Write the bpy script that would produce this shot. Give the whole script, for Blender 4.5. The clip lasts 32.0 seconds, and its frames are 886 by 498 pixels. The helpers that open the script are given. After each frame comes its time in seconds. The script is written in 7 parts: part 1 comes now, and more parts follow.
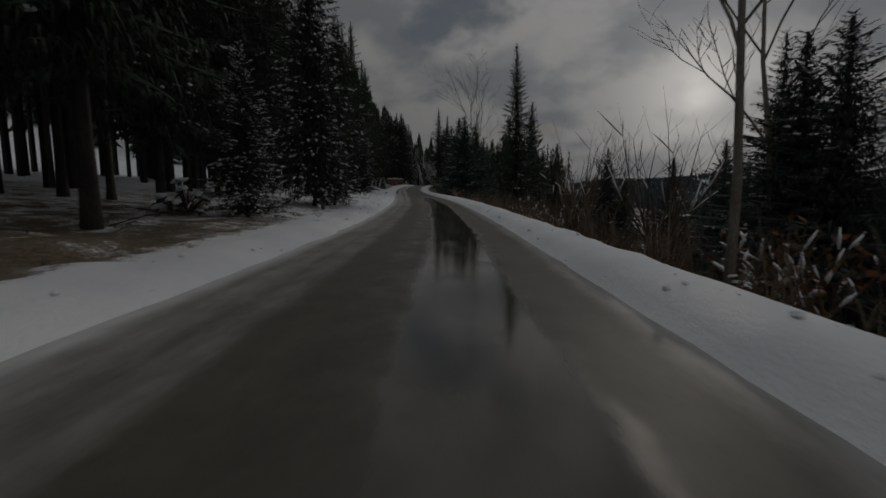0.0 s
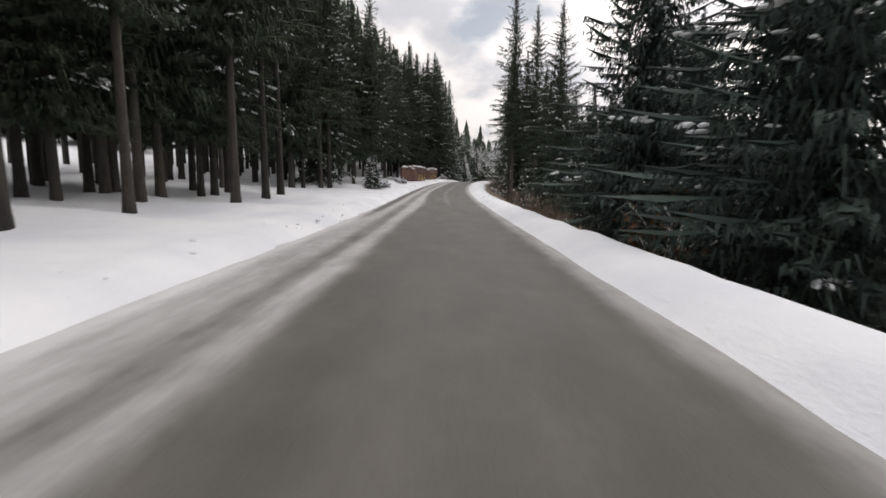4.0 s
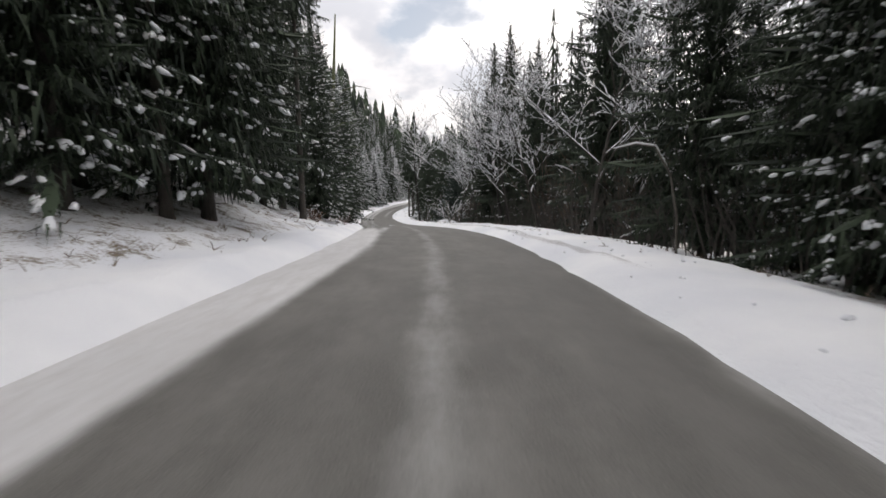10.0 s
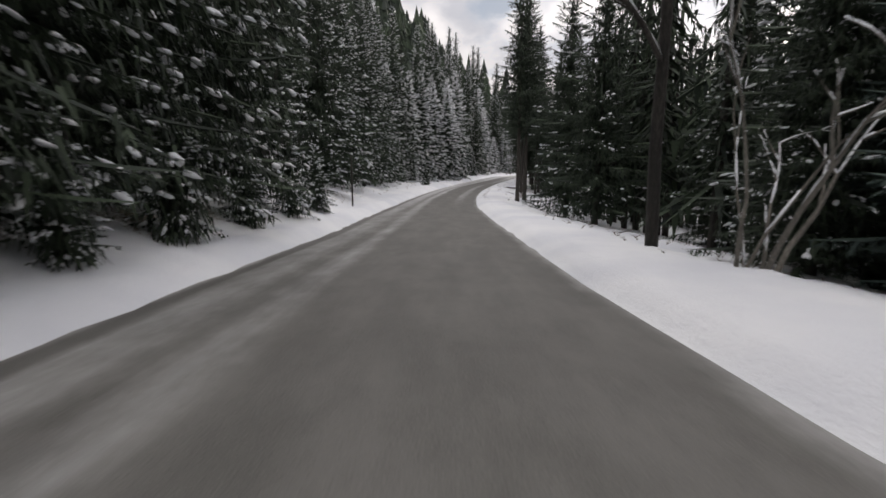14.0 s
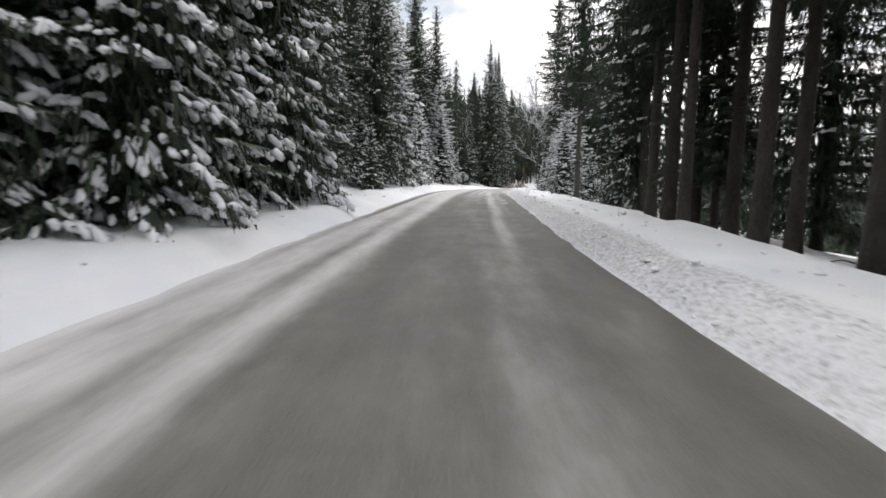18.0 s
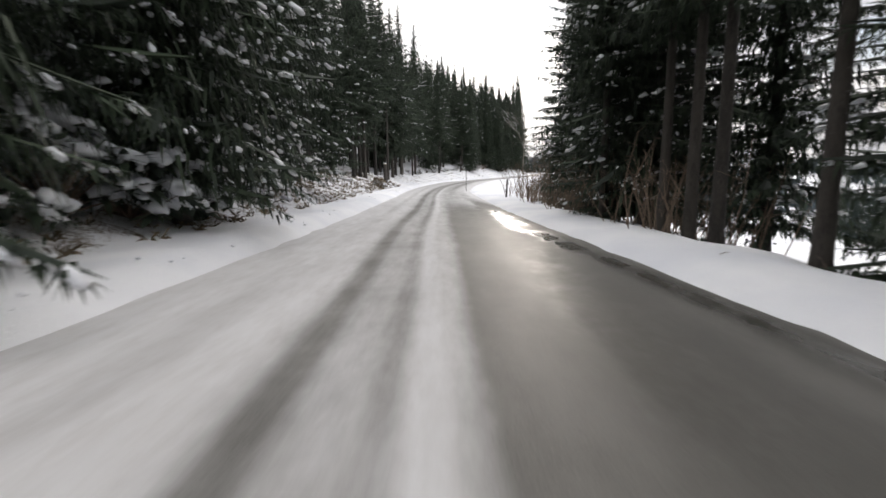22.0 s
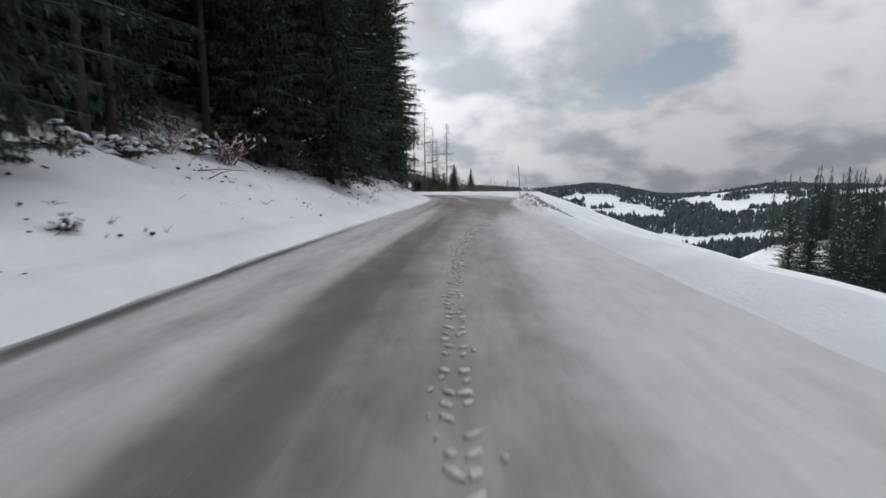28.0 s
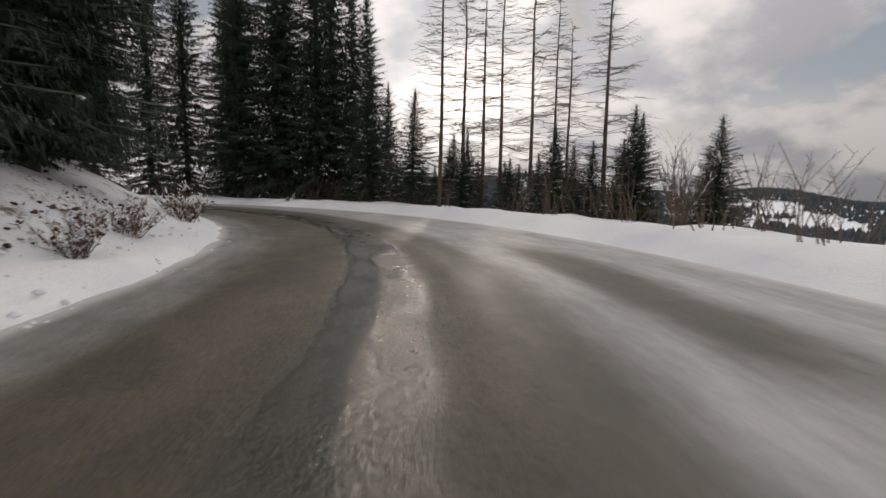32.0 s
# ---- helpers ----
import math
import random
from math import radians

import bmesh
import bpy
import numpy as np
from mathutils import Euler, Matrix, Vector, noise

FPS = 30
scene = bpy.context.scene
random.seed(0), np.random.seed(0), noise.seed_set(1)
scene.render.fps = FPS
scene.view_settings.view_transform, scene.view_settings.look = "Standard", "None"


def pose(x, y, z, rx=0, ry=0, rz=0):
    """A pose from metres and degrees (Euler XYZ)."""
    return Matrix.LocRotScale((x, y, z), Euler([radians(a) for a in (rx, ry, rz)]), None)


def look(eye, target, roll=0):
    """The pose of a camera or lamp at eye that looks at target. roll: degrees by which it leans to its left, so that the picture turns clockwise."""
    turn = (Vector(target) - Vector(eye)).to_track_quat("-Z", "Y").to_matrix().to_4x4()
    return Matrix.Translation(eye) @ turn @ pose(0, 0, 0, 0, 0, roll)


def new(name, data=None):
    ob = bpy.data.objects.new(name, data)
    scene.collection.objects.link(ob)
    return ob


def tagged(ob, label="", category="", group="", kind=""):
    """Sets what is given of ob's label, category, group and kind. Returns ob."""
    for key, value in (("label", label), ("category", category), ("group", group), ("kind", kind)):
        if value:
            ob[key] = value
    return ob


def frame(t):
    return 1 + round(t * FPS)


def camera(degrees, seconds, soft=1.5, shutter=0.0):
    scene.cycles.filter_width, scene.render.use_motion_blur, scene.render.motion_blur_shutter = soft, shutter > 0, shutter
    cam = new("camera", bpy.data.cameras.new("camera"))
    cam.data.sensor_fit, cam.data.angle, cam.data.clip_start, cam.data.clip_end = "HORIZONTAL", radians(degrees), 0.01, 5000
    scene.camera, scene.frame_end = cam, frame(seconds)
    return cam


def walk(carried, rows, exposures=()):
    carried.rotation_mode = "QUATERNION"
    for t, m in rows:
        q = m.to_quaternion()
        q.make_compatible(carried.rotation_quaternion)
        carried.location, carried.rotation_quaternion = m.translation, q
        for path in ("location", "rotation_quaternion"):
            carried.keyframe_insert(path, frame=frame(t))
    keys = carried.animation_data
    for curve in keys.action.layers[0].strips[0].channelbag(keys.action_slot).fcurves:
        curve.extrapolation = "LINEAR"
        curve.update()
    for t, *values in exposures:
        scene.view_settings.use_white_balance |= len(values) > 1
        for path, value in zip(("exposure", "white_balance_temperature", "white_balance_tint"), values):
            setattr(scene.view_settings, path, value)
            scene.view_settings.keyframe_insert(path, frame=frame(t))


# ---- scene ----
# A snowy mountain road: out of a spruce forest, past a stack of logs, up to an open hillside.
# Seconds, x, y, z, heading, pitch and roll of the car's camera.
ROWS = [
    (0.0, 11.19, 0.90, 1.300, 3.33, -6.95, -0.11),
    (0.5, 10.74, 9.31, 1.296, 3.74, -6.89, 0.08),
    (1.0, 10.21, 17.68, 1.341, 4.54, -6.70, 0.07),
    (1.5, 9.53, 26.01, 1.428, 5.64, -6.74, -0.23),
    (2.0, 8.71, 34.15, 1.544, 6.80, -7.03, -0.57),
    (2.5, 7.76, 41.95, 1.659, 7.95, -6.65, -0.69),
    (3.0, 6.69, 49.56, 1.756, 8.97, -6.82, -0.44),
    (3.5, 5.51, 57.31, 1.835, 9.16, -7.43, 0.12),
    (4.0, 4.32, 65.23, 1.904, 8.85, -7.37, 0.33),
    (4.5, 3.14, 73.24, 1.977, 8.90, -6.87, 0.42),
    (5.0, 1.93, 81.32, 2.072, 9.09, -6.22, 0.47),
    (5.5, 0.68, 89.50, 2.205, 9.19, -5.70, 0.50),
    (6.0, -0.58, 97.76, 2.393, 8.90, -5.63, 0.36),
    (6.5, -1.72, 105.99, 2.643, 7.75, -5.86, 0.07),
    (7.0, -2.63, 113.97, 2.946, 6.12, -5.93, -0.09),
    (7.5, -3.27, 121.57, 3.282, 4.33, -5.95, -0.04),
    (8.0, -3.62, 128.75, 3.620, 2.10, -6.23, 0.02),
    (8.5, -3.70, 135.37, 3.915, 0.25, -6.37, -0.46),
    (9.0, -3.62, 141.56, 4.121, -0.49, -6.34, -0.91),
    (9.5, -3.55, 147.70, 4.218, 0.05, -6.70, -0.87),
    (10.0, -3.54, 153.94, 4.200, 0.98, -7.21, -0.50),
    (10.5, -3.68, 160.29, 4.077, 2.53, -7.91, -0.08),
    (11.0, -4.04, 166.79, 3.873, 4.59, -8.38, 0.06),
    (11.5, -4.66, 173.52, 3.609, 6.90, -8.46, 0.05),
    (12.0, -5.56, 180.50, 3.244, 8.74, -8.83, -0.12),
    (12.5, -6.66, 187.48, 2.806, 9.92, -8.95, -0.16),
    (13.0, -7.80, 194.13, 2.355, 10.41, -9.34, 0.15),
    (13.5, -8.95, 200.54, 1.916, 10.83, -9.58, 0.24),
    (14.0, -10.18, 207.12, 1.504, 10.95, -9.60, 0.22),
    (14.5, -11.60, 214.07, 1.134, 10.95, -9.40, 0.15),
    (15.0, -12.83, 221.42, 0.824, 10.85, -9.00, 0.08),
    (15.5, -14.21, 229.09, 0.588, 10.62, -8.53, 0.01),
    (16.0, -15.55, 237.09, 0.438, 9.16, -8.22, -0.11),
    (16.5, -16.68, 245.39, 0.393, 7.23, -7.98, -0.17),
    (17.0, -17.52, 253.89, 0.397, 4.85, -7.91, -0.07),
    (17.5, -17.97, 262.39, 0.428, 2.15, -7.81, 0.10),
    (18.0, -18.02, 270.82, 0.501, -0.45, -7.83, 0.12),
    (18.5, -17.73, 279.38, 0.627, -2.53, -7.89, 0.17),
    (19.0, -17.12, 288.20, 0.802, -4.34, -8.08, 0.13),
    (19.5, -16.22, 297.34, 0.997, -6.07, -8.37, 0.02),
    (20.0, -14.97, 306.71, 1.156, -8.28, -8.51, -0.13),
    (20.5, -13.24, 316.13, 1.222, -11.83, -8.58, 0.18),
    (21.0, -10.86, 325.32, 1.176, -16.01, -8.68, 0.56),
    (21.5, -8.12, 334.23, 1.048, -16.90, -8.90, 0.31),
    (22.0, -5.40, 342.99, 0.888, -16.52, -9.01, -0.57),
    (22.5, -2.83, 351.63, 0.736, -15.73, -8.46, -1.11),
    (23.0, -0.38, 360.24, 0.614, -15.23, -8.18, -0.65),
    (23.5, 2.08, 368.95, 0.534, -15.42, -8.09, 0.14),
    (24.0, 4.63, 377.68, 0.504, -16.37, -8.01, 0.75),
    (24.5, 7.32, 386.12, 0.515, -18.26, -8.04, 1.27),
    (25.0, 10.25, 394.18, 0.548, -20.80, -8.22, 1.13),
    (25.5, 13.44, 401.97, 0.590, -22.80, -8.38, 0.87),
    (26.0, 16.83, 409.50, 0.636, -24.79, -8.43, 0.73),
    (26.5, 20.45, 416.76, 0.684, -27.33, -8.26, 0.72),
    (27.0, 24.36, 423.69, 0.735, -30.74, -7.75, 0.66),
    (27.5, 28.78, 430.46, 0.793, -34.60, -7.23, 0.25),
    (28.0, 33.70, 437.03, 0.866, -38.13, -6.92, -0.23),
    (28.5, 38.90, 443.17, 0.956, -41.29, -7.05, -0.55),
    (29.0, 44.27, 449.00, 1.064, -42.81, -7.32, -0.54),
    (29.5, 49.60, 454.64, 1.192, -42.82, -7.45, -0.50),
    (30.0, 54.43, 459.90, 1.324, -41.05, -7.26, -0.37),
    (30.5, 58.70, 465.02, 1.442, -37.47, -7.08, -0.39),
    (31.0, 62.63, 470.46, 1.539, -33.08, -6.85, 0.51),
    (31.5, 66.10, 476.24, 1.607, -27.93, -6.26, 1.05),
    (32.0, 68.99, 482.31, 1.644, -21.93, -6.96, 1.00),
]

cam = camera(85.90, 32.0, 1.6, 0.12)
walk(cam, [(t, pose(x, y, z, 90 + p, -r, h)) for t, x, y, z, h, p, r in ROWS],
     exposures=[(0.0, -3.05, 6550, 11), (0.5, -2.4, 6600, 12), (1.0, -1.4, 6650, 13), (1.5, -0.9, 6800, 15), (2.0, -0.8, 6800, 16), (3.0, -0.4, 6800, 16), (6.0, -0.2, 6750, 15), (9.0, -0.25, 6700, 15), (10.0, -0.05, 6700, 15),
                (11.0, -0.25, 6700, 16), (12.0, -0.1, 6700, 16), (13.0, -0.05, 6700, 17), (15.4, -0.95, 6700, 15), (16.0, -0.95, 6700, 15), (17.0, -0.2, 6700, 15), (18.0, 0.2, 6650, 13), (19.0, 0.7, 6650, 13), (20.0, 0.3, 6650, 13), (21.0, -0.1, 6700, 13), (22.2, 0.05, 6650, 14), (23.0, -0.05, 6600, 14),
                (24.0, -0.5, 6400, 13), (26.5, -0.68, 6250, 12), (28.0, -0.82, 6250, 12), (29.0, -0.75, 6450, 12), (30.0, -0.35, 6650, 13), (31.0, -0.85, 6850, 16), (32.0, -0.95, 6900, 16)])

# ---- world and sun ----
SUN_TURN, SUN_UP = 24.6, 9.9
sun_dir = Vector((math.sin(radians(SUN_TURN)) * math.cos(radians(SUN_UP)), math.cos(radians(SUN_TURN)) * math.cos(radians(SUN_UP)), math.sin(radians(SUN_UP))))


class Nodes:
    """A small writer of node trees."""

    def __init__(self, tree):
        self.tree = tree
        tree.nodes.clear()

    def add(self, kind, **inputs):
        node = self.tree.nodes.new(kind)
        for key, value in inputs.items():
            slot = key.replace("_", " ")
            if slot in node.inputs:
                self.put(node.inputs[slot], value)
            else:
                self.name_of(node, key, value)
        return node

    def name_of(self, node, key, value):
        if key == "operation":
            node.operation = value
        elif key == "uv_map":
            node.uv_map = value
        elif key == "attribute_name":
            node.attribute_name = value

    def put(self, socket, value):
        if isinstance(value, bpy.types.NodeSocket):
            self.tree.links.new(value, socket)
        elif hasattr(value, "outputs"):
            self.tree.links.new(value.outputs[0], socket)
        else:
            socket.default_value = value

    def math(self, op, a, b=0.0, c=None, clamp=False):
        node = self.tree.nodes.new("ShaderNodeMath")
        node.operation, node.use_clamp = op, clamp
        self.put(node.inputs[0], a), self.put(node.inputs[1], b)
        if c is not None:
            self.put(node.inputs[2], c)
        return node.outputs[0]

    def ramp(self, fac, lo, hi, a=0.0, b=1.0):
        node = self.tree.nodes.new("ShaderNodeMapRange")
        node.interpolation_type = "SMOOTHSTEP"
        for n, v in enumerate((fac, lo, hi, a, b)):
            self.put(node.inputs[n], v)
        return node.outputs[0]

    def noise(self, vector, scale, detail=4.0, rough=0.55):
        node = self.tree.nodes.new("ShaderNodeTexNoise")
        self.put(node.inputs["Vector"], vector)
        node.inputs["Scale"].default_value, node.inputs["Detail"].default_value, node.inputs["Roughness"].default_value = scale, detail, rough
        return node.outputs["Fac"]

    def mix(self, fac, a, b):
        node = self.tree.nodes.new("ShaderNodeMix")
        node.data_type = "RGBA"
        self.put(node.inputs[0], fac)
        for slot, v in ((6, a), (7, b)):
            self.put(node.inputs[slot], (*v, 1.0) if isinstance(v, tuple) and len(v) == 3 else v)
        return node.outputs[2]

    def scaled(self, vector, x, y, z):
        node = self.tree.nodes.new("ShaderNodeMapping")
        self.put(node.inputs["Vector"], vector)
        node.inputs["Scale"].default_value = (x, y, z)
        return node.outputs[0]


world = bpy.data.worlds.new("winter_sky")
scene.world = world
world.use_nodes = True
w = Nodes(world.node_tree)
sky = w.add("ShaderNodeTexSky")
sky.sky_type, sky.sun_disc, sky.sun_elevation, sky.sun_rotation = "NISHITA", False, radians(SUN_UP), radians(SUN_TURN)
sky.altitude, sky.dust_density = 900, 2.0
coords = w.add("ShaderNodeTexCoord").outputs["Generated"]
sep = w.add("ShaderNodeSeparateXYZ", Vector=coords)
up = w.math("MAXIMUM", sep.outputs[2], 0.0)
flat = w.math("ADD", up, 0.42)
cloud_at = w.add("ShaderNodeCombineXYZ", X=w.math("DIVIDE", sep.outputs[0], flat), Y=w.math("DIVIDE", sep.outputs[1], flat), Z=0.3)
big = w.noise(cloud_at.outputs[0], 2.1, 7.0, 0.5)
fine = w.noise(cloud_at.outputs[0], 3.1, 6.0, 0.5)
toward = w.add("ShaderNodeVectorMath", operation="DOT_PRODUCT")
w.put(toward.inputs[0], coords)
toward.inputs[1].default_value = sun_dir
near_sun = w.math("MAXIMUM", toward.outputs["Value"], 0.0)
halo = w.math("POWER", near_sun, 10.0)
glare = w.math("POWER", near_sun, 170.0)
disc = w.math("POWER", near_sun, 1800.0)
cover = w.math("MAXIMUM", w.ramp(big, 0.34, 0.43), w.ramp(sep.outputs[2], 0.20, 0.06))
thick = w.ramp(fine, 0.42, 0.62)
dome = w.math("MULTIPLY_ADD", up, 1.9, 0.70)
lit = w.math("ADD", w.math("MULTIPLY", halo, 0.8), dome)
grey = w.mix(thick, (1.0, 1.0, 0.985), (0.56, 0.59, 0.63))
cloud = w.add("ShaderNodeVectorMath", operation="SCALE")
w.put(cloud.inputs[0], grey)
w.put(cloud.inputs["Scale"], lit)
blue = w.add("ShaderNodeVectorMath", operation="SCALE")
w.put(blue.inputs[0], sky.outputs[0])
blue.inputs["Scale"].default_value = 0.14
pale = w.mix(0.6, blue.outputs[0], (0.62, 0.72, 0.84))
over = w.mix(cover, pale, cloud.outputs[0])
glow = w.math("ADD", w.math("MULTIPLY", glare, 1.9), w.math("MULTIPLY", disc, 1.4))
warm = w.add("ShaderNodeVectorMath", operation="SCALE")
warm.inputs[0].default_value = (1.0, 0.95, 0.86)
w.put(warm.inputs["Scale"], glow)
total = w.add("ShaderNodeVectorMath", operation="ADD")
w.put(total.inputs[0], over), w.put(total.inputs[1], warm.outputs[0])
back = w.add("ShaderNodeBackground", Strength=1.0)
w.put(back.inputs["Color"], total.outputs[0])
w.add("ShaderNodeOutputWorld", Surface=back)

sun = new("sun", bpy.data.lights.new("sun", "SUN"))
sun.data.energy, sun.data.angle, sun.data.color = 2.0, radians(3.0), (1.0, 0.93, 0.82)
sun.matrix_world = look((0, 0, 60), Vector((0, 0, 60)) - sun_dir)

# ---- materials ----


def material(name):
    mat = bpy.data.materials.new(name)
    mat.use_nodes = True
    n = Nodes(mat.node_tree)
    bsdf = n.add("ShaderNodeBsdfPrincipled")
    n.add("ShaderNodeOutputMaterial", Surface=bsdf)
    return mat, n, bsdf


def bumped(n, bsdf, height, strength, distance):
    node = n.add("ShaderNodeBump", Strength=strength, Distance=distance, Height=height)
    n.put(bsdf.inputs["Normal"], node.outputs[0])


def plain(name, dark, light, scale, rough=0.85, stretch=(1, 1, 1), relief=0.3, distance=0.02, metal=0.0, island=False):
    """A surface that varies between two colours at two scales, by piece too."""
    mat, n, bsdf = material(name)
    at = n.scaled(n.add("ShaderNodeTexCoord").outputs["Object"], *stretch)
    coarse, grain = n.noise(at, scale, 5.0), n.noise(at, scale * 7, 3.0)
    fac = n.math("MULTIPLY_ADD", grain, 0.5, n.math("MULTIPLY", coarse, 0.5))
    if island:
        piece = n.add("ShaderNodeNewGeometry").outputs["Random Per Island"]
        fac = n.math("MULTIPLY_ADD", piece, 0.5, n.math("MULTIPLY", fac, 0.5))
    else:
        piece = n.add("ShaderNodeObjectInfo").outputs["Random"]
        fac = n.math("MULTIPLY_ADD", n.math("SUBTRACT", piece, 0.5), 0.25, fac)
    n.put(bsdf.inputs["Base Color"], n.mix(n.ramp(fac, 0.3, 0.7), dark, light))
    bsdf.inputs["Roughness"].default_value, bsdf.inputs["Metallic"].default_value = rough, metal
    bumped(n, bsdf, grain, relief, distance)
    return mat


def snow_material():
    mat, n, bsdf = material("snow")
    at = n.add("ShaderNodeTexCoord").outputs["Object"]
    soft, grain, lumps = n.noise(at, 0.35, 4.0), n.noise(at, 26.0, 4.0), n.noise(at, 3.2, 5.0)
    n.put(bsdf.inputs["Base Color"], n.mix(n.ramp(soft, 0.3, 0.7), (0.74, 0.76, 0.80), (0.86, 0.87, 0.88)))
    bsdf.inputs["Roughness"].default_value = 0.75
    bumped(n, bsdf, n.math("MULTIPLY_ADD", grain, 0.25, lumps), 0.35, 0.06)
    return mat


def ground_material():
    """Snow, with needles, twigs and dead grass showing through where the litter mask is high."""
    mat, n, bsdf = material("snowy_ground")
    at = n.add("ShaderNodeTexCoord").outputs["Object"]
    litter = n.add("ShaderNodeAttribute", attribute_name="litter").outputs["Fac"]
    grit = n.add("ShaderNodeAttribute", attribute_name="grit").outputs["Fac"]
    soft, patches, grain, fine = n.noise(at, 0.3, 4.0), n.noise(at, 1.3, 8.0, 0.68), n.noise(at, 18.0, 5.0, 0.7), n.noise(at, 70.0, 3.0)
    white = n.mix(n.ramp(soft, 0.3, 0.7), (0.72, 0.74, 0.78), (0.86, 0.87, 0.88))
    brown = n.mix(n.ramp(grain, 0.35, 0.65), (0.045, 0.032, 0.020), (0.20, 0.15, 0.09))
    show = n.ramp(n.math("MULTIPLY_ADD", grain, 0.45, n.math("MULTIPLY", patches, 0.55)), n.math("SUBTRACT", 0.86, n.math("MULTIPLY", litter, 0.56)),
                  n.math("SUBTRACT", 0.92, n.math("MULTIPLY", litter, 0.5)))
    dirt = n.ramp(n.math("MULTIPLY_ADD", fine, 0.4, n.math("MULTIPLY", grain, 0.6)), n.math("SUBTRACT", 0.9, n.math("MULTIPLY", grit, 0.5)), n.math("SUBTRACT", 1.0, n.math("MULTIPLY", grit, 0.4)))
    dirty = n.mix(n.math("MULTIPLY", dirt, 0.75), white, (0.12, 0.10, 0.085))
    n.put(bsdf.inputs["Base Color"], n.mix(show, dirty, brown))
    bsdf.inputs["Roughness"].default_value = 0.8
    bumped(n, bsdf, n.math("MULTIPLY_ADD", grain, 0.5, patches), 0.5, 0.09)
    return mat


def road_material():
    """Asphalt under ice, slush and packed snow. Masks run along the lane: whiteness, water and sand."""
    mat, n, bsdf = material("winter_road")
    uv = n.add("ShaderNodeUVMap", uv_map="lane").outputs[0]
    snow = n.add("ShaderNodeAttribute", attribute_name="snow").outputs["Fac"]
    wet = n.add("ShaderNodeAttribute", attribute_name="wet").outputs["Fac"]
    sand = n.add("ShaderNodeAttribute", attribute_name="sand").outputs["Fac"]
    streak = n.noise(n.scaled(uv, 0.32, 1.5, 1), 1.0, 7.0, 0.62)
    thin = n.noise(n.scaled(uv, 1.3, 4.5, 1), 1.0, 6.0, 0.65)
    blot = n.noise(n.scaled(uv, 0.9, 1.3, 1), 1.0, 8.0, 0.68)
    stone = n.noise(uv, 60.0, 3.0, 0.7)
    mid = n.noise(uv, 9.0, 4.0, 0.6)
    asphalt = n.mix(n.ramp(stone, 0.3, 0.7), (0.082, 0.080, 0.072), (0.145, 0.141, 0.128))
    dusty = n.mix(n.math("MULTIPLY", n.ramp(n.math("ADD", n.math("MULTIPLY", streak, 0.5), n.math("MULTIPLY", blot, 0.5)), 0.36, 0.66), 0.42), asphalt, (0.25, 0.243, 0.222))
    sandy = n.mix(n.math("MULTIPLY", sand, n.ramp(mid, 0.25, 0.75, 0.55, 1.0)), dusty, n.mix(n.ramp(blot, 0.35, 0.65), (0.060, 0.046, 0.026), (0.13, 0.10, 0.058)))
    damp = n.mix(n.math("MULTIPLY", wet, 0.75), sandy, (0.040, 0.037, 0.030))
    edge = n.math("ADD", n.math("MULTIPLY", streak, 0.40), n.math("ADD", n.math("MULTIPLY", blot, 0.40), n.math("MULTIPLY", thin, 0.20)))
    cover = n.ramp(n.math("ADD", snow, n.math("MULTIPLY", n.math("SUBTRACT", edge, 0.5), 0.75)), 0.15, 1.05)
    white = n.mix(n.ramp(streak, 0.3, 0.7), (0.55, 0.55, 0.547), (0.63, 0.63, 0.63))
    slush = n.mix(n.ramp(thin, 0.1, 0.7), (0.49, 0.482, 0.47), white)
    n.put(bsdf.inputs["Base Color"], n.mix(cover, damp, slush))
    shine = n.ramp(n.math("ADD", wet, n.math("MULTIPLY", n.math("SUBTRACT", blot, 0.5), 0.7)), 0.62, 1.05)
    gloss = n.math("MULTIPLY_ADD", shine, -0.42, 0.46)
    gloss = n.math("MULTIPLY_ADD", n.math("SUBTRACT", 1.0, wet), 0.32, gloss)
    gloss = n.math("MULTIPLY_ADD", sand, 0.05, gloss)
    n.put(bsdf.inputs["Roughness"], n.math("MAXIMUM", gloss, n.math("MULTIPLY", cover, 0.9)))
    bsdf.inputs["Specular IOR Level"].default_value = 0.5
    ripple = n.math("MULTIPLY", n.ramp(sand, 0.75, 0.98), n.noise(n.scaled(uv, 1.0, 1.0, 1), 16.0, 4.0, 0.7))
    relief = n.math("MULTIPLY", n.math("MULTIPLY_ADD", cover, 0.5, n.math("MULTIPLY", stone, 0.25)), n.math("SUBTRACT", 1.0, n.math("MULTIPLY", shine, 0.9)))
    bumped(n, bsdf, n.math("ADD", n.math("MULTIPLY", ripple, 5.0), n.math("MULTIPLY_ADD", mid, 0.08, relief)), 0.35, 0.02)
    return mat


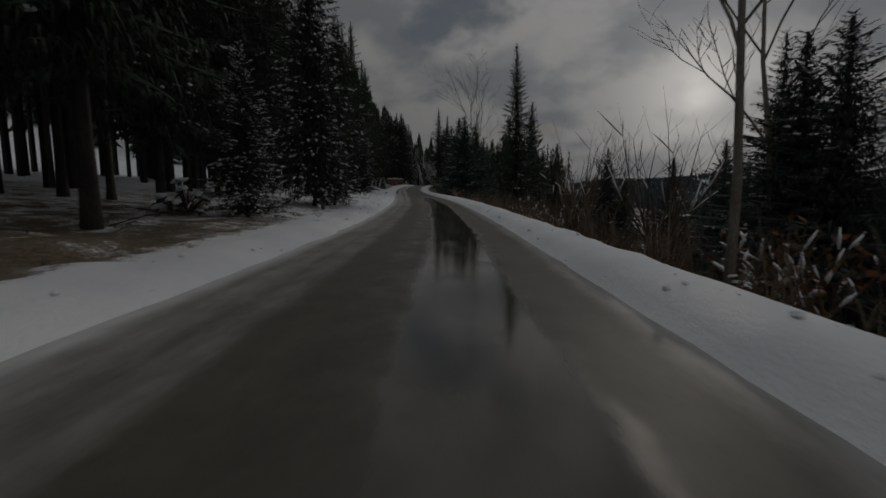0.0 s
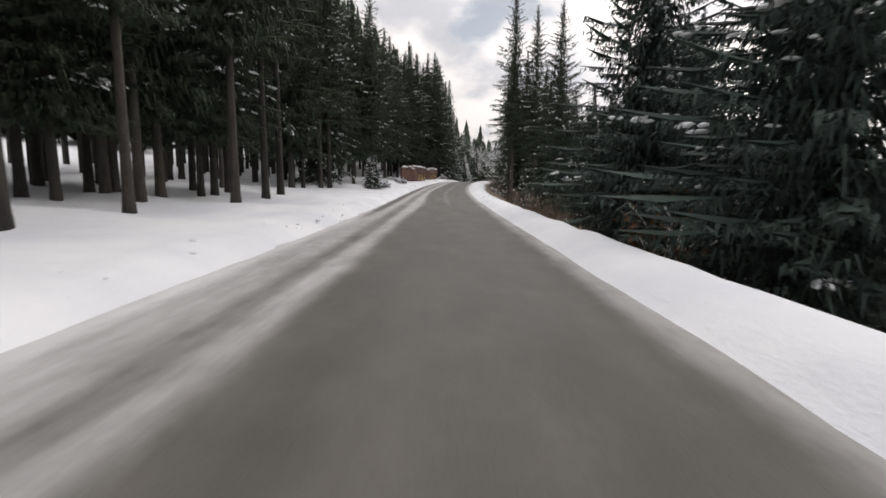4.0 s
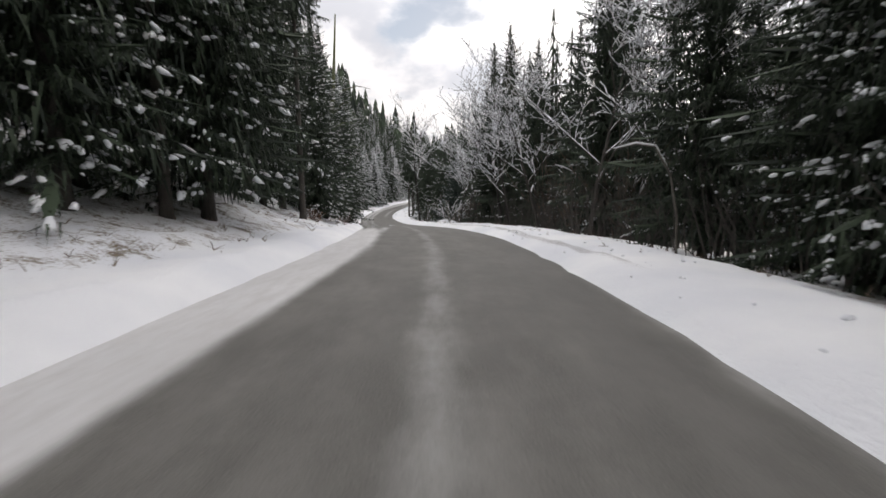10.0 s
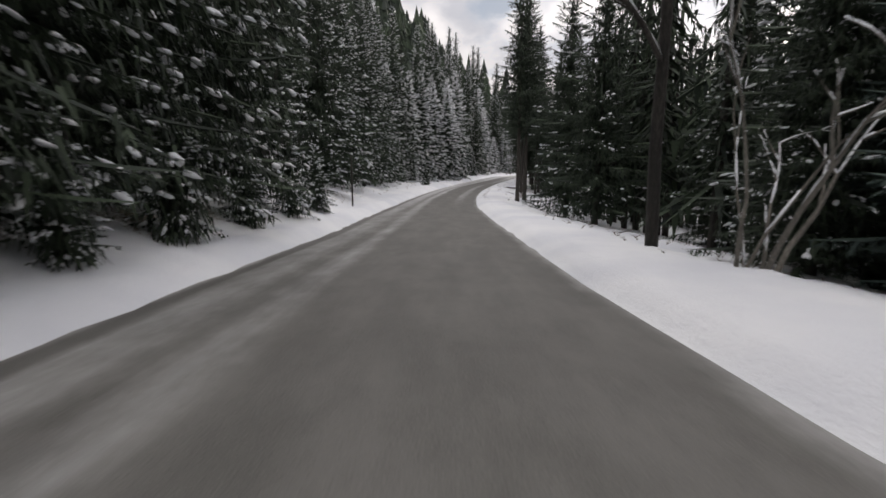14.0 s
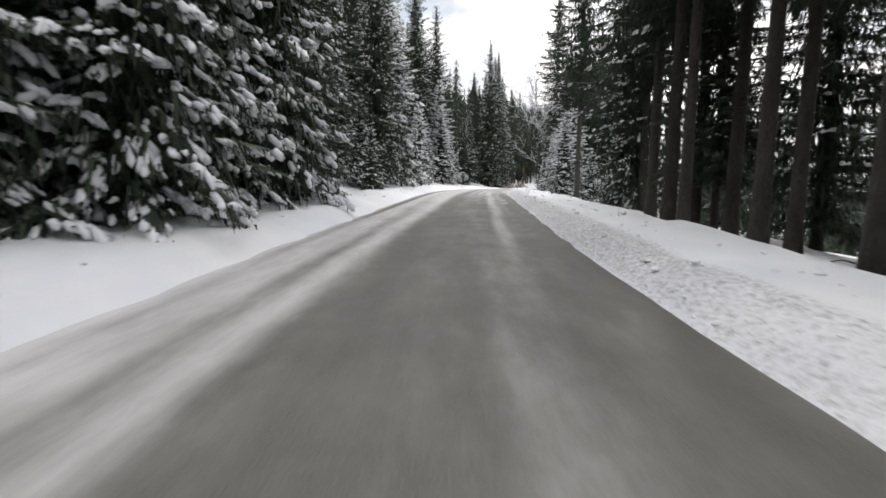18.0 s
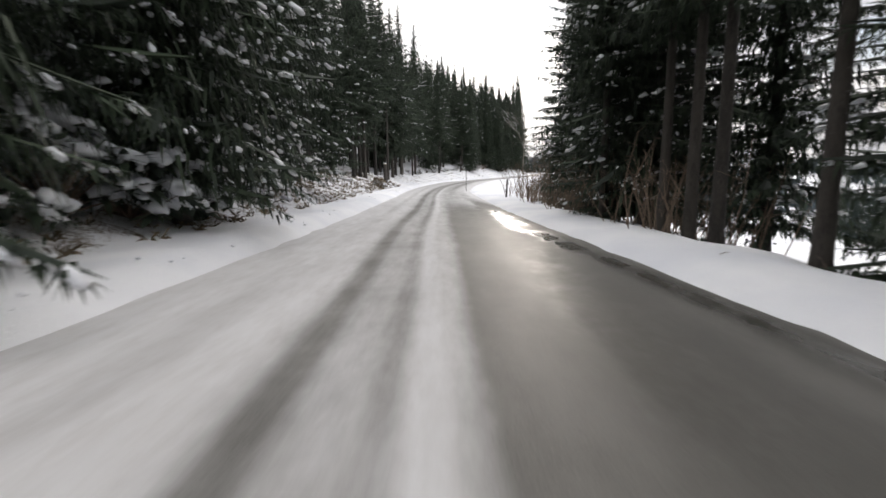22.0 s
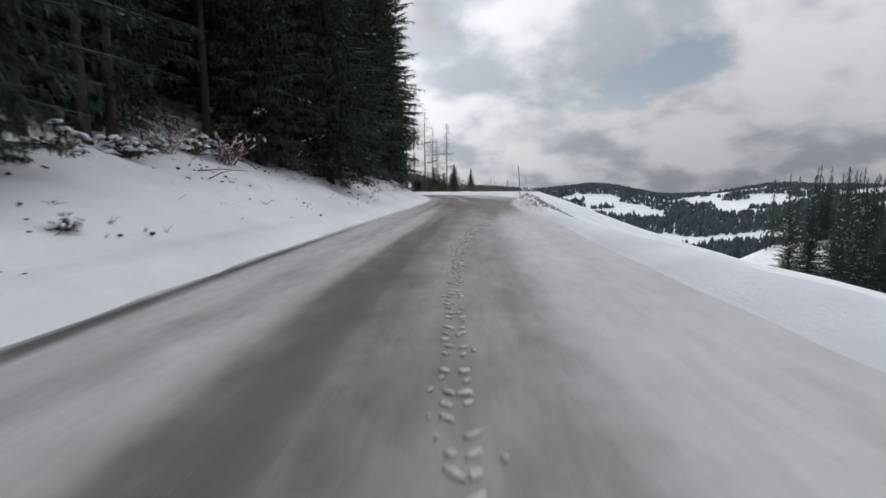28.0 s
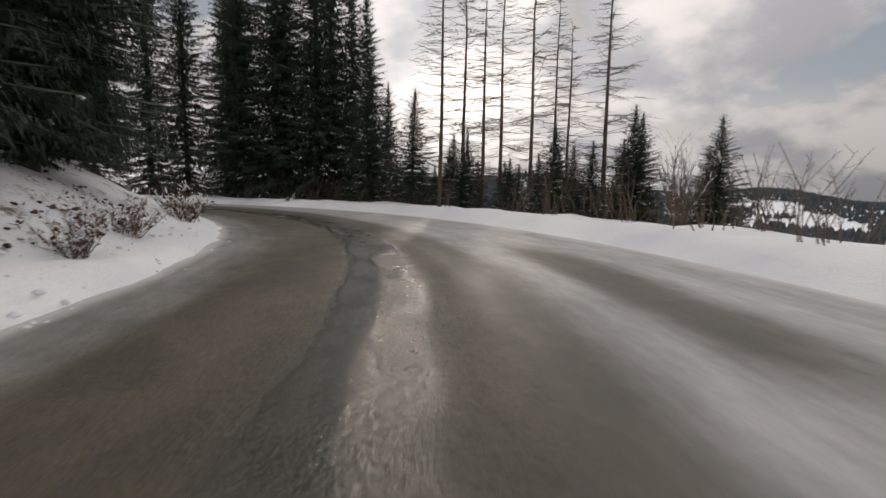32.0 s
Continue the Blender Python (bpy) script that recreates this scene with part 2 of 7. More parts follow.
SNOW = snow_material()
GROUND = ground_material()
ROAD = road_material()
BARK = plain("spruce_bark", (0.018, 0.016, 0.014), (0.064, 0.056, 0.048), 5.0, 0.9, (1, 1, 0.25), 0.7, 0.03)
BARK_PALE = plain("pale_bark", (0.11, 0.10, 0.085), (0.28, 0.26, 0.22), 5.0, 0.85, (1, 1, 0.3), 0.5, 0.02)
TWIG = plain("twig_bark", (0.072, 0.055, 0.041), (0.217, 0.160, 0.116), 4.0, 0.85)
NEEDLES = plain("spruce_needles", (0.012, 0.021, 0.013), (0.044, 0.066, 0.036), 1.2, 0.75, relief=0.4, island=True)
NEEDLES_COLD = plain("cold_needles", (0.018, 0.032, 0.028), (0.060, 0.088, 0.074), 1.2, 0.75, relief=0.4, island=True)
DRY = plain("dry_leaves", (0.07, 0.03, 0.015), (0.20, 0.09, 0.04), 3.0, 0.85, island=True)
GRASS = plain("dead_grass", (0.07, 0.052, 0.03), (0.19, 0.145, 0.085), 3.0, 0.85, island=True)
LOG_END = plain("cut_wood", (0.34, 0.21, 0.09), (0.62, 0.44, 0.22), 9.0, 0.8, island=True)
LOG_BARK = plain("log_bark", (0.06, 0.035, 0.022), (0.17, 0.10, 0.065), 5.0, 0.9, (1, 1, 1), 0.6, 0.02)
SLUSH = plain("dirty_packed_snow", (0.36, 0.355, 0.345), (0.62, 0.615, 0.60), 3.0, 0.8, relief=0.5)
TARP = plain("brown_cover", (0.10, 0.052, 0.040), (0.17, 0.09, 0.07), 1.5, 0.55, relief=0.5, distance=0.08)
POLE_DARK = plain("dark_pole", (0.035, 0.033, 0.03), (0.09, 0.085, 0.08), 6.0, 0.7)
POLE_YELLOW = plain("weathered_yellow_pole", (0.30, 0.20, 0.05), (0.50, 0.36, 0.12), 6.0, 0.7)
POST_WHITE = plain("grey_white_plastic", (0.45, 0.45, 0.44), (0.68, 0.68, 0.66), 6.0, 0.5)
METAL = plain("weathered_metal", (0.20, 0.20, 0.21), (0.36, 0.36, 0.37), 6.0, 0.45, metal=0.8)
POST_RED = plain("faded_red_paint", (0.22, 0.06, 0.04), (0.40, 0.13, 0.09), 6.0, 0.7)
STONE = plain("field_stone", (0.12, 0.115, 0.105), (0.30, 0.285, 0.26), 6.0, 0.9, relief=0.6)
# distant woods, with the air's blue-grey haze mixed into the base colour
HAZED_WOOD = plain("hazed_wood", (0.032, 0.044, 0.052), (0.075, 0.096, 0.108), 0.02, 0.9, island=True)

# ---- plan of the road ----
# The lane the car keeps, as points a metre apart, run on before the start and round the last bend.
ROW = np.array(ROWS)
TT = np.linspace(0.0, 32.0, 1281)


def glide(col):
    k = np.clip((TT / 0.5).astype(int), 0, len(ROW) - 2)
    e = np.concatenate([[2 * col[0] - col[1]], col, [2 * col[-1] - col[-2]]])
    f = TT / 0.5 - k
    a, b, c, d = e[k], e[k + 1], e[k + 2], e[k + 3]
    return b + 0.5 * f * (c - a + f * (2 * a - 5 * b + 4 * c - d + f * (3 * (b - c) + d - a)))


LX, LY, LZ = (glide(ROW[:, c]) for c in (1, 2, 3))
LS = np.concatenate([[0.0], np.cumsum(np.hypot(np.diff(LX), np.diff(LY)))])
BEFORE, AFTER = 40, 110
END = LS[-1]
grid_s = np.arange(-BEFORE, END + AFTER, 1.0)
px, py, pz = (np.interp(grid_s, LS, c) for c in (LX, LY, LZ - 1.3))
head0 = math.atan2(LY[8] - LY[0], LX[8] - LX[0])
early = grid_s < 0
px[early], py[early] = LX[0] + grid_s[early] * math.cos(head0), LY[0] + grid_s[early] * math.sin(head0)
last = math.atan2(LY[-1] - LY[-20], LX[-1] - LX[-20])
late = np.where(grid_s > END)[0]
hx, hy, hd = LX[-1], LY[-1], last
for j in late:
    step = grid_s[j] - max(grid_s[j - 1], END)
    hd += step / 34.0 if grid_s[j] < END + 75 else 0
    hx, hy = hx + step * math.cos(hd), hy + step * math.sin(hd)
    px[j], py[j] = hx, hy
kern = np.hanning(17)[1:-1]
kern /= kern.sum()


def eased(v, n=1):
    for _ in range(n):
        v = np.convolve(np.concatenate([2 * v[0] - v[7:0:-1], v, 2 * v[-1] - v[-2:-9:-1]]), kern, "valid")
    return v


pz = eased(pz, 2)
tx, ty = np.gradient(px), np.gradient(py)
tl = np.hypot(tx, ty)
tx, ty = eased(tx / tl), eased(ty / tl)


def st(t):
    """How far along the lane the car is after t seconds."""
    return float(np.interp(t, TT, LS))


def lane(s, d):
    """x and y of a place s metres along and d metres to the right of the lane."""
    x, y, a, b = (np.interp(s, grid_s, v) for v in (px, py, tx, ty))
    return x + d * b, y - d * a


def keyed(*pairs):
    """A value along the lane from (seconds, value) pairs."""
    ss = [st(t) if t <= 32 else END + (t - 32) * 15 for t, _ in pairs]
    vv = [v for _, v in pairs]
    return lambda s: np.interp(s, ss, vv)


EDGE_L = keyed((0, -3.35), (1.2, -3.15), (3.2, -3.2), (5.5, -3.4), (8, -3.4), (9.2, -3.5), (10.0, -3.1), (11.3, -3.0), (12.0, -3.1), (13.1, -3.15), (13.6, -3.25), (15.5, -3.6), (17, -3.2), (19, -3.2),
               (20, -3.6), (21, -3.5), (22, -3.5), (24, -3.15), (26.5, -4.1), (28.2, -3.7), (29.3, -3.8), (30, -3.6), (31, -3.4), (32, -3.9), (34, -3.8))
EDGE_R = keyed((0, 2.0), (1, 2.1), (3, 2.05), (6, 2.1), (7.5, 1.85), (8.3, 1.72), (9.2, 1.78), (10.3, 2.15), (11.3, 2.6), (12.3, 2.45), (13.3, 2.35), (16, 1.72), (17, 1.85), (18, 2.05), (19, 2.4), (20, 2.0),
               (21, 2.65), (22, 3.25), (23, 2.8), (24.4, 2.4), (26.5, 3.0), (29, 2.8), (30, 2.4), (30.6, 3.6), (31, 5.4), (32, 6.0), (34, 6.0))
RISE_L = keyed((0, 0.07), (3, 0.09), (6, 0.07), (8.5, 0.09), (10, 0.22), (11, 0.36), (13, 0.40), (15.5, 0.34), (17, 0.20), (18.5, 0.18), (20, 0.22), (21, 0.22), (22, 0.32),
               (24, 0.36), (26.5, 0.34), (28, 0.42), (30, 0.5), (32, 0.5))
SHELF_L = keyed((0, 2.2), (3, 2.5), (6, 4.5), (8.5, 3.5), (10, 2.0), (13, 1.4), (16, 1.4), (17, 3.0), (19, 4.5), (20.5, 3.0), (22, 2.0), (24, 2.0), (27, 1.6), (30, 1.0), (32, 1.0))
FALL_R = keyed((0, 0.40), (3, 0.44), (6, 0.45), (8, 0.45), (9.6, 0.42), (10.4, 0.22), (13, 0.16), (16, 0.22), (19, 0.22), (19.9, 0.28), (20.3, 0.45), (21, 0.42), (22, 0.34), (22.6, 0.24), (24, 0.22), (26.5, 0.32), (28, 0.40),
               (29.5, 0.44), (30.5, 0.40), (32, 0.30))
SHELF_R = keyed((0, 1.2), (3, 1.2), (6, 1.2), (8, 1.0), (9.6, 1.0), (10.3, 2.4), (13, 2.6), (16, 1.8), (19, 2.4), (19.8, 2.0), (20.3, 1.1), (21, 1.3), (23, 2.0), (24, 2.4), (26.5, 1.5), (28.4, 1.4), (29.2, 0.6), (30.5, 0.8), (32, 3.0))
BANK_L = keyed((0, 0.22), (6, 0.30), (10, 0.32), (13, 0.25), (16, 0.30), (20, 0.34), (24, 0.25), (27, 0.30), (30, 0.30), (32, 0.25))
BANK_R = keyed((0, 0.24), (6, 0.20), (10, 0.18), (13, 0.22), (17, 0.26), (19.6, 0.32), (20.6, 0.18), (22, 0.16), (24, 0.10), (26, 0.14), (29.2, 0.16), (29.8, 0.5), (30.5, 0.62), (31, 0.55), (32, 0.45))


LONG_R = keyed((0, 60), (22, 60), (23.5, 170), (34, 170))
KNOLL_R = keyed((24.8, 0.0), (25.6, 0.9), (26.2, 0.5), (26.7, 0.0), (28, 0.0))


def smooth(a, b, v):
    f = np.clip((v - a) / (b - a), 0.0, 1.0)
    return f * f * (3 - 2 * f)


def profile(s, d):
    """Height over the road across the lane: ploughed banks, the rising wood, the falling side."""
    el, er = EDGE_L(s), EDGE_R(s)
    out_l, out_r = el - d, d - er
    left = BANK_L(s) * smooth(-0.25, 0.9, out_l) + 0.04 * np.clip(out_l, 0, 3) + RISE_L(s) * 70 * (1 - np.exp(-np.clip(out_l - SHELF_L(s), 0, None) / 70))
    right = BANK_R(s) * smooth(-0.25, 0.8, out_r) - FALL_R(s) * LONG_R(s) * (1 - np.exp(-np.clip(out_r - SHELF_R(s), 0, None) / LONG_R(s)))
    right = right + KNOLL_R(s) * smooth(0.2, 4.5, out_r) * smooth(16, 6, out_r)
    z = np.where(out_l > -0.3, left, np.where(out_r > -0.3, right, 0.0))
    return z - 0.07 * smooth(0.35, 0.05, np.maximum(out_l, out_r))


def bump2(x, y, cx, cy, rx, ry=None, turn=0.0):
    c, s_ = math.cos(turn), math.sin(turn)
    u, v = (x - cx) * c + (y - cy) * s_, -(x - cx) * s_ + (y - cy) * c
    return np.exp(-((u / rx) ** 2 + (v / (ry or rx)) ** 2))


def far_height(x, y):
    """The hills and the valley away from the road."""
    hill = 95 * bump2(x, y, -150, 420, 130, 160) + 60 * bump2(x, y, -330, 180, 200, 300)
    valley = -120 * smooth(90, 480, x * 0.85 + (y - 420) * 0.12 - 20) + 44 * bump2(x, y, 274, 492, 48, 50)
    ridge = 150 * bump2(x, y, 560, 1950, 420, 330, -0.3) + 85 * bump2(x, y, 960, 1850, 200, 200)
    ang = np.arctan2(x - 60, y - 470)
    far = np.hypot(x - 60, y - 470)
    rolls = 118 + 18 * np.sin(ang * 9 + 1.0) + 14 * np.sin(ang * 21 + 0.3) + 24 * np.exp(-((ang - 0.985) / 0.07) ** 2) + 12 * np.exp(-((ang - 1.28) / 0.04) ** 2)
    rim = rolls * smooth(900, 2700, far) * smooth(0.2, 0.7, ang) * smooth(3.3, 2.6, ang)
    knolls = 15 * np.sin(x / 210 + 1) * np.sin(y / 170 + 2) * smooth(500, 1100, far)
    west = 150 * smooth(-300, -1500, x) + 120 * smooth(900, 2600, y) * smooth(500, -300, x)
    return hill + valley + ridge + rim + knolls + west


def nearest(x, y):
    x, y = np.atleast_1d(x).astype(float), np.atleast_1d(y).astype(float)
    j = np.concatenate([((x[i:i + 400, None] - px) ** 2 + (y[i:i + 400, None] - py) ** 2).argmin(1) for i in range(0, len(x), 400)])
    d = (x - px[j]) * ty[j] - (y - py[j]) * tx[j]
    s = grid_s[j] + (x - px[j]) * tx[j] + (y - py[j]) * ty[j]
    gap = np.hypot(x - px[j], y - py[j])
    return s, np.where(np.abs(d) > gap * 0.5, np.sign(d) * gap, d), gap


def height(x, y):
    """The ground's height anywhere, for one place or many."""
    s, d, gap = nearest(x, y)
    near = np.interp(s, grid_s, pz) + profile(np.clip(s, -BEFORE, END + AFTER), d)
    away = smooth(26, 150, gap)
    return near * (1 - smooth(120, 700, gap)) + far_height(np.atleast_1d(x), np.atleast_1d(y)) * away


def spot(s, d):
    """A place on the ground by the lane: x, y, z."""
    x, y = lane(s, d)
    return float(x), float(y), float(height(x, y)[0])

# ---- making meshes ----


def mesh_of(name, verts, faces, mats, index=None, smooth_faces=False):
    me = bpy.data.meshes.new(name)
    me.from_pydata(verts, [], faces)
    for m in mats if isinstance(mats, (list, tuple)) else [mats]:
        me.materials.append(m)
    if index is not None:
        me.polygons.foreach_set("material_index", index)
    if smooth_faces:
        me.polygons.foreach_set("use_smooth", [True] * len(me.polygons))
    me.update()
    return me


def part(name, me, parent, label=""):
    ob = new(name, me)
    ob.parent = parent
    if label:
        ob["label"] = label
    return ob


class Shape:
    """Vertices and faces gathered for one mesh."""

    def __init__(self):
        self.v, self.f, self.m = [], [], []

    def face(self, pts, m=0):
        n = len(self.v)
        self.v.extend(tuple(q) for q in pts)
        self.f.append(tuple(range(n, n + len(pts))))
        self.m.append(m)

    def tube(self, pts, radii, sides=5, m=0, cap=True):
        n, rings = len(self.v), len(pts)
        pts = [Vector(q) for q in pts]
        for i, q in enumerate(pts):
            way = (pts[min(i + 1, rings - 1)] - pts[max(i - 1, 0)]).normalized()
            a = way.cross(Vector((0.3, 0.9, 0.1)) if abs(way.z) > 0.8 else Vector((0, 0, 1))).normalized()
            b = way.cross(a)
            for k in range(sides):
                g = 2 * math.pi * k / sides
                self.v.append(tuple(q + radii[i] * (a * math.cos(g) + b * math.sin(g))))
        for i in range(rings - 1):
            for k in range(sides):
                p0, p1 = n + i * sides + k, n + i * sides + (k + 1) % sides
                self.f.append((p0, p0 + sides, p1 + sides, p1))
                self.m.append(m)
        if cap:
            self.f.append(tuple(n + k for k in range(sides)))
            self.f.append(tuple(n + (rings - 1) * sides + k for k in reversed(range(sides))))
            self.m += [m, m]

    def lump(self, at, size, rng, way=None, m=0, rings=3, sides=6, rough=0.2):
        """A rounded uneven lump, long along way."""
        way = Vector(way or (1, 0, 0)).normalized()
        side = way.cross(Vector((0, 0, 1)))
        side = side.normalized() if side.length > 0.01 else Vector((0, 1, 0))
        top = side.cross(way)
        n, at = len(self.v), Vector(at)
        rows = []
        for i in range(rings + 2):
            lat = math.pi * i / (rings + 1)
            count = 1 if i in (0, rings + 1) else sides
            row = []
            for k in range(count):
                g = 2 * math.pi * k / sides
                r = 1 + rng.uniform(-rough, rough)
                q = at - way * (size[0] * math.cos(lat)) * r + (side * (size[1] * math.cos(g)) + top * (size[2] * math.sin(g))) * math.sin(lat) * r
                row.append(len(self.v))
                self.v.append(tuple(q))
            rows.append(row)
        for a, b in zip(rows, rows[1:]):
            for k in range(sides):
                if len(a) == 1:
                    self.f.append((a[0], b[(k + 1) % sides], b[k]))
                elif len(b) == 1:
                    self.f.append((a[k], a[(k + 1) % sides], b[0]))
                else:
                    self.f.append((a[k], a[(k + 1) % sides], b[(k + 1) % sides], b[k]))
                self.m.append(m)

    def strip(self, rows, m=0):
        """A band of faces over rows of points."""
        n, k = len(self.v), len(rows[0])
        for r in rows:
            self.v.extend(tuple(q) for q in r)
        for i in range(len(rows) - 1):
            for j in range(k - 1):
                self.f.append((n + i * k + j, n + i * k + j + 1, n + (i + 1) * k + j + 1, n + (i + 1) * k + j))
                self.m.append(m)

    def box(self, lo, hi, m=0, turn=None):
        n = len(self.v)
        for x in (lo[0], hi[0]):
            for y in (lo[1], hi[1]):
                for z in (lo[2], hi[2]):
                    q = Vector((x, y, z))
                    self.v.append(tuple(turn @ q if turn else q))
        for q in ((0, 1, 3, 2), (4, 6, 7, 5), (0, 4, 5, 1), (2, 3, 7, 6), (0, 2, 6, 4), (1, 5, 7, 3)):
            self.f.append(tuple(n + k for k in q))
            self.m.append(m)

    def mesh(self, name, mats, smooth_faces=False):
        return mesh_of(name, self.v, self.f, mats, self.m, smooth_faces)


# ---- ground ----


def litter_at(s, d, x, y):
    """How much of the forest floor shows through the snow."""
    out_l, out_r = EDGE_L(s) - d, d - EDGE_R(s)
    a = LITTER_L(s) * smooth(LITTER_FROM(s), LITTER_FROM(s) + 1.5, out_l) + LITTER_R(s) * smooth(SHELF_R(s) * 0.5 + 0.2, SHELF_R(s) + 1.2, out_r)
    return a


LITTER_FROM = keyed((0, 0.6), (29.8, 0.6), (31, 0.25), (32, 0.1))
LITTER_L = keyed((0, 0.95), (2, 0.55), (3, 0.4), (6, 0.35), (9, 0.6), (11, 0.66), (12.4, 0.66), (13, 0.66), (15.5, 0.62), (16.6, 0.45), (17.2, 0.3), (18, 0.2), (20, 0.2), (21, 0.3), (22.3, 0.66), (24, 0.70),
                 (26.5, 0.5), (28, 0.45), (30, 0.55), (32, 0.62))
LITTER_R = keyed((0, 1.0), (3, 0.95), (6, 0.9), (9, 0.9), (11, 0.6), (13, 0.5), (16, 0.5), (18, 0.3), (20, 0.3), (21.5, 0.5), (22.6, 0.3), (23.2, 0.0), (26, 0.0), (32, 0.1))
STRIP_R = keyed((10.4, 0.0), (10.8, 0.9), (12.7, 0.9), (13.4, 0.3), (15.5, 0.2), (16.6, 0.35), (17.8, 0.35), (18.2, 0.15), (19, 0.0))
GRIT_R = keyed((0, 0.2), (9, 0.2), (12, 0.5), (14, 0.4), (18, 0.7), (18.6, 1.0), (19.8, 1.0), (20.3, 0.3), (26, 0.2), (29, 0.5), (29.8, 1.0), (30.3, 0.6), (32, 0.4))

cols = np.array([-40, -34, -28, -23, -19, -16, -13.5, -11.5, -10, -8.8, -7.8, -7, -6.4, -5.9, -5.5, -5.15, -4.85, -4.6, -4.35, -4.1, -3.9, -3.7, -3.5, -3.3, -3.1, -2.9, -2.7, -2.5, -2.3,
                 -2.1, -1.9, -1.7, -1.5, -1.3, -1.0, 0, 1.5, 1.7, 1.9, 2.1, 2.3, 2.5, 2.7, 2.9, 3.1, 3.3, 3.55, 3.8, 4.1, 4.4, 4.8, 5.2, 5.7, 6.3, 7, 7.8, 8.8, 10, 11.5, 13.5, 16, 19, 23, 28, 34, 40])


def ground_sheet():
    rows = np.arange(-BEFORE, END + AFTER - 1, 0.8)
    S, D = np.meshgrid(rows, cols, indexing="ij")
    X, Y = lane(S, D)
    Z = np.interp(S, grid_s, pz) + profile(S, D)
    away = smooth(26, 150, np.abs(D))
    Z = Z + far_height(X, Y) * away
    off = np.maximum(EDGE_L(S) - D, D - EDGE_R(S))
    rough = smooth(-0.4, 0.6, off) * np.where(D > 0, 0.55, 1.0)
    verts, lit, grit = [], [], []
    L = litter_at(S, D, X, Y)
    for i in range(S.shape[0]):
        for j in range(S.shape[1]):
            x, y, z = X[i, j], Y[i, j], Z[i, j]
            r = rough[i, j]
            if r > 0:
                z += r * (0.10 * noise.noise((x * 0.9, y * 0.9, 0)) + 0.07 * noise.noise((x * 2.3, y * 2.3, 3)))
                if off[i, j] > 2.5:
                    z += 0.22 * noise.noise((x * 0.33, y * 0.33, 7))
            elif off[i, j] > -0.7:
                z += 0.05 * noise.noise((x * 0.7, y * 0.7, 5))
            verts.append((x, y, z))
            lit.append(L[i, j])
            dd = D[i, j]
            near = math.exp(-((off[i, j] - 0.15) / 0.5) ** 2) if dd < 0 else math.exp(-((off[i, j] - 0.5) / 0.9) ** 2) * float(GRIT_R(S[i, j])) + 0.25 * math.exp(-(off[i, j] / 0.3) ** 2) + float(STRIP_R(S[i, j])) * 1.3 * math.exp(-((off[i, j] - 0.85 - 0.15 * math.sin(S[i, j] * 0.4)) / 0.24) ** 2)
            grit.append(min(1.0, near * (0.6 if dd < 0 else 1.0)))
    nc = len(cols)
    faces = [(i * nc + j, i * nc + j + 1, (i + 1) * nc + j + 1, (i + 1) * nc + j) for i in range(len(rows) - 1) for j in range(nc - 1)]
    # the wide land, sunk under the strip by the road
    gx = np.concatenate([-np.geomspace(4400, 320, 26), np.arange(-300, 480, 15.0), np.geomspace(500, 4400, 46)])
    gy = np.concatenate([-np.geomspace(4400, 220, 22), np.arange(-200, 760, 15.0), np.geomspace(780, 4600, 46)])
    GX, GY = np.meshgrid(gx, gy, indexing="ij")
    gz = height(GX.ravel(), GY.ravel())
    gs, gd, gap = nearest(GX.ravel(), GY.ravel())
    gz = gz - 5.0 * smooth(38, 20, gap)
    n0 = len(verts)
    for x, y, z, g, dd in zip(GX.ravel(), GY.ravel(), gz, gap, gd):
        verts.append((x, y, z + (0.8 * noise.noise((x * 0.05, y * 0.05, 0)) if g > 60 else 0)))
        lit.append(0.45 if dd < 0 and g < 200 else 0.75 if y < 330 + 50 * noise.noise((x / 45, y / 45, 2.0)) and g < 250 + 70 * noise.noise((x / 50, y / 50, 7.0)) else 0.0)
        grit.append(0.0)
    m = len(gy)
    inside = (gap < 17).reshape(GX.shape)
    for i in range(len(gx) - 1):
        for j in range(m - 1):
            if inside[i, j] and inside[i + 1, j] and inside[i, j + 1] and inside[i + 1, j + 1]:
                continue
            faces.append((n0 + i * m + j, n0 + (i + 1) * m + j, n0 + (i + 1) * m + j + 1, n0 + i * m + j + 1))
    me = mesh_of("ground", verts, faces, GROUND, smooth_faces=True)
    for key, values in (("litter", lit), ("grit", grit)):
        me.attributes.new(key, "FLOAT", "POINT").data.foreach_set("value", values)
    return tagged(new("ground", me), "snow-covered ground with ploughed banks beside the road", "ground", kind="structure")


ground_sheet()

# ---- road ----


def band(d, a, b, soft=0.25):
    return smooth(a - soft, a + soft, d) * smooth(b + soft, b - soft, d)


ICE_L = keyed((0, 0.5), (2.4, 0.54), (3, 0.6), (6, 0.68), (8, 0.7), (9, 0.85), (9.7, 0.95), (10.4, 1.25), (11.4, 1.25), (12, 1.0), (12.4, 0.6), (12.8, 0.35), (13.3, 0.3), (15.5, 0.4), (17, 0.6), (18, 0.7), (19, 0.66), (20, 0.7), (24, 0.5), (26.5, 0.45), (28.6, 0.42), (29.4, 0.42), (30, 0.45), (31, 0.5), (32, 0.42), (34, 0.4))
ICE_IN = keyed((0, -1.75), (3, -1.6), (6, -1.35), (8, -1.4), (9, -1.85), (10, -1.95), (11, -1.75), (11.9, -1.7), (12.6, -1.3), (13.2, -1.6), (17, -1.5), (18, -1.7), (19, -1.1), (20, -1.3), (28.8, -1.7), (30, -2.0), (31, -2.1), (32, -2.45), (34, -2.5))
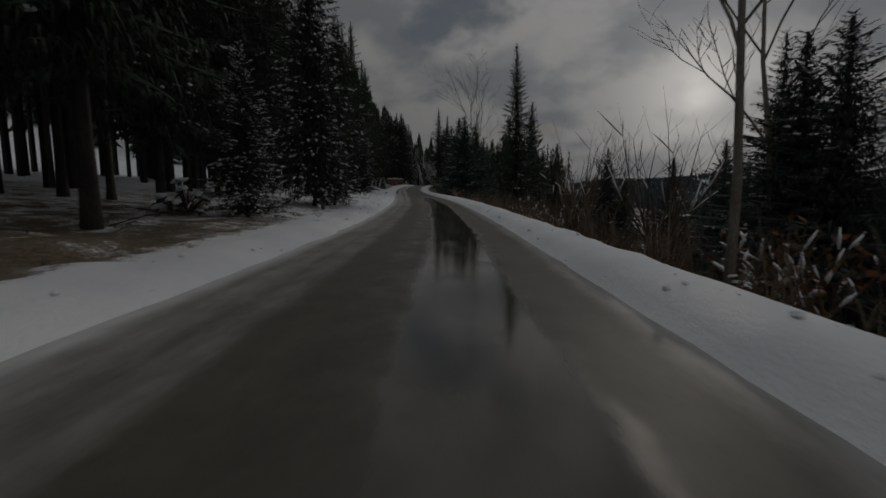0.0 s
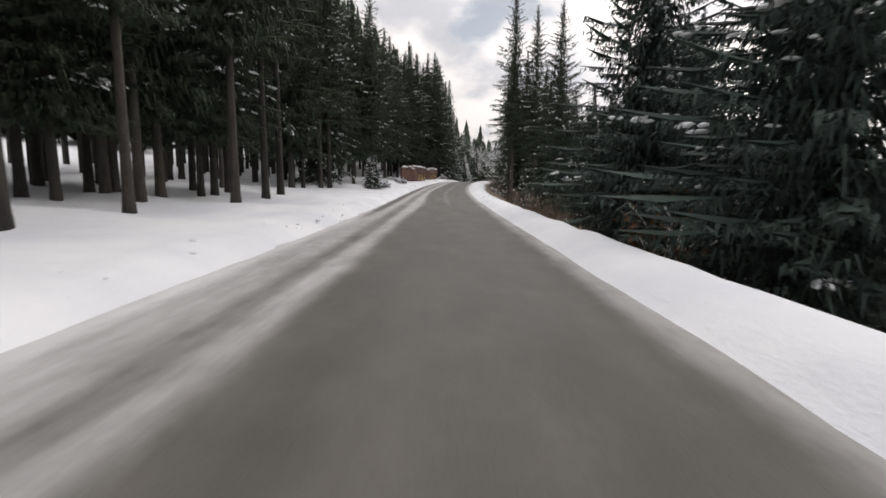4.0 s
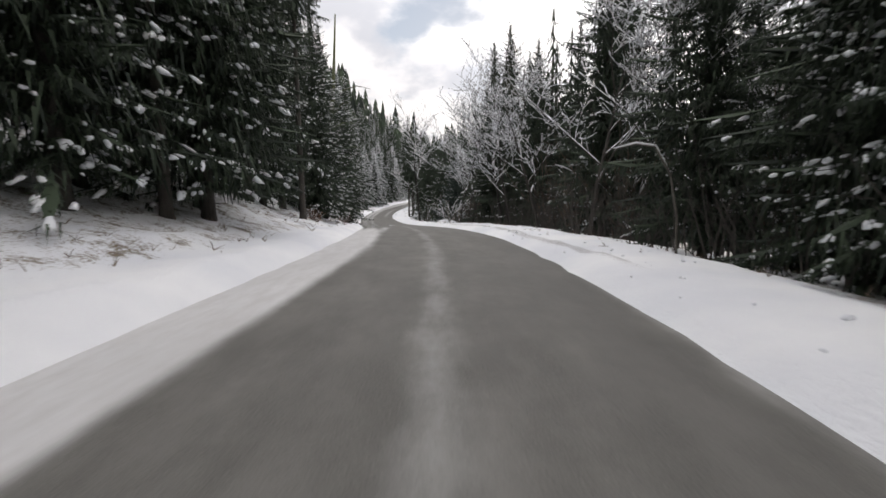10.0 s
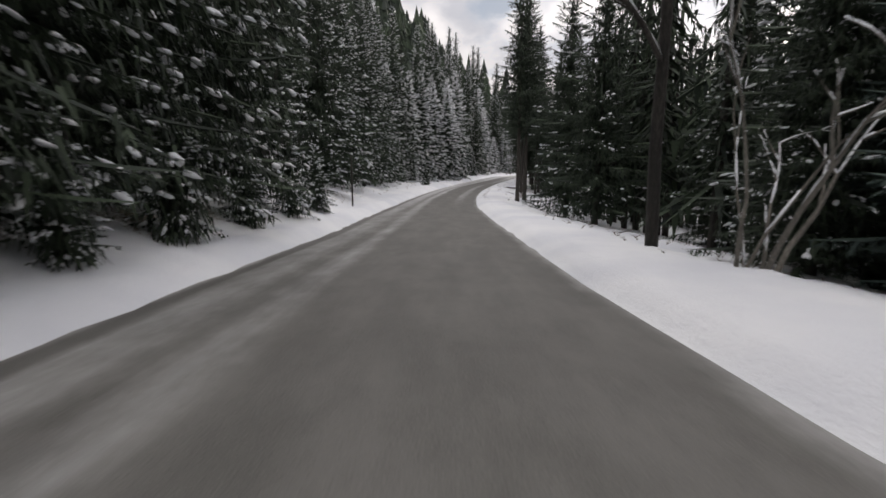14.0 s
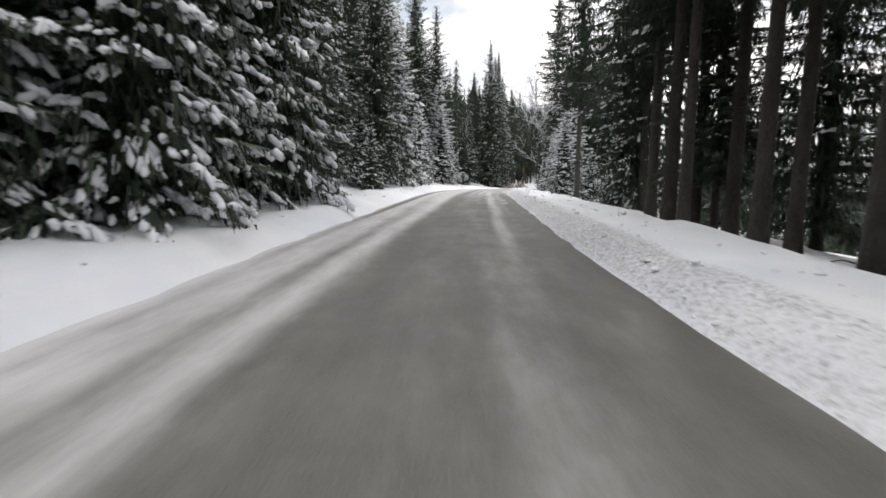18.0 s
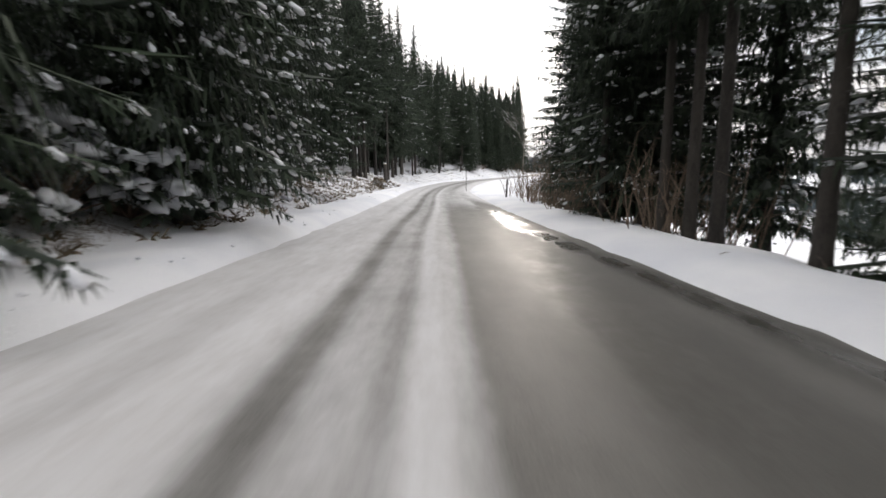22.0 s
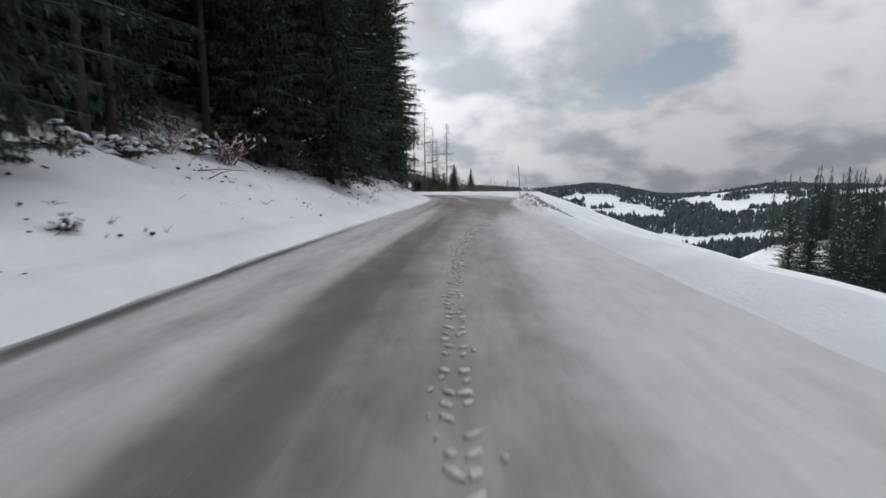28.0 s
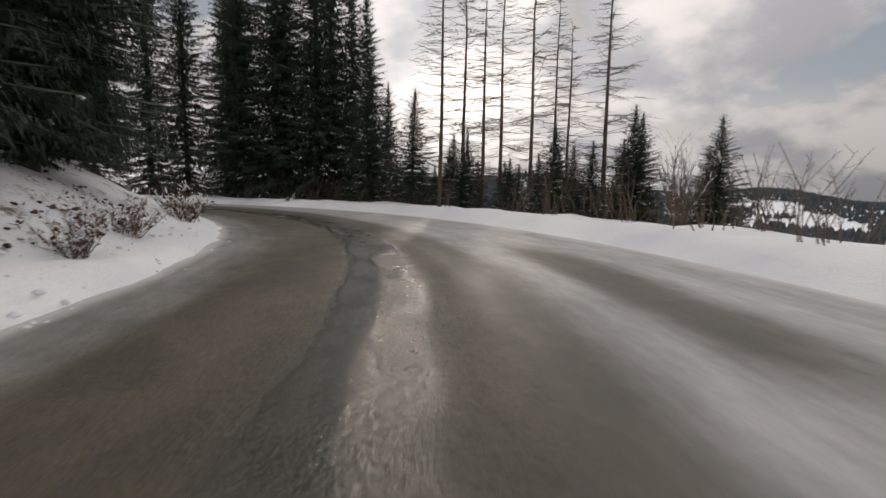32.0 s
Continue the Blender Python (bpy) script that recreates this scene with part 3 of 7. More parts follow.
ALL = keyed((0, 0.0), (6, 0.08), (9, 0.12), (10, 0.18), (13, 0.08), (16, 0.12), (17, 0.2), (18.5, 0.2), (19.2, 0.3), (20, 0.64), (20.6, 0.74), (21.4, 0.74), (22, 0.66), (22.6, 0.66), (23, 0.62), (24, 0.6),
            (26.5, 0.50), (28, 0.50), (29, 0.55), (29.5, 0.42), (29.9, 0.16), (30.2, 0.1), (31, 0.06), (32, 0.10), (36, 0.1))
SNOW_R = keyed((0, 0.0), (18.5, 0.0), (19.3, 0.25), (20, 0.5), (20.8, 0.4), (21.2, 0.1), (21.5, 0.0), (23, 0.1), (24, 0.25), (26.5, 0.5), (29, 0.45), (29.6, 0.1), (30.2, 0.2), (30.8, 0.4), (31.1, 0.6), (32, 0.55), (34, 0.5))
SNOW_FROM = keyed((0, 1.1), (26, 1.0), (27, 0.3), (29.2, 0.3), (29.6, 1.2), (30.6, 1.3), (31.0, 0.1), (31.6, 0.2), (32.2, 0.6), (34, 1.5))
GUTTER_WIDE = keyed((0, 0.42), (8.6, 0.42), (10, 0.2), (18.8, 0.2), (19.4, 0.42), (20.6, 0.42), (21, 0.2), (26, 0.2), (26.5, 0.4), (27.4, 0.4), (28, 0.25), (32, 0.2))
GUTTER = keyed((0, 0.0), (5, 0.0), (5.6, 1.0), (8.4, 1.0), (8.9, 0.1), (12, 0.4), (13.5, 0.8), (15.5, 0.9), (17, 0.9), (18, 0.3), (19, 0.9), (20.2, 1.0), (20.6, 0.2), (24, 0.2), (26.3, 0.9), (28.6, 0.9), (29.2, 0.1), (32, 0.0))
WET = keyed((0, 0.72), (2, 0.74), (3.2, 0.72), (4.4, 0.6), (5.2, 0.3), (6, 0.1), (13, 0.12), (16, 0.12), (19, 0.1), (21, 0.05), (22, 0.1), (22.6, 0.1), (26, 0.05), (29, 0.2), (29.7, 0.55), (30.3, 0.66), (31, 0.58), (32, 0.66), (34, 0.6))
PUDDLE = keyed((0, 1.7), (2.6, 1.7), (3.6, 0.6), (4.6, 0.0), (29.4, 0.0), (30.0, 0.08), (30.4, 0.3), (30.9, 0.5), (31.4, 0.5), (32, 0.9), (34, 0.8))
PUDDLE_L = keyed((0, -0.3), (3.5, -0.3), (29, -0.75), (30, -1.7), (31, -1.7), (31.6, -1.4), (32, -1.0), (34, -0.8))
PUDDLE_R = keyed((0, 0.9), (3.5, 0.7), (29, 0.35), (30, -0.2), (31, -0.2), (32, 0.2), (34, 0.4))
RIGHT_WET = keyed((21.2, 0.0), (21.7, 0.8), (22.2, 0.95), (22.4, 0.9), (22.9, 0.6), (23.5, 0.0))
EDGE_LINE = keyed((18.2, 0.0), (18.7, 1.0), (19.8, 1.0), (20.2, 0.0))
OLD_WIDE = keyed((27.7, 0.0), (28.05, 1.0), (28.8, 1.0), (29.4, 0.0))
OLD_TRACK = keyed((26.0, 0.0), (26.4, 1.0), (27.4, 1.0), (27.8, 0.5), (28.4, 0.4), (29.0, 0.3), (29.5, 0.0))
SAND = keyed((0, 0.7), (3.2, 0.7), (4.2, 0.2), (6, 0.0), (29.2, 0.0), (29.8, 0.6), (30.5, 1.0), (34, 1.0))
EDGE_DARK = keyed((0, 0.0), (9, 0.0), (9.7, 0.7), (12.4, 0.7), (13.2, 0.2), (16.6, 0.3), (18.2, 0.5), (18.7, 1.0), (19.7, 1.0), (20.0, 0.4), (20.5, 0.1), (20.9, 0.3), (21.3, 0.8), (23.2, 0.9), (23.7, 0.3), (24.4, 0.15), (25, 0.05), (32, 0.0))

RIDGE_AT = keyed((20.6, 0.42), (21.4, 0.0))
CRACK = keyed((19.8, 0.0), (20.05, 1.0), (20.75, 1.0), (21.0, 0.0))
RIDGE = keyed((19.6, 0.0), (20.1, 0.9), (20.6, 0.9), (20.9, 0.0), (21.3, 0.0), (21.8, 0.9), (22.2, 1.0), (23.2, 1.0), (24.2, 0.9), (25.2, 0.2), (26.0, 0.0))
MID_RUT = keyed((20.6, 0.0), (21.0, 1.0), (21.3, 1.0), (21.6, 0.2), (22, 0.0))
SWEPT = keyed((15.8, 0.0), (16.6, 0.30), (17.8, 0.30), (18.6, 0.1), (19, 0.0))
EDGE_WIDE = keyed((0, 0.85), (17.8, 0.7), (18.4, 0.5), (19.8, 0.5), (20.4, 0.7), (20.8, 0.5), (22.4, 0.5), (22.8, 0.85), (32, 0.85))


def road_sheet():
    rows = np.arange(-BEFORE, END + AFTER - 1, 0.5)
    lat = np.concatenate([np.arange(-4.9, -1.7, 0.16), np.arange(-1.7, 0.5, 0.08), np.arange(0.5, 3.9, 0.16), np.arange(4.0, 8.4, 0.4)])
    S, D = np.meshgrid(rows, lat, indexing="ij")
    X, Y = lane(S, D)
    el, er = EDGE_L(S), EDGE_R(S)
    camber = -0.012 * np.abs(D - (el + er) / 2)
    Z = np.interp(S, grid_s, pz) + camber + 0.01
    wander = np.array([0.25 * noise.noise((s * 0.06, 0, 1)) for s in rows])[:, None]
    ragged = np.array([0.5 * noise.noise((s * 0.45, 3, 1)) + 0.25 * noise.noise((s * 1.3, 7, 1)) for s in rows])[:, None]
    tracks = band(D, -1.1 + wander * 0.6, -0.45 + wander * 0.6, 0.22) + band(D, 0.6 + wander * 0.6, 1.15 + wander * 0.6, 0.22)
    left = ICE_L(S) * band(D, el - 1, ICE_IN(S) + wander, 0.28)
    left = left - (0.35 * smooth(st(3.6), st(5.0), S) + 0.1) * ICE_L(S) * band(D, el + 0.95, el + 1.35, 0.18) - 0.2 * ICE_L(S) * band(D, ICE_IN(S) - 0.75, ICE_IN(S) - 0.5, 0.12)
    left_gut = GUTTER(S) * band(D, el + 0.04 + 0.3 * wander, el + GUTTER_WIDE(S), 0.11)
    snow = ALL(S) * (1 - 0.30 * (1 - RIDGE(S)) * tracks) + left * (1 - ALL(S) * 0.6) - 0.9 * left_gut
    middle = 0.30 * band(D, -0.2 + wander, 0.2 + wander, 0.2) * (((S > st(9.2)) & (S < st(13.6)) | (S < st(8.8)) & (S > st(5.6)) | (S > st(21.6)) & (S < st(26))))
    # a ridge of snow left between the wheels, and a pale swept band
    ridge = RIDGE(S) * np.clip(0.75 + 1.3 * ragged, 0.1, 1.1) * band(D - RIDGE_AT(S), -0.24 + wander, -0.06 + wander, 0.07)
    rut = RIDGE(S) * np.clip(1 + 0.8 * ragged, 0.4, 1.4) * (1.9 * band(D - RIDGE_AT(S), -1.25 + wander, -0.95 + wander, 0.1) + 1.2 * band(D - RIDGE_AT(S), -0.52 + wander, -0.34 + wander, 0.07) + 0.35 * band(D - RIDGE_AT(S), 0.75 + wander, 0.95 + wander, 0.08))
    snow = snow + 0.40 * ridge - 0.16 * rut - 0.30 * MID_RUT(S) * band(D, -0.2 + wander, 0.2 + wander, 0.16) + SWEPT(S) * band(D, 0.3 + wander, 0.95 + wander, 0.16)
    snow = snow + middle * (1 - ALL(S)) + SNOW_R(S) * smooth(SNOW_FROM(S), SNOW_FROM(S) + 1.1, D + 2 * wander)
    snow = snow + 0.55 * smooth(0.55, 0.0, er - D) * (1 - 0.9 * EDGE_DARK(S)) + 0.8 * smooth(0.3, -0.2, D - el) * (1 - 0.8 * GUTTER(S))
    edge_dark = EDGE_DARK(S) * np.clip(0.85 + 1.5 * ragged, 0.12, 1) * band(D, er - EDGE_WIDE(S) + wander + ragged, er + wander, 0.18)
    crack = CRACK(S) * smooth(-0.12, 0.08, ragged) * band(D, er - 0.16 + 0.4 * wander, er - 0.04 + 0.4 * wander, 0.06)
    edge_dark = edge_dark + crack
    snow = snow - 1.1 * edge_dark
    snow = snow + 0.4 * EDGE_LINE(S) * band(D, er - 1.4 + wander, er - 1.05 + wander, 0.12)
    old = OLD_TRACK(S)
    snow = snow - 0.06 * old * band(D, -2.0 + 1.2 * wander, -1.15 + 1.2 * wander, 0.3) - 0.5 * old * np.clip(1 + 0.7 * ragged, 0.5, 1.2) * band(D, -1.30 + 0.8 * wander, -1.06 + 0.8 * wander, 0.08)
    snow = snow - 0.23 * OLD_WIDE(S) * np.clip(1 + 0.8 * ragged, 0.4, 1.3) * band(D, -1.65 + 0.8 * wander, -0.92 + 0.8 * wander, 0.12)
    snow = snow - 1.25 * RIGHT_WET(S) * band(D, 0.35, 3.3, 0.3)
    snow = snow - 0.95 * band(S, 495.2, 497.7, 0.6) * band(D - 0.1 * (S - 496.5), 3.05, 3.3, 0.2) - 0.8 * band(S, 497.1, 498.0, 0.4) * band(D, 2.4, 2.6, 0.15) - 0.8 * band(S, 503.6, 506.0, 0.6) * band(D + 0.15 * (S - 505), 1.85, 2.1, 0.2) - 0.6 * band(S, 509.0, 516.0, 1.5) * band(D, 2.6 + wander, 3.6 + wander, 0.5)
    wet = WET(S) * (0.75 + 0.25 * tracks) + 0.5 * PUDDLE(S) * np.clip(0.9 + 0.9 * ragged, 0.4, 1.1) * band(D, PUDDLE_L(S) + 1.3 * wander, PUDDLE_R(S) + 1.3 * wander, 0.25) + 0.35 * RIGHT_WET(S) * band(D, 0.4, 3.2, 0.3) + 0.35 * RIGHT_WET(S) * band(D, 1.0, 2.2, 0.4) + 0.68 * edge_dark + 0.55 * left_gut
    sand = SAND(S) * smooth(1.4, 0.3, D) + 0.5 * SAND(S) * smooth(0.3, 1.4, D)
    Z = Z + 0.025 * np.clip(snow, 0, 1.2) - 0.8 * np.clip(D - er - 0.35, 0, None) - 0.5 * np.clip(el - D - 0.35, 0, None)
    nc = len(lat)
    verts = list(zip(X.ravel().tolist(), Y.ravel().tolist(), Z.ravel().tolist()))
    faces = [(i * nc + j, i * nc + j + 1, (i + 1) * nc + j + 1, (i + 1) * nc + j) for i in range(len(rows) - 1) for j in range(nc - 1)]
    me = mesh_of("road", verts, faces, ROAD, smooth_faces=True)
    for key, values in (("snow", np.clip(snow, 0, 1.3)), ("wet", np.clip(wet, 0, 1)), ("sand", np.clip(sand, 0, 1))):
        me.attributes.new(key, "FLOAT", "POINT").data.foreach_set("value", values.ravel())
    uv = me.uv_layers.new(name="lane")
    loops = np.empty(len(me.loops), dtype=np.int32)
    me.loops.foreach_get("vertex_index", loops)
    uv.data.foreach_set("uv", np.stack([S.ravel()[loops], D.ravel()[loops]], 1).ravel())
    return tagged(new("road", me), "narrow asphalt road with ice, slush and packed snow", "road", kind="structure")


road_sheet()

# ---- trees ----


def frond(crown, p, way, wide, size, half, rng):
    """A side shoot with its own thinner shoots to both sides."""
    crown.face([p - wide * half, p + wide * half, p + way * size])
    for sg in (-1, 1):
        for q in (0.12, 0.42):
            b = p + way * (size * (q + rng.uniform(-0.08, 0.08)))
            w2 = (way * rng.uniform(0.6, 1.0) + wide * (sg * rng.uniform(0.45, 0.9)) + Vector((0, 0, -rng.uniform(0.0, 0.5)))).normalized()
            u2 = w2.cross(Vector((rng.uniform(-0.5, 0.5), rng.uniform(-0.5, 0.5), 1))).normalized() * half * 0.8
            crown.face([b - u2, b + u2, b + w2 * (size * (0.62 - 0.4 * q) * rng.uniform(0.7, 1.2))])


def spruce_meshes(seed, h, reach, bare, dense, snow, droop=0.35):
    """Trunk, crown and snow of a spruce h metres high, its boughs starting at the share bare of its height."""
    rng = random.Random(seed)
    trunk, crown, load = Shape(), Shape(), Shape()
    r0 = 0.0066 * h + 0.03
    lean = (rng.uniform(-0.01, 0.01) * h, rng.uniform(-0.01, 0.01) * h)
    axis = lambda z: Vector((lean[0] * (z / h) ** 2, lean[1] * (z / h) ** 2, z))
    trunk.tube([axis(-0.4), axis(0.02 * h), axis(0.08 * h), axis(0.5 * h), axis(h * 0.97)], [r0 * 1.5, r0 * 1.15, r0, r0 * 0.62, 0.02], 8)
    z = max(bare * h, 0.25)
    if bare > 0.15:
        for _ in range(int(10 + 26 * bare)):
            zz, g = rng.uniform(0.12, bare) * h, rng.uniform(0, 6.28)
            ln = rng.uniform(0.3, 1.3)
            way = Vector((math.cos(g), math.sin(g), rng.uniform(-0.3, 0.15)))
            trunk.tube([axis(zz), axis(zz) + way * ln], [0.016, 0.004], 3, cap=False)
    while z < h * 0.985:
        f = (z / h - bare) / (1 - bare)
        r = reach * (1 - f) ** 0.82 * (0.75 + 0.25 * min(1, f * 6)) + 0.12
        count = max(4, int(dense * (0.55 + 0.45 * (1 - f))))
        turn = rng.uniform(0, 6.28)
        for k in range(count):
            g = turn + 6.283 * k / count + rng.uniform(-0.35, 0.35)
            ln = r * rng.uniform(0.55, 1.15)
            out, side = Vector((math.cos(g), math.sin(g), 0)), Vector((-math.sin(g), math.cos(g), 0))
            up0 = 0.25 * f + 0.06
            base = axis(z + rng.uniform(-0.12, 0.12))
            dr = droop * (1.1 - f) * rng.uniform(0.7, 1.3)
            curve = lambda q: base + out * (ln * q) + Vector((0, 0, ln * (up0 * q - dr * q * q + 0.16 * q ** 4)))
            steps = int(4 + 3.3 * ln)
            for i in range(1, steps + 1):
                q = (i - 0.6 + rng.uniform(-0.4, 0.4)) / (steps - 0.4)
                p = curve(q)
                size = ln * (0.25 * (1 - q) + 0.12) * rng.uniform(0.6, 1.3)
                size = min(size, rng.uniform(0.42, 0.66))
                half = 0.030 * size + 0.012
                for sg in (-1, 1):
                    way = (out * rng.uniform(0.3, 0.95) + side * (sg * rng.uniform(0.4, 1.0)) + Vector((0, 0, -rng.uniform(0.15, 0.85)))).normalized()
                    wide = way.cross(Vector((rng.uniform(-0.6, 0.6), rng.uniform(-0.6, 0.6), 1))).normalized()
                    frond(crown, p, way, wide, size, half, rng)
                for _ in range(3):
                    hang = Vector((out.x * rng.uniform(-0.1, 0.5), out.y * rng.uniform(-0.1, 0.5), -1)) * (size * rng.uniform(0.35, 0.9))
                    c = p + out * rng.uniform(-0.1, 0.1) * ln + side * rng.uniform(-0.08, 0.08) * ln
                    w2 = (out * rng.uniform(-1, 1) + side * rng.uniform(-1, 1)).normalized() * half * 1.2
                    crown.face([c - w2, c + w2, c + hang])
            tip = curve(1.1)
            mid = curve(0.8)
            crown.face([curve(0.5), mid + side * (0.035 * ln + 0.015), tip, mid - side * (0.035 * ln + 0.015)])
            if rng.random() < snow:
                # clumps of snow along the outer bough and on its side sprays
                for _ in range(19 if snow > 0.9 else 8):
                    q = rng.uniform(0.35, 1.04)
                    off = rng.uniform(-0.28, 0.28) * ln * (1.2 - q)
                    wd = min(0.03 * ln + 0.03 + (0.015 if snow > 0.9 else 0), 0.085) * rng.uniform(0.45, 1.25)
                    c = curve(q) + side * off + Vector((0, 0, 0.01 - 0.35 * abs(off)))
                    way = (out + side * (off / ln * 3 + rng.uniform(-0.4, 0.4)) + Vector((0, 0, up0 - 1.7 * dr * q))).normalized()
                    load.lump(c, (wd * rng.uniform(0.8, 2.0), wd * rng.uniform(0.5, 1.1), wd * rng.uniform(0.4, 0.75)), rng, way, rings=2, sides=5, rough=0.35)
        z += (0.20 + 0.009 * h) * (1.05 - 0.45 * f) * rng.uniform(0.8, 1.2)
    # hanging sprays close to the trunk, which make the inside dense
    for _ in range(int(300 * h ** 0.8 * (1 - bare) + 60)):
        f = rng.random() ** 1.2
        zz, g = h * (bare + (0.98 - bare) * f), rng.uniform(0, 6.28)
        r = (reach * 0.6 * (1 - f) + 0.05) * rng.random() ** 0.7
        size = min(0.30 * reach * (1 - f) + 0.2, 0.55) * rng.uniform(0.6, 1.3)
        p = axis(zz) + Vector((r * math.cos(g), r * math.sin(g), 0))
        g2 = g + rng.uniform(-1.2, 1.2)
        side = Vector((-math.sin(g2), math.cos(g2), rng.uniform(-0.3, 0.3))) * (size * 0.045 + 0.012)
        crown.face([p - side, p + side * rng.uniform(0.6, 1), p + Vector((math.cos(g2) * 0.35, math.sin(g2) * 0.35, -rng.uniform(0.5, 1))) * size])
    return trunk, crown, load


KINDS = {}


def make_spruce(kind, seed, h, reach, bare, dense, snow, needles, label, droop=0.35):
    trunk, crown, load = spruce_meshes(seed, h, reach, bare, dense, snow, droop)
    KINDS.setdefault(kind, []).append((h, trunk.mesh("trunk", BARK, True), crown.mesh("crown", needles), load.mesh("snow_load", SNOW, True) if load.v else None, label))


for n in range(3):
    make_spruce("tall", 10 + n, 22.0, 3.1, 0.30, 6, 0.12, NEEDLES, "tall dark spruce with a bare lower trunk", 0.35)
    make_spruce("edge", 20 + n, 18.0, 3.6, 0.05, 7, 0.24, NEEDLES, "dark spruce with boughs almost to the ground", 0.35)
    make_spruce("snowy", 30 + n, 15.0, 3.1, 0.04, 7, 0.72, NEEDLES, "spruce with snow on all its boughs", 0.4)
    make_spruce("giant", 90 + n, 27.0, 4.0, 0.02, 9, 0.03, NEEDLES, "tall old spruce with hanging boughs", 0.4)
    make_spruce("skirt", 95 + n, 20.0, 3.6, 0.15, 8, 0.14, NEEDLES, "tall dark spruce with boughs hanging low", 0.45)
    make_spruce("laden", 70 + n, 10.0, 2.5, 0.05, 7, 1.0, NEEDLES, "spruce laden with thick fresh snow", 0.55)
    make_spruce("mixed", 80 + n, 19.0, 3.4, 0.045, 7, 0.8, NEEDLES, "large spruce with snow along its boughs", 0.45)
    make_spruce("cold", 40 + n, 14.0, 3.5, 0.04, 9, 0.12, NEEDLES_COLD, "slender blue-green spruce on the valley side", 0.3)
    make_spruce("young", 50 + n, 3.6, 1.15, 0.03, 7, 0.8, NEEDLES, "young spruce bowed under lumps of snow", 0.5)
    make_spruce("pole", 60 + n, 20.0, 1.9, 0.55, 6, 0.06, NEEDLES, "thin spruce with a long bare trunk", 0.35)
COUNT = {}


def spruce(kind, s, d, h, sink=0.0, group="", at=None):
    """A spruce of that kind, h metres high, beside the lane."""
    COUNT[kind] = COUNT.get(kind, 0) + 1
    rng = random.Random(int(round(s * 10)) * 7919 + int(round(d * 10)) * 104729 + len(kind))
    own, trunk, crown, load, label = KINDS[kind][rng.randrange(3)]
    if 0 < d < 6.6 and h > 7 and kind in ("edge", "skirt", "giant", "cold", "mixed"):
        d = 6.6 + 0.3 * (d - 4.0)
    x, y, z = at or spot(s, d)
    k = h / own
    k2 = min(k, k ** 0.55)
    wide = k2 * (1 + 0.55 * min(max((0.75 - k) / 0.5, 0), 1)) if kind != "young" else k
    wide *= 1.3 if kind == "cold" else 1.0
    root = new({"young": "young_spruce", "snowy": "snowy_spruce", "laden": "snowy_spruce", "mixed": "snowy_spruce", "cold": "slender_spruce", "pole": "slender_spruce", "giant": "old_spruce", "skirt": "tall_spruce", "tall": "tall_spruce"}.get(kind, "spruce"))
    root.matrix_basis = pose(x, y, z - sink, 0, 0, rng.uniform(0, 360)) @ Matrix.Diagonal((wide * rng.uniform(0.92, 1.1), wide * rng.uniform(0.92, 1.1), k, 1))
    part("trunk", trunk, root)
    boughs = part("crown", crown, root)
    if load:
        part("snow_load", load, boughs, "lumps of fresh snow on the boughs")["kind"] = "stuff"
    return tagged(root, label, "tree", group or "spruces along the road")


# boughs of the wood behind, too many to count
def wood_tree(sh, rng, x, y, z, h, bare, tiers=12):
    sh.tube([(x, y, z - 0.5), (x, y, z + h * 0.5), (x, y, z + h * 0.95)], [0.012 * h, 0.008 * h, 0.02], 5, 0, False)
    b = rng.uniform(bare - 0.08, bare + 0.08)
    for i in range(tiers):
        f = i / tiers
        r = (0.155 * h * (1 - f) ** 0.85 + 0.2) * rng.uniform(0.8, 1.15)
        zz = z + h * (b + (1 - b) * f)
        up = (1 - b) * h / tiers
        n = 9
        t0 = rng.uniform(0, 6.28)
        for k in range(n):
            g = t0 + 6.283 * k / n + rng.uniform(-0.25, 0.25)
            rr = r * rng.uniform(0.5, 1.2)
            c_, s_ = math.cos(g), math.sin(g)
            inner = Vector((x, y, zz + up * rng.uniform(0.6, 1.2)))
            p = Vector((x + rr * c_, y + rr * s_, zz - 0.28 * rr))
            side = Vector((-s_, c_, 0)) * (0.05 * rr + 0.03)
            sh.face([inner - side, inner + side, p], 1)
            for sg in (-1, 1):
                q = rng.uniform(0.3, 0.7)
                c = inner.lerp(p, q)
                e = c + side.normalized() * (sg * rr * (1.05 - q) * rng.uniform(0.4, 0.75)) + Vector((c_ * 0.3 * rr, s_ * 0.3 * rr, -rng.uniform(0.1, 0.4) * rr))
                wd = Vector((c_, s_, 0.3)) * (0.045 * rr + 0.02)
                sh.face([c - wd, c + wd, e], 1)
            c = inner.lerp(p, rng.uniform(0.3, 0.9))
            wd = Vector((c_, s_, 0)) * 0.07 * rr
            sh.face([c - wd, c + wd, c - Vector((0, 0, rng.uniform(0.25, 0.45) * rr))], 1)


def deep_wood(name, seed, s0, s1, d0, d1, count, h0, h1, bare, label):
    rng = random.Random(seed)
    sh = Shape()
    for _ in range(count):
        x, y, z = spot(rng.uniform(s0, s1), rng.uniform(d0, d1))
        wood_tree(sh, rng, x, y, z, rng.uniform(h0, h1), bare)
    return tagged(new(name, sh.mesh(name, [BARK, NEEDLES])), label, "forest", kind="stuff")


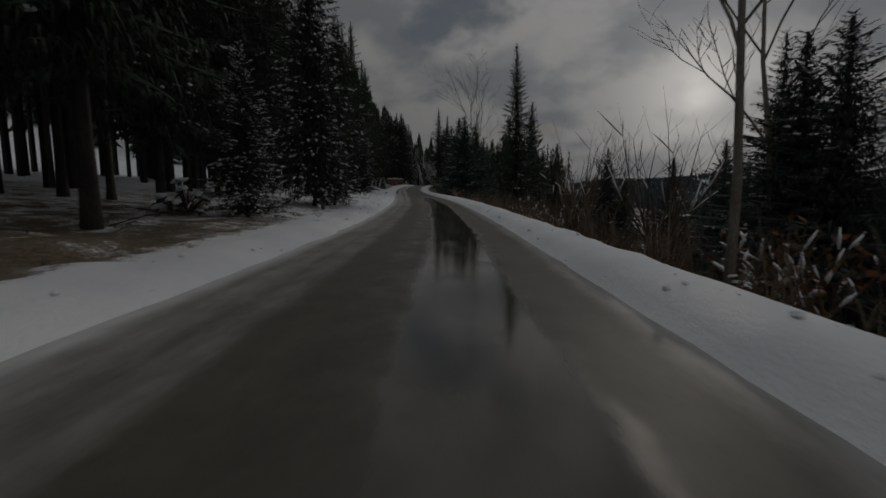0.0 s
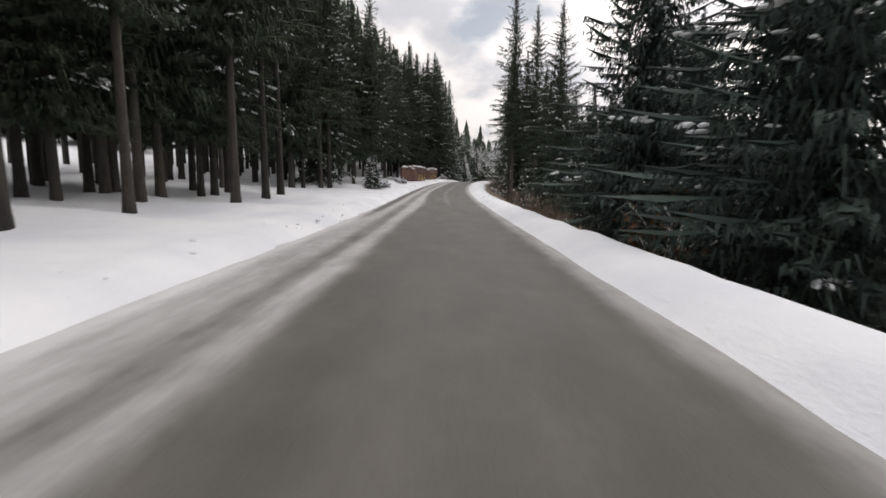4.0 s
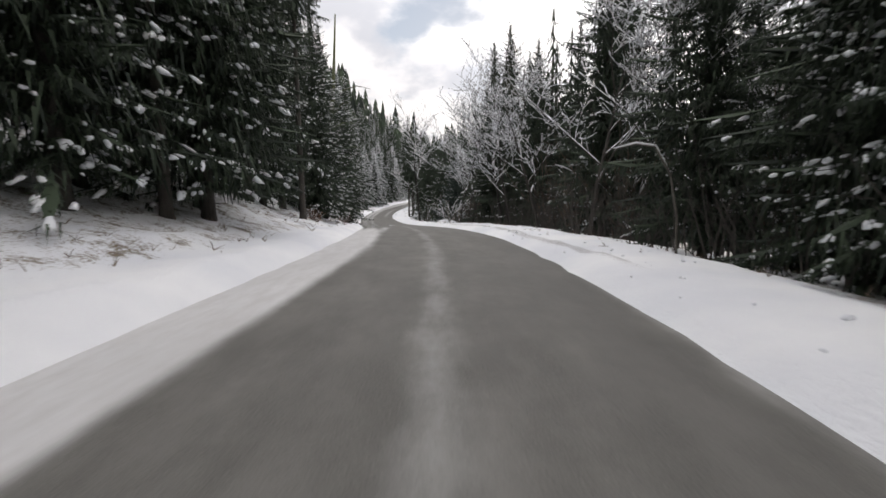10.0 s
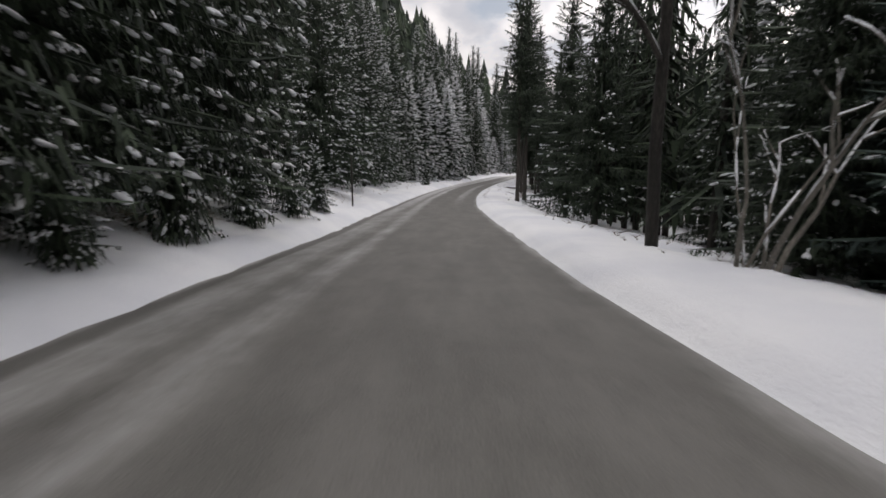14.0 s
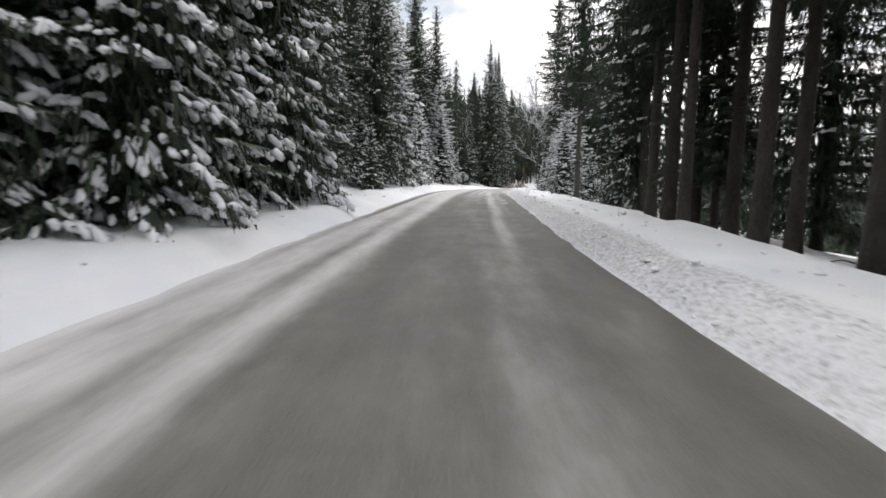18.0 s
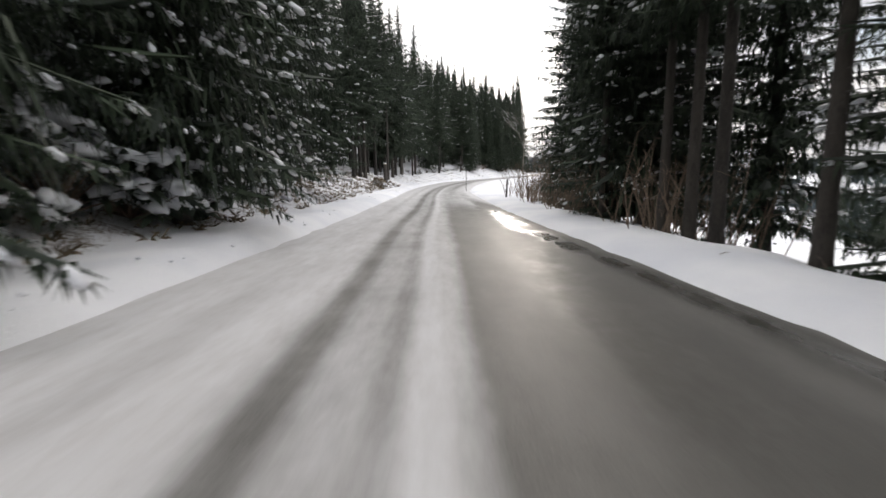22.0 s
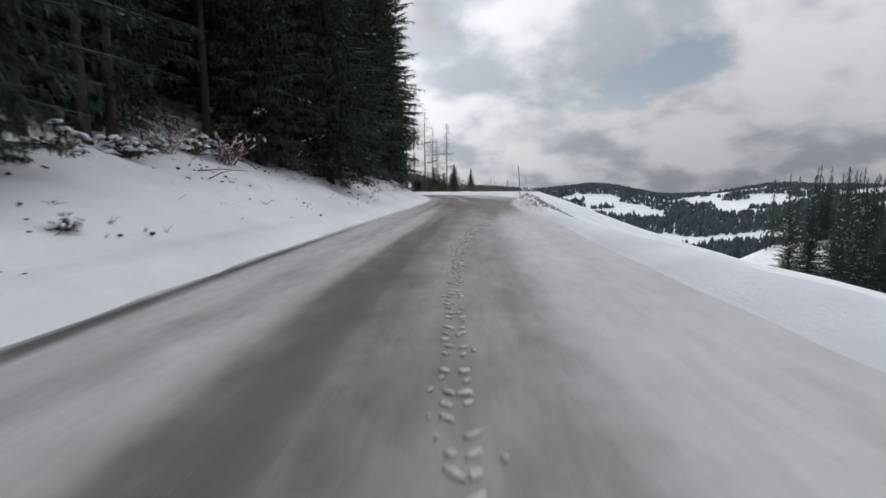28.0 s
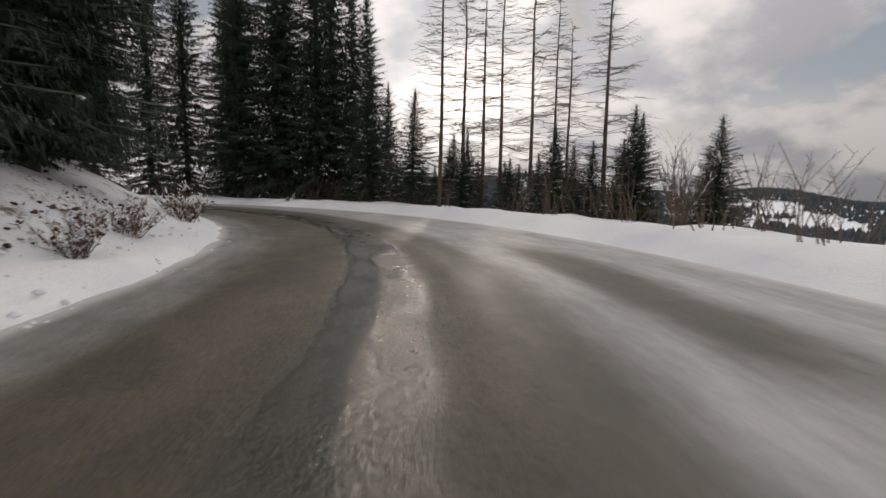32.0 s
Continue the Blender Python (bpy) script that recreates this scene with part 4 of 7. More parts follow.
def limb_tree(seed, h, spread, forks, snow, lean=0.0, bend=0.0, thick=0.012, depth=3, first=0.3):
    """A bare broadleaf tree: a trunk that forks into crooked limbs and twigs, with snow lying along them."""
    rng = random.Random(seed)
    trunk, wood, load = Shape(), Shape(), Shape()

    def grow(p, way, length, r, level):
        steps = 5 if level < 2 else 3
        pts, radii = [p], [r]
        for i in range(steps):
            way = (way + Vector((rng.uniform(-1, 1), rng.uniform(-1, 1), rng.uniform(-0.6, 0.9))) * (0.12 + 0.07 * level) + Vector((bend * 0.12, 0, 0))).normalized()
            pts.append(pts[-1] + way * (length / steps))
            radii.append(r * (1 - 0.75 * (i + 1) / steps) + 0.003)
        (wood if level else trunk).tube(pts, radii, (8, 5, 4, 3)[min(level, 3)], cap=False)
        if snow and level > 0 or snow > 0.8:
            for a, b, ra in zip(pts, pts[1:], radii):
                if rng.random() < snow and abs((b - a).normalized().z) < 0.93:
                    sr = max(ra * 0.85, 0.016)
                    lift = Vector((0, 0, ra * 0.6 + 0.008))
                    load.tube([a + lift, (a + b) / 2 + lift * 1.25, b + lift], [sr * 0.7, sr * 1.15, sr * 0.6], 4, cap=True)
        if level >= depth:
            return
        count = forks + rng.randint(-1, 1) + (2 if level == 0 else 0)
        for k in range(max(2, count)):
            q = first + (1 - first) * (k + rng.random()) / count if level == 0 else rng.uniform(0.25, 1.0)
            j = min(int(q * steps), steps - 1)
            at = pts[j].lerp(pts[j + 1], q * steps - j)
            g = rng.uniform(0, 6.28)
            out = Vector((math.cos(g), math.sin(g), rng.uniform(0.1, 0.9))).normalized()
            w_ = (way * (1 - spread) + out * spread).normalized()
            grow(at, w_, length * rng.uniform(0.34, 0.55), radii[j] * rng.uniform(0.4, 0.6), level + 1)

    grow(Vector((0, 0, -0.2)), Vector((lean, 0.0, 1.0)).normalized(), h * (1 if depth > 1 else 1), thick * h + 0.02, 0)
    return trunk, wood, load


def stems(seed, h, count, spread, snow, leaves=0.0):
    """A shrub of many thin stems from one foot."""
    rng = random.Random(seed)
    wood, load, leaf = Shape(), Shape(), Shape()
    for _ in range(count):
        g, o = rng.uniform(0, 6.28), rng.uniform(0.15, 1.0) * spread
        p = Vector((rng.uniform(-0.25, 0.25), rng.uniform(-0.25, 0.25), -0.1))
        way = Vector((math.cos(g) * o, math.sin(g) * o, 1)).normalized()
        ln = h * rng.uniform(0.55, 1.05)
        pts, radii = [p], [0.008 * h + 0.006]
        for i in range(4):
            way = (way + Vector((rng.uniform(-1, 1), rng.uniform(-1, 1), -0.25 * o)) * 0.16).normalized()
            pts.append(pts[-1] + way * ln / 4)
            radii.append(radii[0] * (1 - 0.2 * (i + 1)))
        wood.tube(pts, radii, 4, cap=False)
        for i in range(1, 5):
            for _ in range(3):
                w_ = (way + Vector((rng.uniform(-1, 1), rng.uniform(-1, 1), rng.uniform(-0.2, 0.7)))).normalized()
                ll = ln * rng.uniform(0.12, 0.3)
                mid = pts[i] + w_ * ll * 0.5 + Vector((0, 0, rng.uniform(-0.05, 0.05) * ll))
                wood.tube([pts[i], mid, pts[i] + w_ * ll], [radii[i] * 0.6, radii[i] * 0.45, 0.002], 3, cap=False)
                if rng.random() < snow:
                    load.tube([pts[i] + Vector((0, 0, 0.015)), mid + Vector((0, 0, 0.02)), pts[i] + w_ * ll * 0.9], [0.012, 0.02, 0.008], 4)
                for _ in range(int(leaves)):
                    c = pts[i] + w_ * ll * rng.uniform(0.3, 1)
                    a = Vector((rng.uniform(-1, 1), rng.uniform(-1, 1), rng.uniform(-1, 1))) * 0.06
                    b = Vector((rng.uniform(-1, 1), rng.uniform(-1, 1), rng.uniform(-1, 1))) * 0.04
                    leaf.face([c, c + a + b, c + a * 2, c + a - b])
            if rng.random() < snow:
                a, b = pts[i - 1], pts[i]
                load.tube([a + Vector((0, 0, 0.02)), (a + b) / 2 + Vector((0, 0, 0.03)), b + Vector((0, 0, 0.02))], [0.015, 0.028, 0.012], 4)
    return wood, load, leaf


def bush_meshes(seed, h, heavy):
    """A low evergreen bush under caps of snow."""
    rng = random.Random(seed)
    green, load, wood = Shape(), Shape(), Shape()
    for _ in range(int(26 * h + 10)):
        g, rr = rng.uniform(0, 6.28), h * 0.55 * math.sqrt(rng.random())
        zz = h * rng.uniform(0.1, 0.95) * (1 - 0.6 * rr / (0.6 * h))
        c = Vector((rr * math.cos(g), rr * math.sin(g), zz))
        wood.tube([(0, 0, 0), c * 0.6, c], [0.02, 0.014, 0.005], 3, cap=False)
        for _ in range(9):
            w_ = Vector((math.cos(g) + rng.uniform(-1, 1), math.sin(g) + rng.uniform(-1, 1), rng.uniform(-0.9, 0.35))).normalized()
            ln = 0.20 * h * rng.uniform(0.5, 1.2)
            wd = w_.cross(Vector((0, 0, 1))).normalized() * ln * 0.2
            green.face([c, c + w_ * ln * 0.4 + wd, c + w_ * ln, c + w_ * ln * 0.4 - wd])
        if rng.random() < heavy:
            for _ in range(2):
                sz = h * rng.uniform(0.04, 0.10)
                off = Vector((rng.uniform(-1, 1), rng.uniform(-1, 1), rng.uniform(-0.3, 0.3))) * h * 0.06
                load.lump(c + off + Vector((0, 0, sz * 0.4)), (sz * 1.4, sz, sz * 0.6), rng, (math.cos(g), math.sin(g), -0.4), rings=3, sides=6)
    return wood, green, load


def thing(name, label, category, group, parts, s, d, h, own, at=None, turn=None, lean=0.0, sink=0.0):
    """A thing at a place by the lane from ready meshes: (part name, mesh, label)."""
    rng = random.Random(int(round(s * 10)) * 7919 + int(round(d * 10)) * 104729)
    x, y, z = at or spot(s, d)
    k = h / own
    root = new(name)
    root.matrix_basis = pose(x, y, z - sink, lean, 0, rng.uniform(0, 360) if turn is None else turn) @ Matrix.Diagonal((k, k, k, 1))
    for pn, me, pl in parts:
        ob = part(pn, me, root, pl)
        if pn in ("snow_load", "stalk", "leaves", "needles"):
            ob["kind"] = "stuff"
    return tagged(root, label, category, group)


def heading(s):
    return math.degrees(math.atan2(np.interp(s, grid_s, ty), np.interp(s, grid_s, tx))) - 90


BARE, BARE_SNOW, SHRUB, SHRUB_SNOW, BEECH, SAPLING, LARCH, TUFT, BRUSH, LEANING, CLUMP = [], [], [], [], [], [], [], [], [], [], []
for n in range(3):
    tk, wd, sn = limb_tree(100 + n, 12.0, 0.55, 6, 0.12, 0.05, 0.2, 0.007)
    BARE.append([("trunk", tk.mesh("trunk", BARK_PALE, True), ""), ("crown", wd.mesh("crown", BARK_PALE, True), ""), ("snow_load", sn.mesh("snow_load", SNOW, True), "thin snow along the limbs")])
    tk, wd, sn = limb_tree(110 + n, 8.0, 0.62, 6, 0.85, 0.1, 0.5, 0.009)
    BARE_SNOW.append([("trunk", tk.mesh("trunk", BARK, True), ""), ("crown", wd.mesh("crown", BARK, True), ""), ("snow_load", sn.mesh("snow_load", SNOW, True), "snow lying along every limb")])
    wd, sn, lf = stems(120 + n, 4.0, 20, 0.6, 0.10)
    SHRUB.append([("stalk", wd.mesh("stalk", TWIG), ""), ("snow_load", sn.mesh("snow_load", SNOW, True), "")])
    wd, sn, lf = stems(130 + n, 3.0, 16, 0.7, 0.3, 4)
    BEECH.append([("stalk", wd.mesh("stalk", TWIG), ""), ("leaves", lf.mesh("leaves", DRY), "withered brown leaves"), ("snow_load", sn.mesh("snow_load", SNOW, True), "")])
    wd, sn, lf = stems(140 + n, 2.5, 7, 0.25, 0.12)
    SAPLING.append([("stalk", wd.mesh("stalk", TWIG), ""), ("snow_load", sn.mesh("snow_load", SNOW, True), "")])
    wd, gr, sn = bush_meshes(150 + n, 2.0, 0.95)
    SHRUB_SNOW.append([("stalk", wd.mesh("stalk", TWIG), ""), ("needles", gr.mesh("needles", NEEDLES), ""), ("snow_load", sn.mesh("snow_load", SNOW, True), "thick caps of snow")])
    wd, gr, sn = bush_meshes(160 + n, 0.8, 0.8)
    TUFT.append([("stalk", wd.mesh("stalk", TWIG), ""), ("needles", gr.mesh("needles", NEEDLES), ""), ("snow_load", sn.mesh("snow_load", SNOW, True), "")])
    wd, sn, lf = stems(170 + n, 1.2, 26, 1.2, 0.2, 1)
    BRUSH.append([("stalk", wd.mesh("stalk", TWIG), ""), ("leaves", lf.mesh("leaves", DRY), ""), ("snow_load", sn.mesh("snow_load", SNOW, True), "")])
    # stems that lean out over the bank under snow
    wood, load = Shape(), Shape()
    rg = random.Random(180 + n)
    for k in range(10):
        reach, up = rg.uniform(0.8, 2.4), rg.uniform(0.6, 2.8)
        g = rg.uniform(-0.5, 0.5) + (3.1 if k % 3 == 0 else 0)
        pts = [Vector((q * reach * math.cos(g), q * reach * math.sin(g), -0.1 + up * (1.5 * q - 0.6 * q * q))) for q in (0, 0.25, 0.5, 0.75, 1.0)]
        pts = [p + Vector((rg.uniform(-0.1, 0.1), rg.uniform(-0.1, 0.1), rg.uniform(-0.1, 0.1))) for p in pts]
        wood.tube(pts, [0.025, 0.022, 0.018, 0.014, 0.007], 5)
        load.tube([p + Vector((0, 0, 0.022)) for p in pts[1:]], [0.012, 0.024, 0.021, 0.010], 5)
    LEANING.append([("crown", wood.mesh("crown", BARK, True), ""), ("snow_load", load.mesh("snow_load", SNOW, True), "snow lying along each stem")])
    # clumps of crooked stems from one foot, lined with snow
    wood, load = Shape(), Shape()
    rg = random.Random(200 + n)
    for k in range(6):
        g, o = rg.uniform(0, 6.28), rg.uniform(0.1, 0.7)
        p, way = Vector((rg.uniform(-0.3, 0.3), rg.uniform(-0.3, 0.3), -0.15)), Vector((math.cos(g) * o, math.sin(g) * o, 1)).normalized()
        ln, r = 4.6 * rg.uniform(0.5, 1.05), rg.uniform(0.025, 0.055)
        runs = [(p, way, ln, r, 0)]
        while runs:
            p, way, ln, r, level = runs.pop()
            pts = [p]
            for i in range(6):
                way = (way + Vector((rg.uniform(-1, 1), rg.uniform(-1, 1), rg.uniform(-0.7, 0.6))) * 0.17 + Vector((math.cos(g), math.sin(g), 0)) * 0.04).normalized()
                pts.append(pts[-1] + way * ln / 6)
                if level < 2 and i > 0 and rg.random() < (0.55 - 0.3 * level):
                    w_ = (way + Vector((rg.uniform(-1, 1), rg.uniform(-1, 1), rg.uniform(-0.2, 0.6)))).normalized()
                    runs.append((pts[-1], w_, ln * rg.uniform(0.2, 0.42), r * (0.75 - 0.09 * i), level + 1))
            radii = [r * (1 - 0.15 * i) for i in range(7)]
            wood.tube(pts, radii, (6, 4, 3)[level], cap=False)
            for a, b, ra in zip(pts, pts[1:], radii):
                flat = 1 - abs((b - a).normalized().z)
                if rg.random() < 0.15 + 1.2 * flat:
                    lift = Vector((0, 0, ra * 0.55 + 0.006))
                    load.tube([a + lift, (a + b) / 2 + lift * 1.2, b + lift], [ra * 0.55 + 0.004, ra * 0.75 + 0.008, ra * 0.5 + 0.004], 4)
    CLUMP.append([("crown", wood.mesh("crown", BARK_PALE, True), ""), ("snow_load", load.mesh("snow_load", SNOW, True), "thin snow along the stems")])
    # larch: straight thin trunk, level twigs
    wood, rg = Shape(), random.Random(190 + n)
    wood.tube([(0, 0, -0.2), (0.03, 0.02, 3), (0, 0.06, 6), (0.05, 0, 8)], [0.075, 0.055, 0.03, 0.006], 6)
    for k in range(130):
        zz = rg.uniform(1.2, 7.8)
        ln = (8.3 - zz) * rg.uniform(0.12, 0.24) + 0.15
        g = rg.uniform(0, 6.28)
        p, e = Vector((0, 0, zz)), Vector((math.cos(g) * ln, math.sin(g) * ln, ln * rg.uniform(-0.1, 0.35)))
        wood.tube([p, p + e * 0.5 - Vector((0, 0, 0.06 * ln)), p + e], [0.012, 0.008, 0.003], 3, cap=False)
        for q in (0.3, 0.5, 0.7, 0.88):
            b = p + e * q
            f_ = Vector((-e.y, e.x, 0)) * rg.choice((-0.35, 0.35)) + e * 0.2 + Vector((0, 0, -0.1 * ln))
            wood.tube([b, b + f_], [0.007, 0.003], 3, cap=False)
    LARCH.append([("crown", wood.mesh("crown", TWIG, True), "")])


def pick(kinds, s, d):
    return kinds[(int(s * 10) * 31 + int(abs(d) * 10) * 17) % len(kinds)]


def bare(s, d, h):
    thing("bare_tree", "leafless tree with pale bark and crooked limbs", "tree", "bare trees by the road", pick(BARE, s, d), s, d, h, 12.0)


def bareone(s, d, h):
    thing("bare_tree", "leafless tree leaning over the snowbank", "tree", "bare trees by the road", pick(BARE, s, d), s, d, max(h, 7), 12.0)


def baresnow(s, d, h):
    thing("bare_tree", "crooked leafless tree with snow along its limbs", "tree", "snowy bare trees", pick(BARE_SNOW, s, d), s, d, max(h * 1.1, 2.4), 8.0)


def clump(s, d, h):
    thing("hazel_bush", "clump of crooked bare stems lined with snow", "shrub", "snowy shrubs", pick(CLUMP, s, d), s, d, h, 4.6)


def leansnow(s, d, h):
    thing("hazel_bush", "bent hazel stems loaded with snow", "shrub", "snowy shrubs", pick(LEANING, s, d), s, d, h, 2.6, turn=heading(s) + 20)


def leanmoss(s, d, h):
    sh, rg = Shape(), random.Random(7)
    sh.tube([(0, 0, -0.3), (0.12, 0, 1.5), (0.5, 0.05, 5), (1.0, 0.1, 10), (1.3, 0.1, 15)], [0.30, 0.22, 0.19, 0.14, 0.05], 8)
    for k in range(8):
        zz, g = rg.uniform(4, 12), rg.uniform(0, 6.28)
        sh.tube([(zz * 0.1, 0, zz), (zz * 0.1 + 2 * math.cos(g), 2 * math.sin(g), zz + 0.8), (zz * 0.1 + 3.2 * math.cos(g), 3.2 * math.sin(g), zz + 0.7)], [0.06, 0.04, 0.01], 5, cap=False)
    thing("leaning_tree", "leaning trunk with greenish moss on its bark", "tree", "", [("trunk", sh.mesh("trunk", MOSS, True), "")], s, d, h, 15.0, turn=heading(s))


def shrub(s, d, h):
    thing("shrub", "bare many-stemmed shrub on the bank", "shrub", "bare shrubs", pick(SHRUB, s, d), s, d, max(h, 1.0), 4.0)


def beech(s, d, h):
    thing("shrub", "shrub with withered red-brown leaves", "shrub", "bare shrubs", pick(BEECH, s, d), s, d, h, 3.0)


def shrubsnow(s, d, h):
    thing("snowy_bush", "evergreen bush under thick caps of snow", "bush", "snowy bushes", pick(SHRUB_SNOW, s, d), s, d, max(h, 0.8), 2.0)


def tuft(s, d, h):
    thing("low_bush", "low bush poking through the snow", "bush", "low bushes on the banks", pick(TUFT, s, d), s, d, min(max(h, 0.35), 1.4), 0.8)


def brush(s, d, h):
    thing("brushwood", "tangle of brown twigs and dry grass", "undergrowth", "brushwood", pick(BRUSH, s, d), s, d, min(max(h, 0.5), 2.4), 1.2)


def sapling(s, d, h):
    thing("sapling", "thin leafless saplings on the bank", "sapling", "saplings", pick(SAPLING, s, d), s, d, max(h * 1.2, 1.6), 2.5)


def larch(s, d, h):
    thing("larch", "bare slender larch with level twigs", "tree", "larches at the bend", pick(LARCH, s, d), s, d, h, 8.0)


MOSS = plain("mossy_bark", (0.045, 0.055, 0.022), (0.14, 0.15, 0.07), 3.0, 0.9, (1, 1, 0.4), 0.6, 0.03)

# ---- trees and bushes by the road ----
spruce("skirt", 10.8, -8.0, 24.0)
spruce("cold", 14.0, 11.7, 9.4)
spruce("cold", 15.5, 11.5, 9.3)
spruce("snowy", 15.7, -6.4, 5.6)
spruce("mixed", 24.5, -6.3, 16.0)
spruce("snowy", 27.5, -5.9, 5.1)
spruce("pole", 45.5, -7.7, 15.0)
spruce("giant", 48.6, 9.2, 18.0)
spruce("skirt", 51.3, -14.5, 24.0)
spruce("cold", 51.5, 14.4, 9.8)
spruce("tall", 51.6, -12.2, 22.0)
spruce("skirt", 51.6, -8.6, 13.0)
spruce("pole", 55.0, -11.9, 16.0)
spruce("skirt", 58.4, -9.4, 20.0)
spruce("snowy", 58.5, -7.0, 9.2)
spruce("pole", 60.1, -8.9, 18.0)
spruce("tall", 77.1, -14.9, 23.0)
spruce("pole", 80.5, -10.1, 20.0)
spruce("pole", 86.5, -10.5, 19.0)
spruce("pole", 90.6, -8.9, 21.0)
spruce("edge", 99.6, 8.0, 15.6)
spruce("pole", 100.3, -11.4, 20.0)
spruce("tall", 100.9, -20.0, 24.0)
spruce("tall", 104.1, -9.6, 22.0)
spruce("young", 105.8, 6.4, 2.8)
spruce("tall", 106.2, -38.4, 23.0)
spruce("snowy", 107.0, -11.3, 18.8)
spruce("tall", 110.6, 8.1, 19.0)
spruce("tall", 111.0, 6.1, 20.0)
spruce("young", 111.7, 7.8, 1.8)
spruce("pole", 114.5, 6.1, 14.0)
spruce("cold", 114.8, 34.7, 22.0)
spruce("tall", 115.9, -8.4, 20.0)
spruce("young", 120.2, 6.3, 4.1)
spruce("tall", 122.1, 8.4, 18.0)
spruce("edge", 123.7, 5.9, 16.0)
spruce("edge", 127.1, 5.8, 15.0)
spruce("edge", 134.1, 8.6, 14.0)
spruce("tall", 137.4, 7.2, 18.0)
spruce("edge", 140.8, 8.2, 16.0)
spruce("cold", 135.0, 31.3, 33.0)
spruce("pole", 137.3, -23.1, 20.0)
spruce("edge", 138.0, 9.6, 17.0)
spruce("tall", 139.8, -20.3, 24.0)
spruce("tall", 139.8, -28.0, 23.0)
spruce("pole", 140.8, -24.0, 21.0)
spruce("skirt", 143.5, -8.9, 20.0)
spruce("cold", 143.8, 25.7, 27.8)
spruce("tall", 145.7, -22.3, 22.0)
spruce("tall", 146.1, -17.7, 23.0)
spruce("pole", 148.2, -19.4, 21.0)
spruce("tall", 148.8, -13.9, 22.0)
spruce("skirt", 149.2, -6.6, 21.7)
spruce("skirt", 151.6, -7.0, 21.0)
spruce("skirt", 152.0, -8.6, 22.0)
spruce("pole", 153.9, -8.8, 20.0)
spruce("skirt", 153.9, -7.0, 22.0)
spruce("skirt", 156.0, -7.0, 21.0)
spruce("edge", 162.1, 7.9, 16.0)
spruce("pole", 166.1, -6.6, 17.0)
spruce("pole", 166.5, -8.8, 20.0)
spruce("edge", 166.9, 7.6, 13.5)
spruce("skirt", 169.0, -9.0, 20.0)
spruce("skirt", 169.4, -7.0, 21.0)
spruce("edge", 172.0, -8.0, 19.0)
spruce("edge", 176.0, 8.7, 17.0)
spruce("tall", 176.7, -7.8, 20.0)
spruce("pole", 177.7, -5.6, 17.0)
spruce("snowy", 178.0, -7.5, 16.0)
spruce("snowy", 183.5, -5.6, 12.0)
spruce("edge", 185.7, 8.6, 13.0)
spruce("snowy", 186.0, -7.0, 14.0)
spruce("edge", 186.1, 11.9, 15.0)
spruce("snowy", 187.6, -5.6, 13.0)
spruce("edge", 191.2, 8.3, 16.0)
spruce("mixed", 191.3, -7.0, 12.0)
spruce("mixed", 192.2, -8.9, 14.0)
spruce("edge", 192.5, 7.6, 15.0)
spruce("edge", 195.7, 11.6, 16.0)
spruce("mixed", 197.3, -7.0, 12.0)
spruce("mixed", 200.7, -7.1, 12.0)
spruce("edge", 200.9, 14.4, 18.0)
spruce("mixed", 205.2, -4.7, 15.0)
spruce("snowy", 203.1, -5.7, 0.9)
spruce("edge", 203.6, 11.0, 15.0)
spruce("mixed", 203.0, -7.6, 16.0)
spruce("mixed", 209.0, -5.7, 16.0)
spruce("edge", 208.6, 11.6, 15.0)
spruce("mixed", 212.0, -5.6, 17.0)
spruce("mixed", 215.0, -5.8, 17.0)
spruce("cold", 214.1, 8.8, 9.4)
spruce("mixed", 218.4, -6.2, 20.0)
spruce("edge", 217.0, 6.3, 9.2)
spruce("mixed", 222.3, -6.4, 17.0)
spruce("edge", 231.0, 6.0, 14.0)
spruce("snowy", 234.0, -7.0, 13.0)
for s, d, h in ((204.6, -5.3, 2.6), (207.4, -5.0, 2.0), (210.6, -5.1, 2.8), (213.8, -4.9, 2.2), (216.6, -5.0, 3.2), (219.8, -5.1, 2.4), (223.4, -5.2, 3.0), (226.6, -5.2, 2.6)):
    spruce("young", s, d, h)
spruce("edge", 238.0, 6.5, 15.0)
spruce("snowy", 240.0, -7.5, 15.0)
spruce("tall", 245.2, 5.0, 19.0)
spruce("tall", 248.0, 5.8, 18.0)
spruce("pole", 254.4, -10.1, 17.0)

spruce("tall", 256.6, -16.7, 20.0)
spruce("tall", 258.7, 6.1, 19.0)
spruce("tall", 261.0, -11.0, 19.0)
spruce("laden", 262.6, -10.2, 10.9)
spruce("young", 264.7, -5.2, 2.6)
spruce("tall", 265.3, 7.8, 19.0)
spruce("young", 265.3, -8.3, 3.4)
spruce("pole", 267.4, 6.5, 18.0)
spruce("mixed", 267.8, -9.1, 13.0)
spruce("tall", 268.4, 8.2, 18.0)
spruce("tall", 271.9, 7.4, 18.0)
spruce("tall", 274.6, 5.7, 19.0)
spruce("tall", 278.9, 6.0, 18.0)
spruce("mixed", 279.6, -9.4, 13.0)
spruce("laden", 280.6, -5.9, 14.0)
spruce("tall", 281.0, 5.6, 17.0)
spruce("laden", 281.1, -8.5, 15.5)
spruce("tall", 281.7, 6.7, 18.0)
spruce("tall", 282.2, -11.6, 18.0)
spruce("pole", 282.8, 5.0, 16.0)
spruce("laden", 283.6, -6.6, 15.5)
spruce("tall", 283.7, 6.5, 19.0)
spruce("mixed", 284.9, -8.3, 13.0)
spruce("tall", 285.4, 5.7, 18.0)
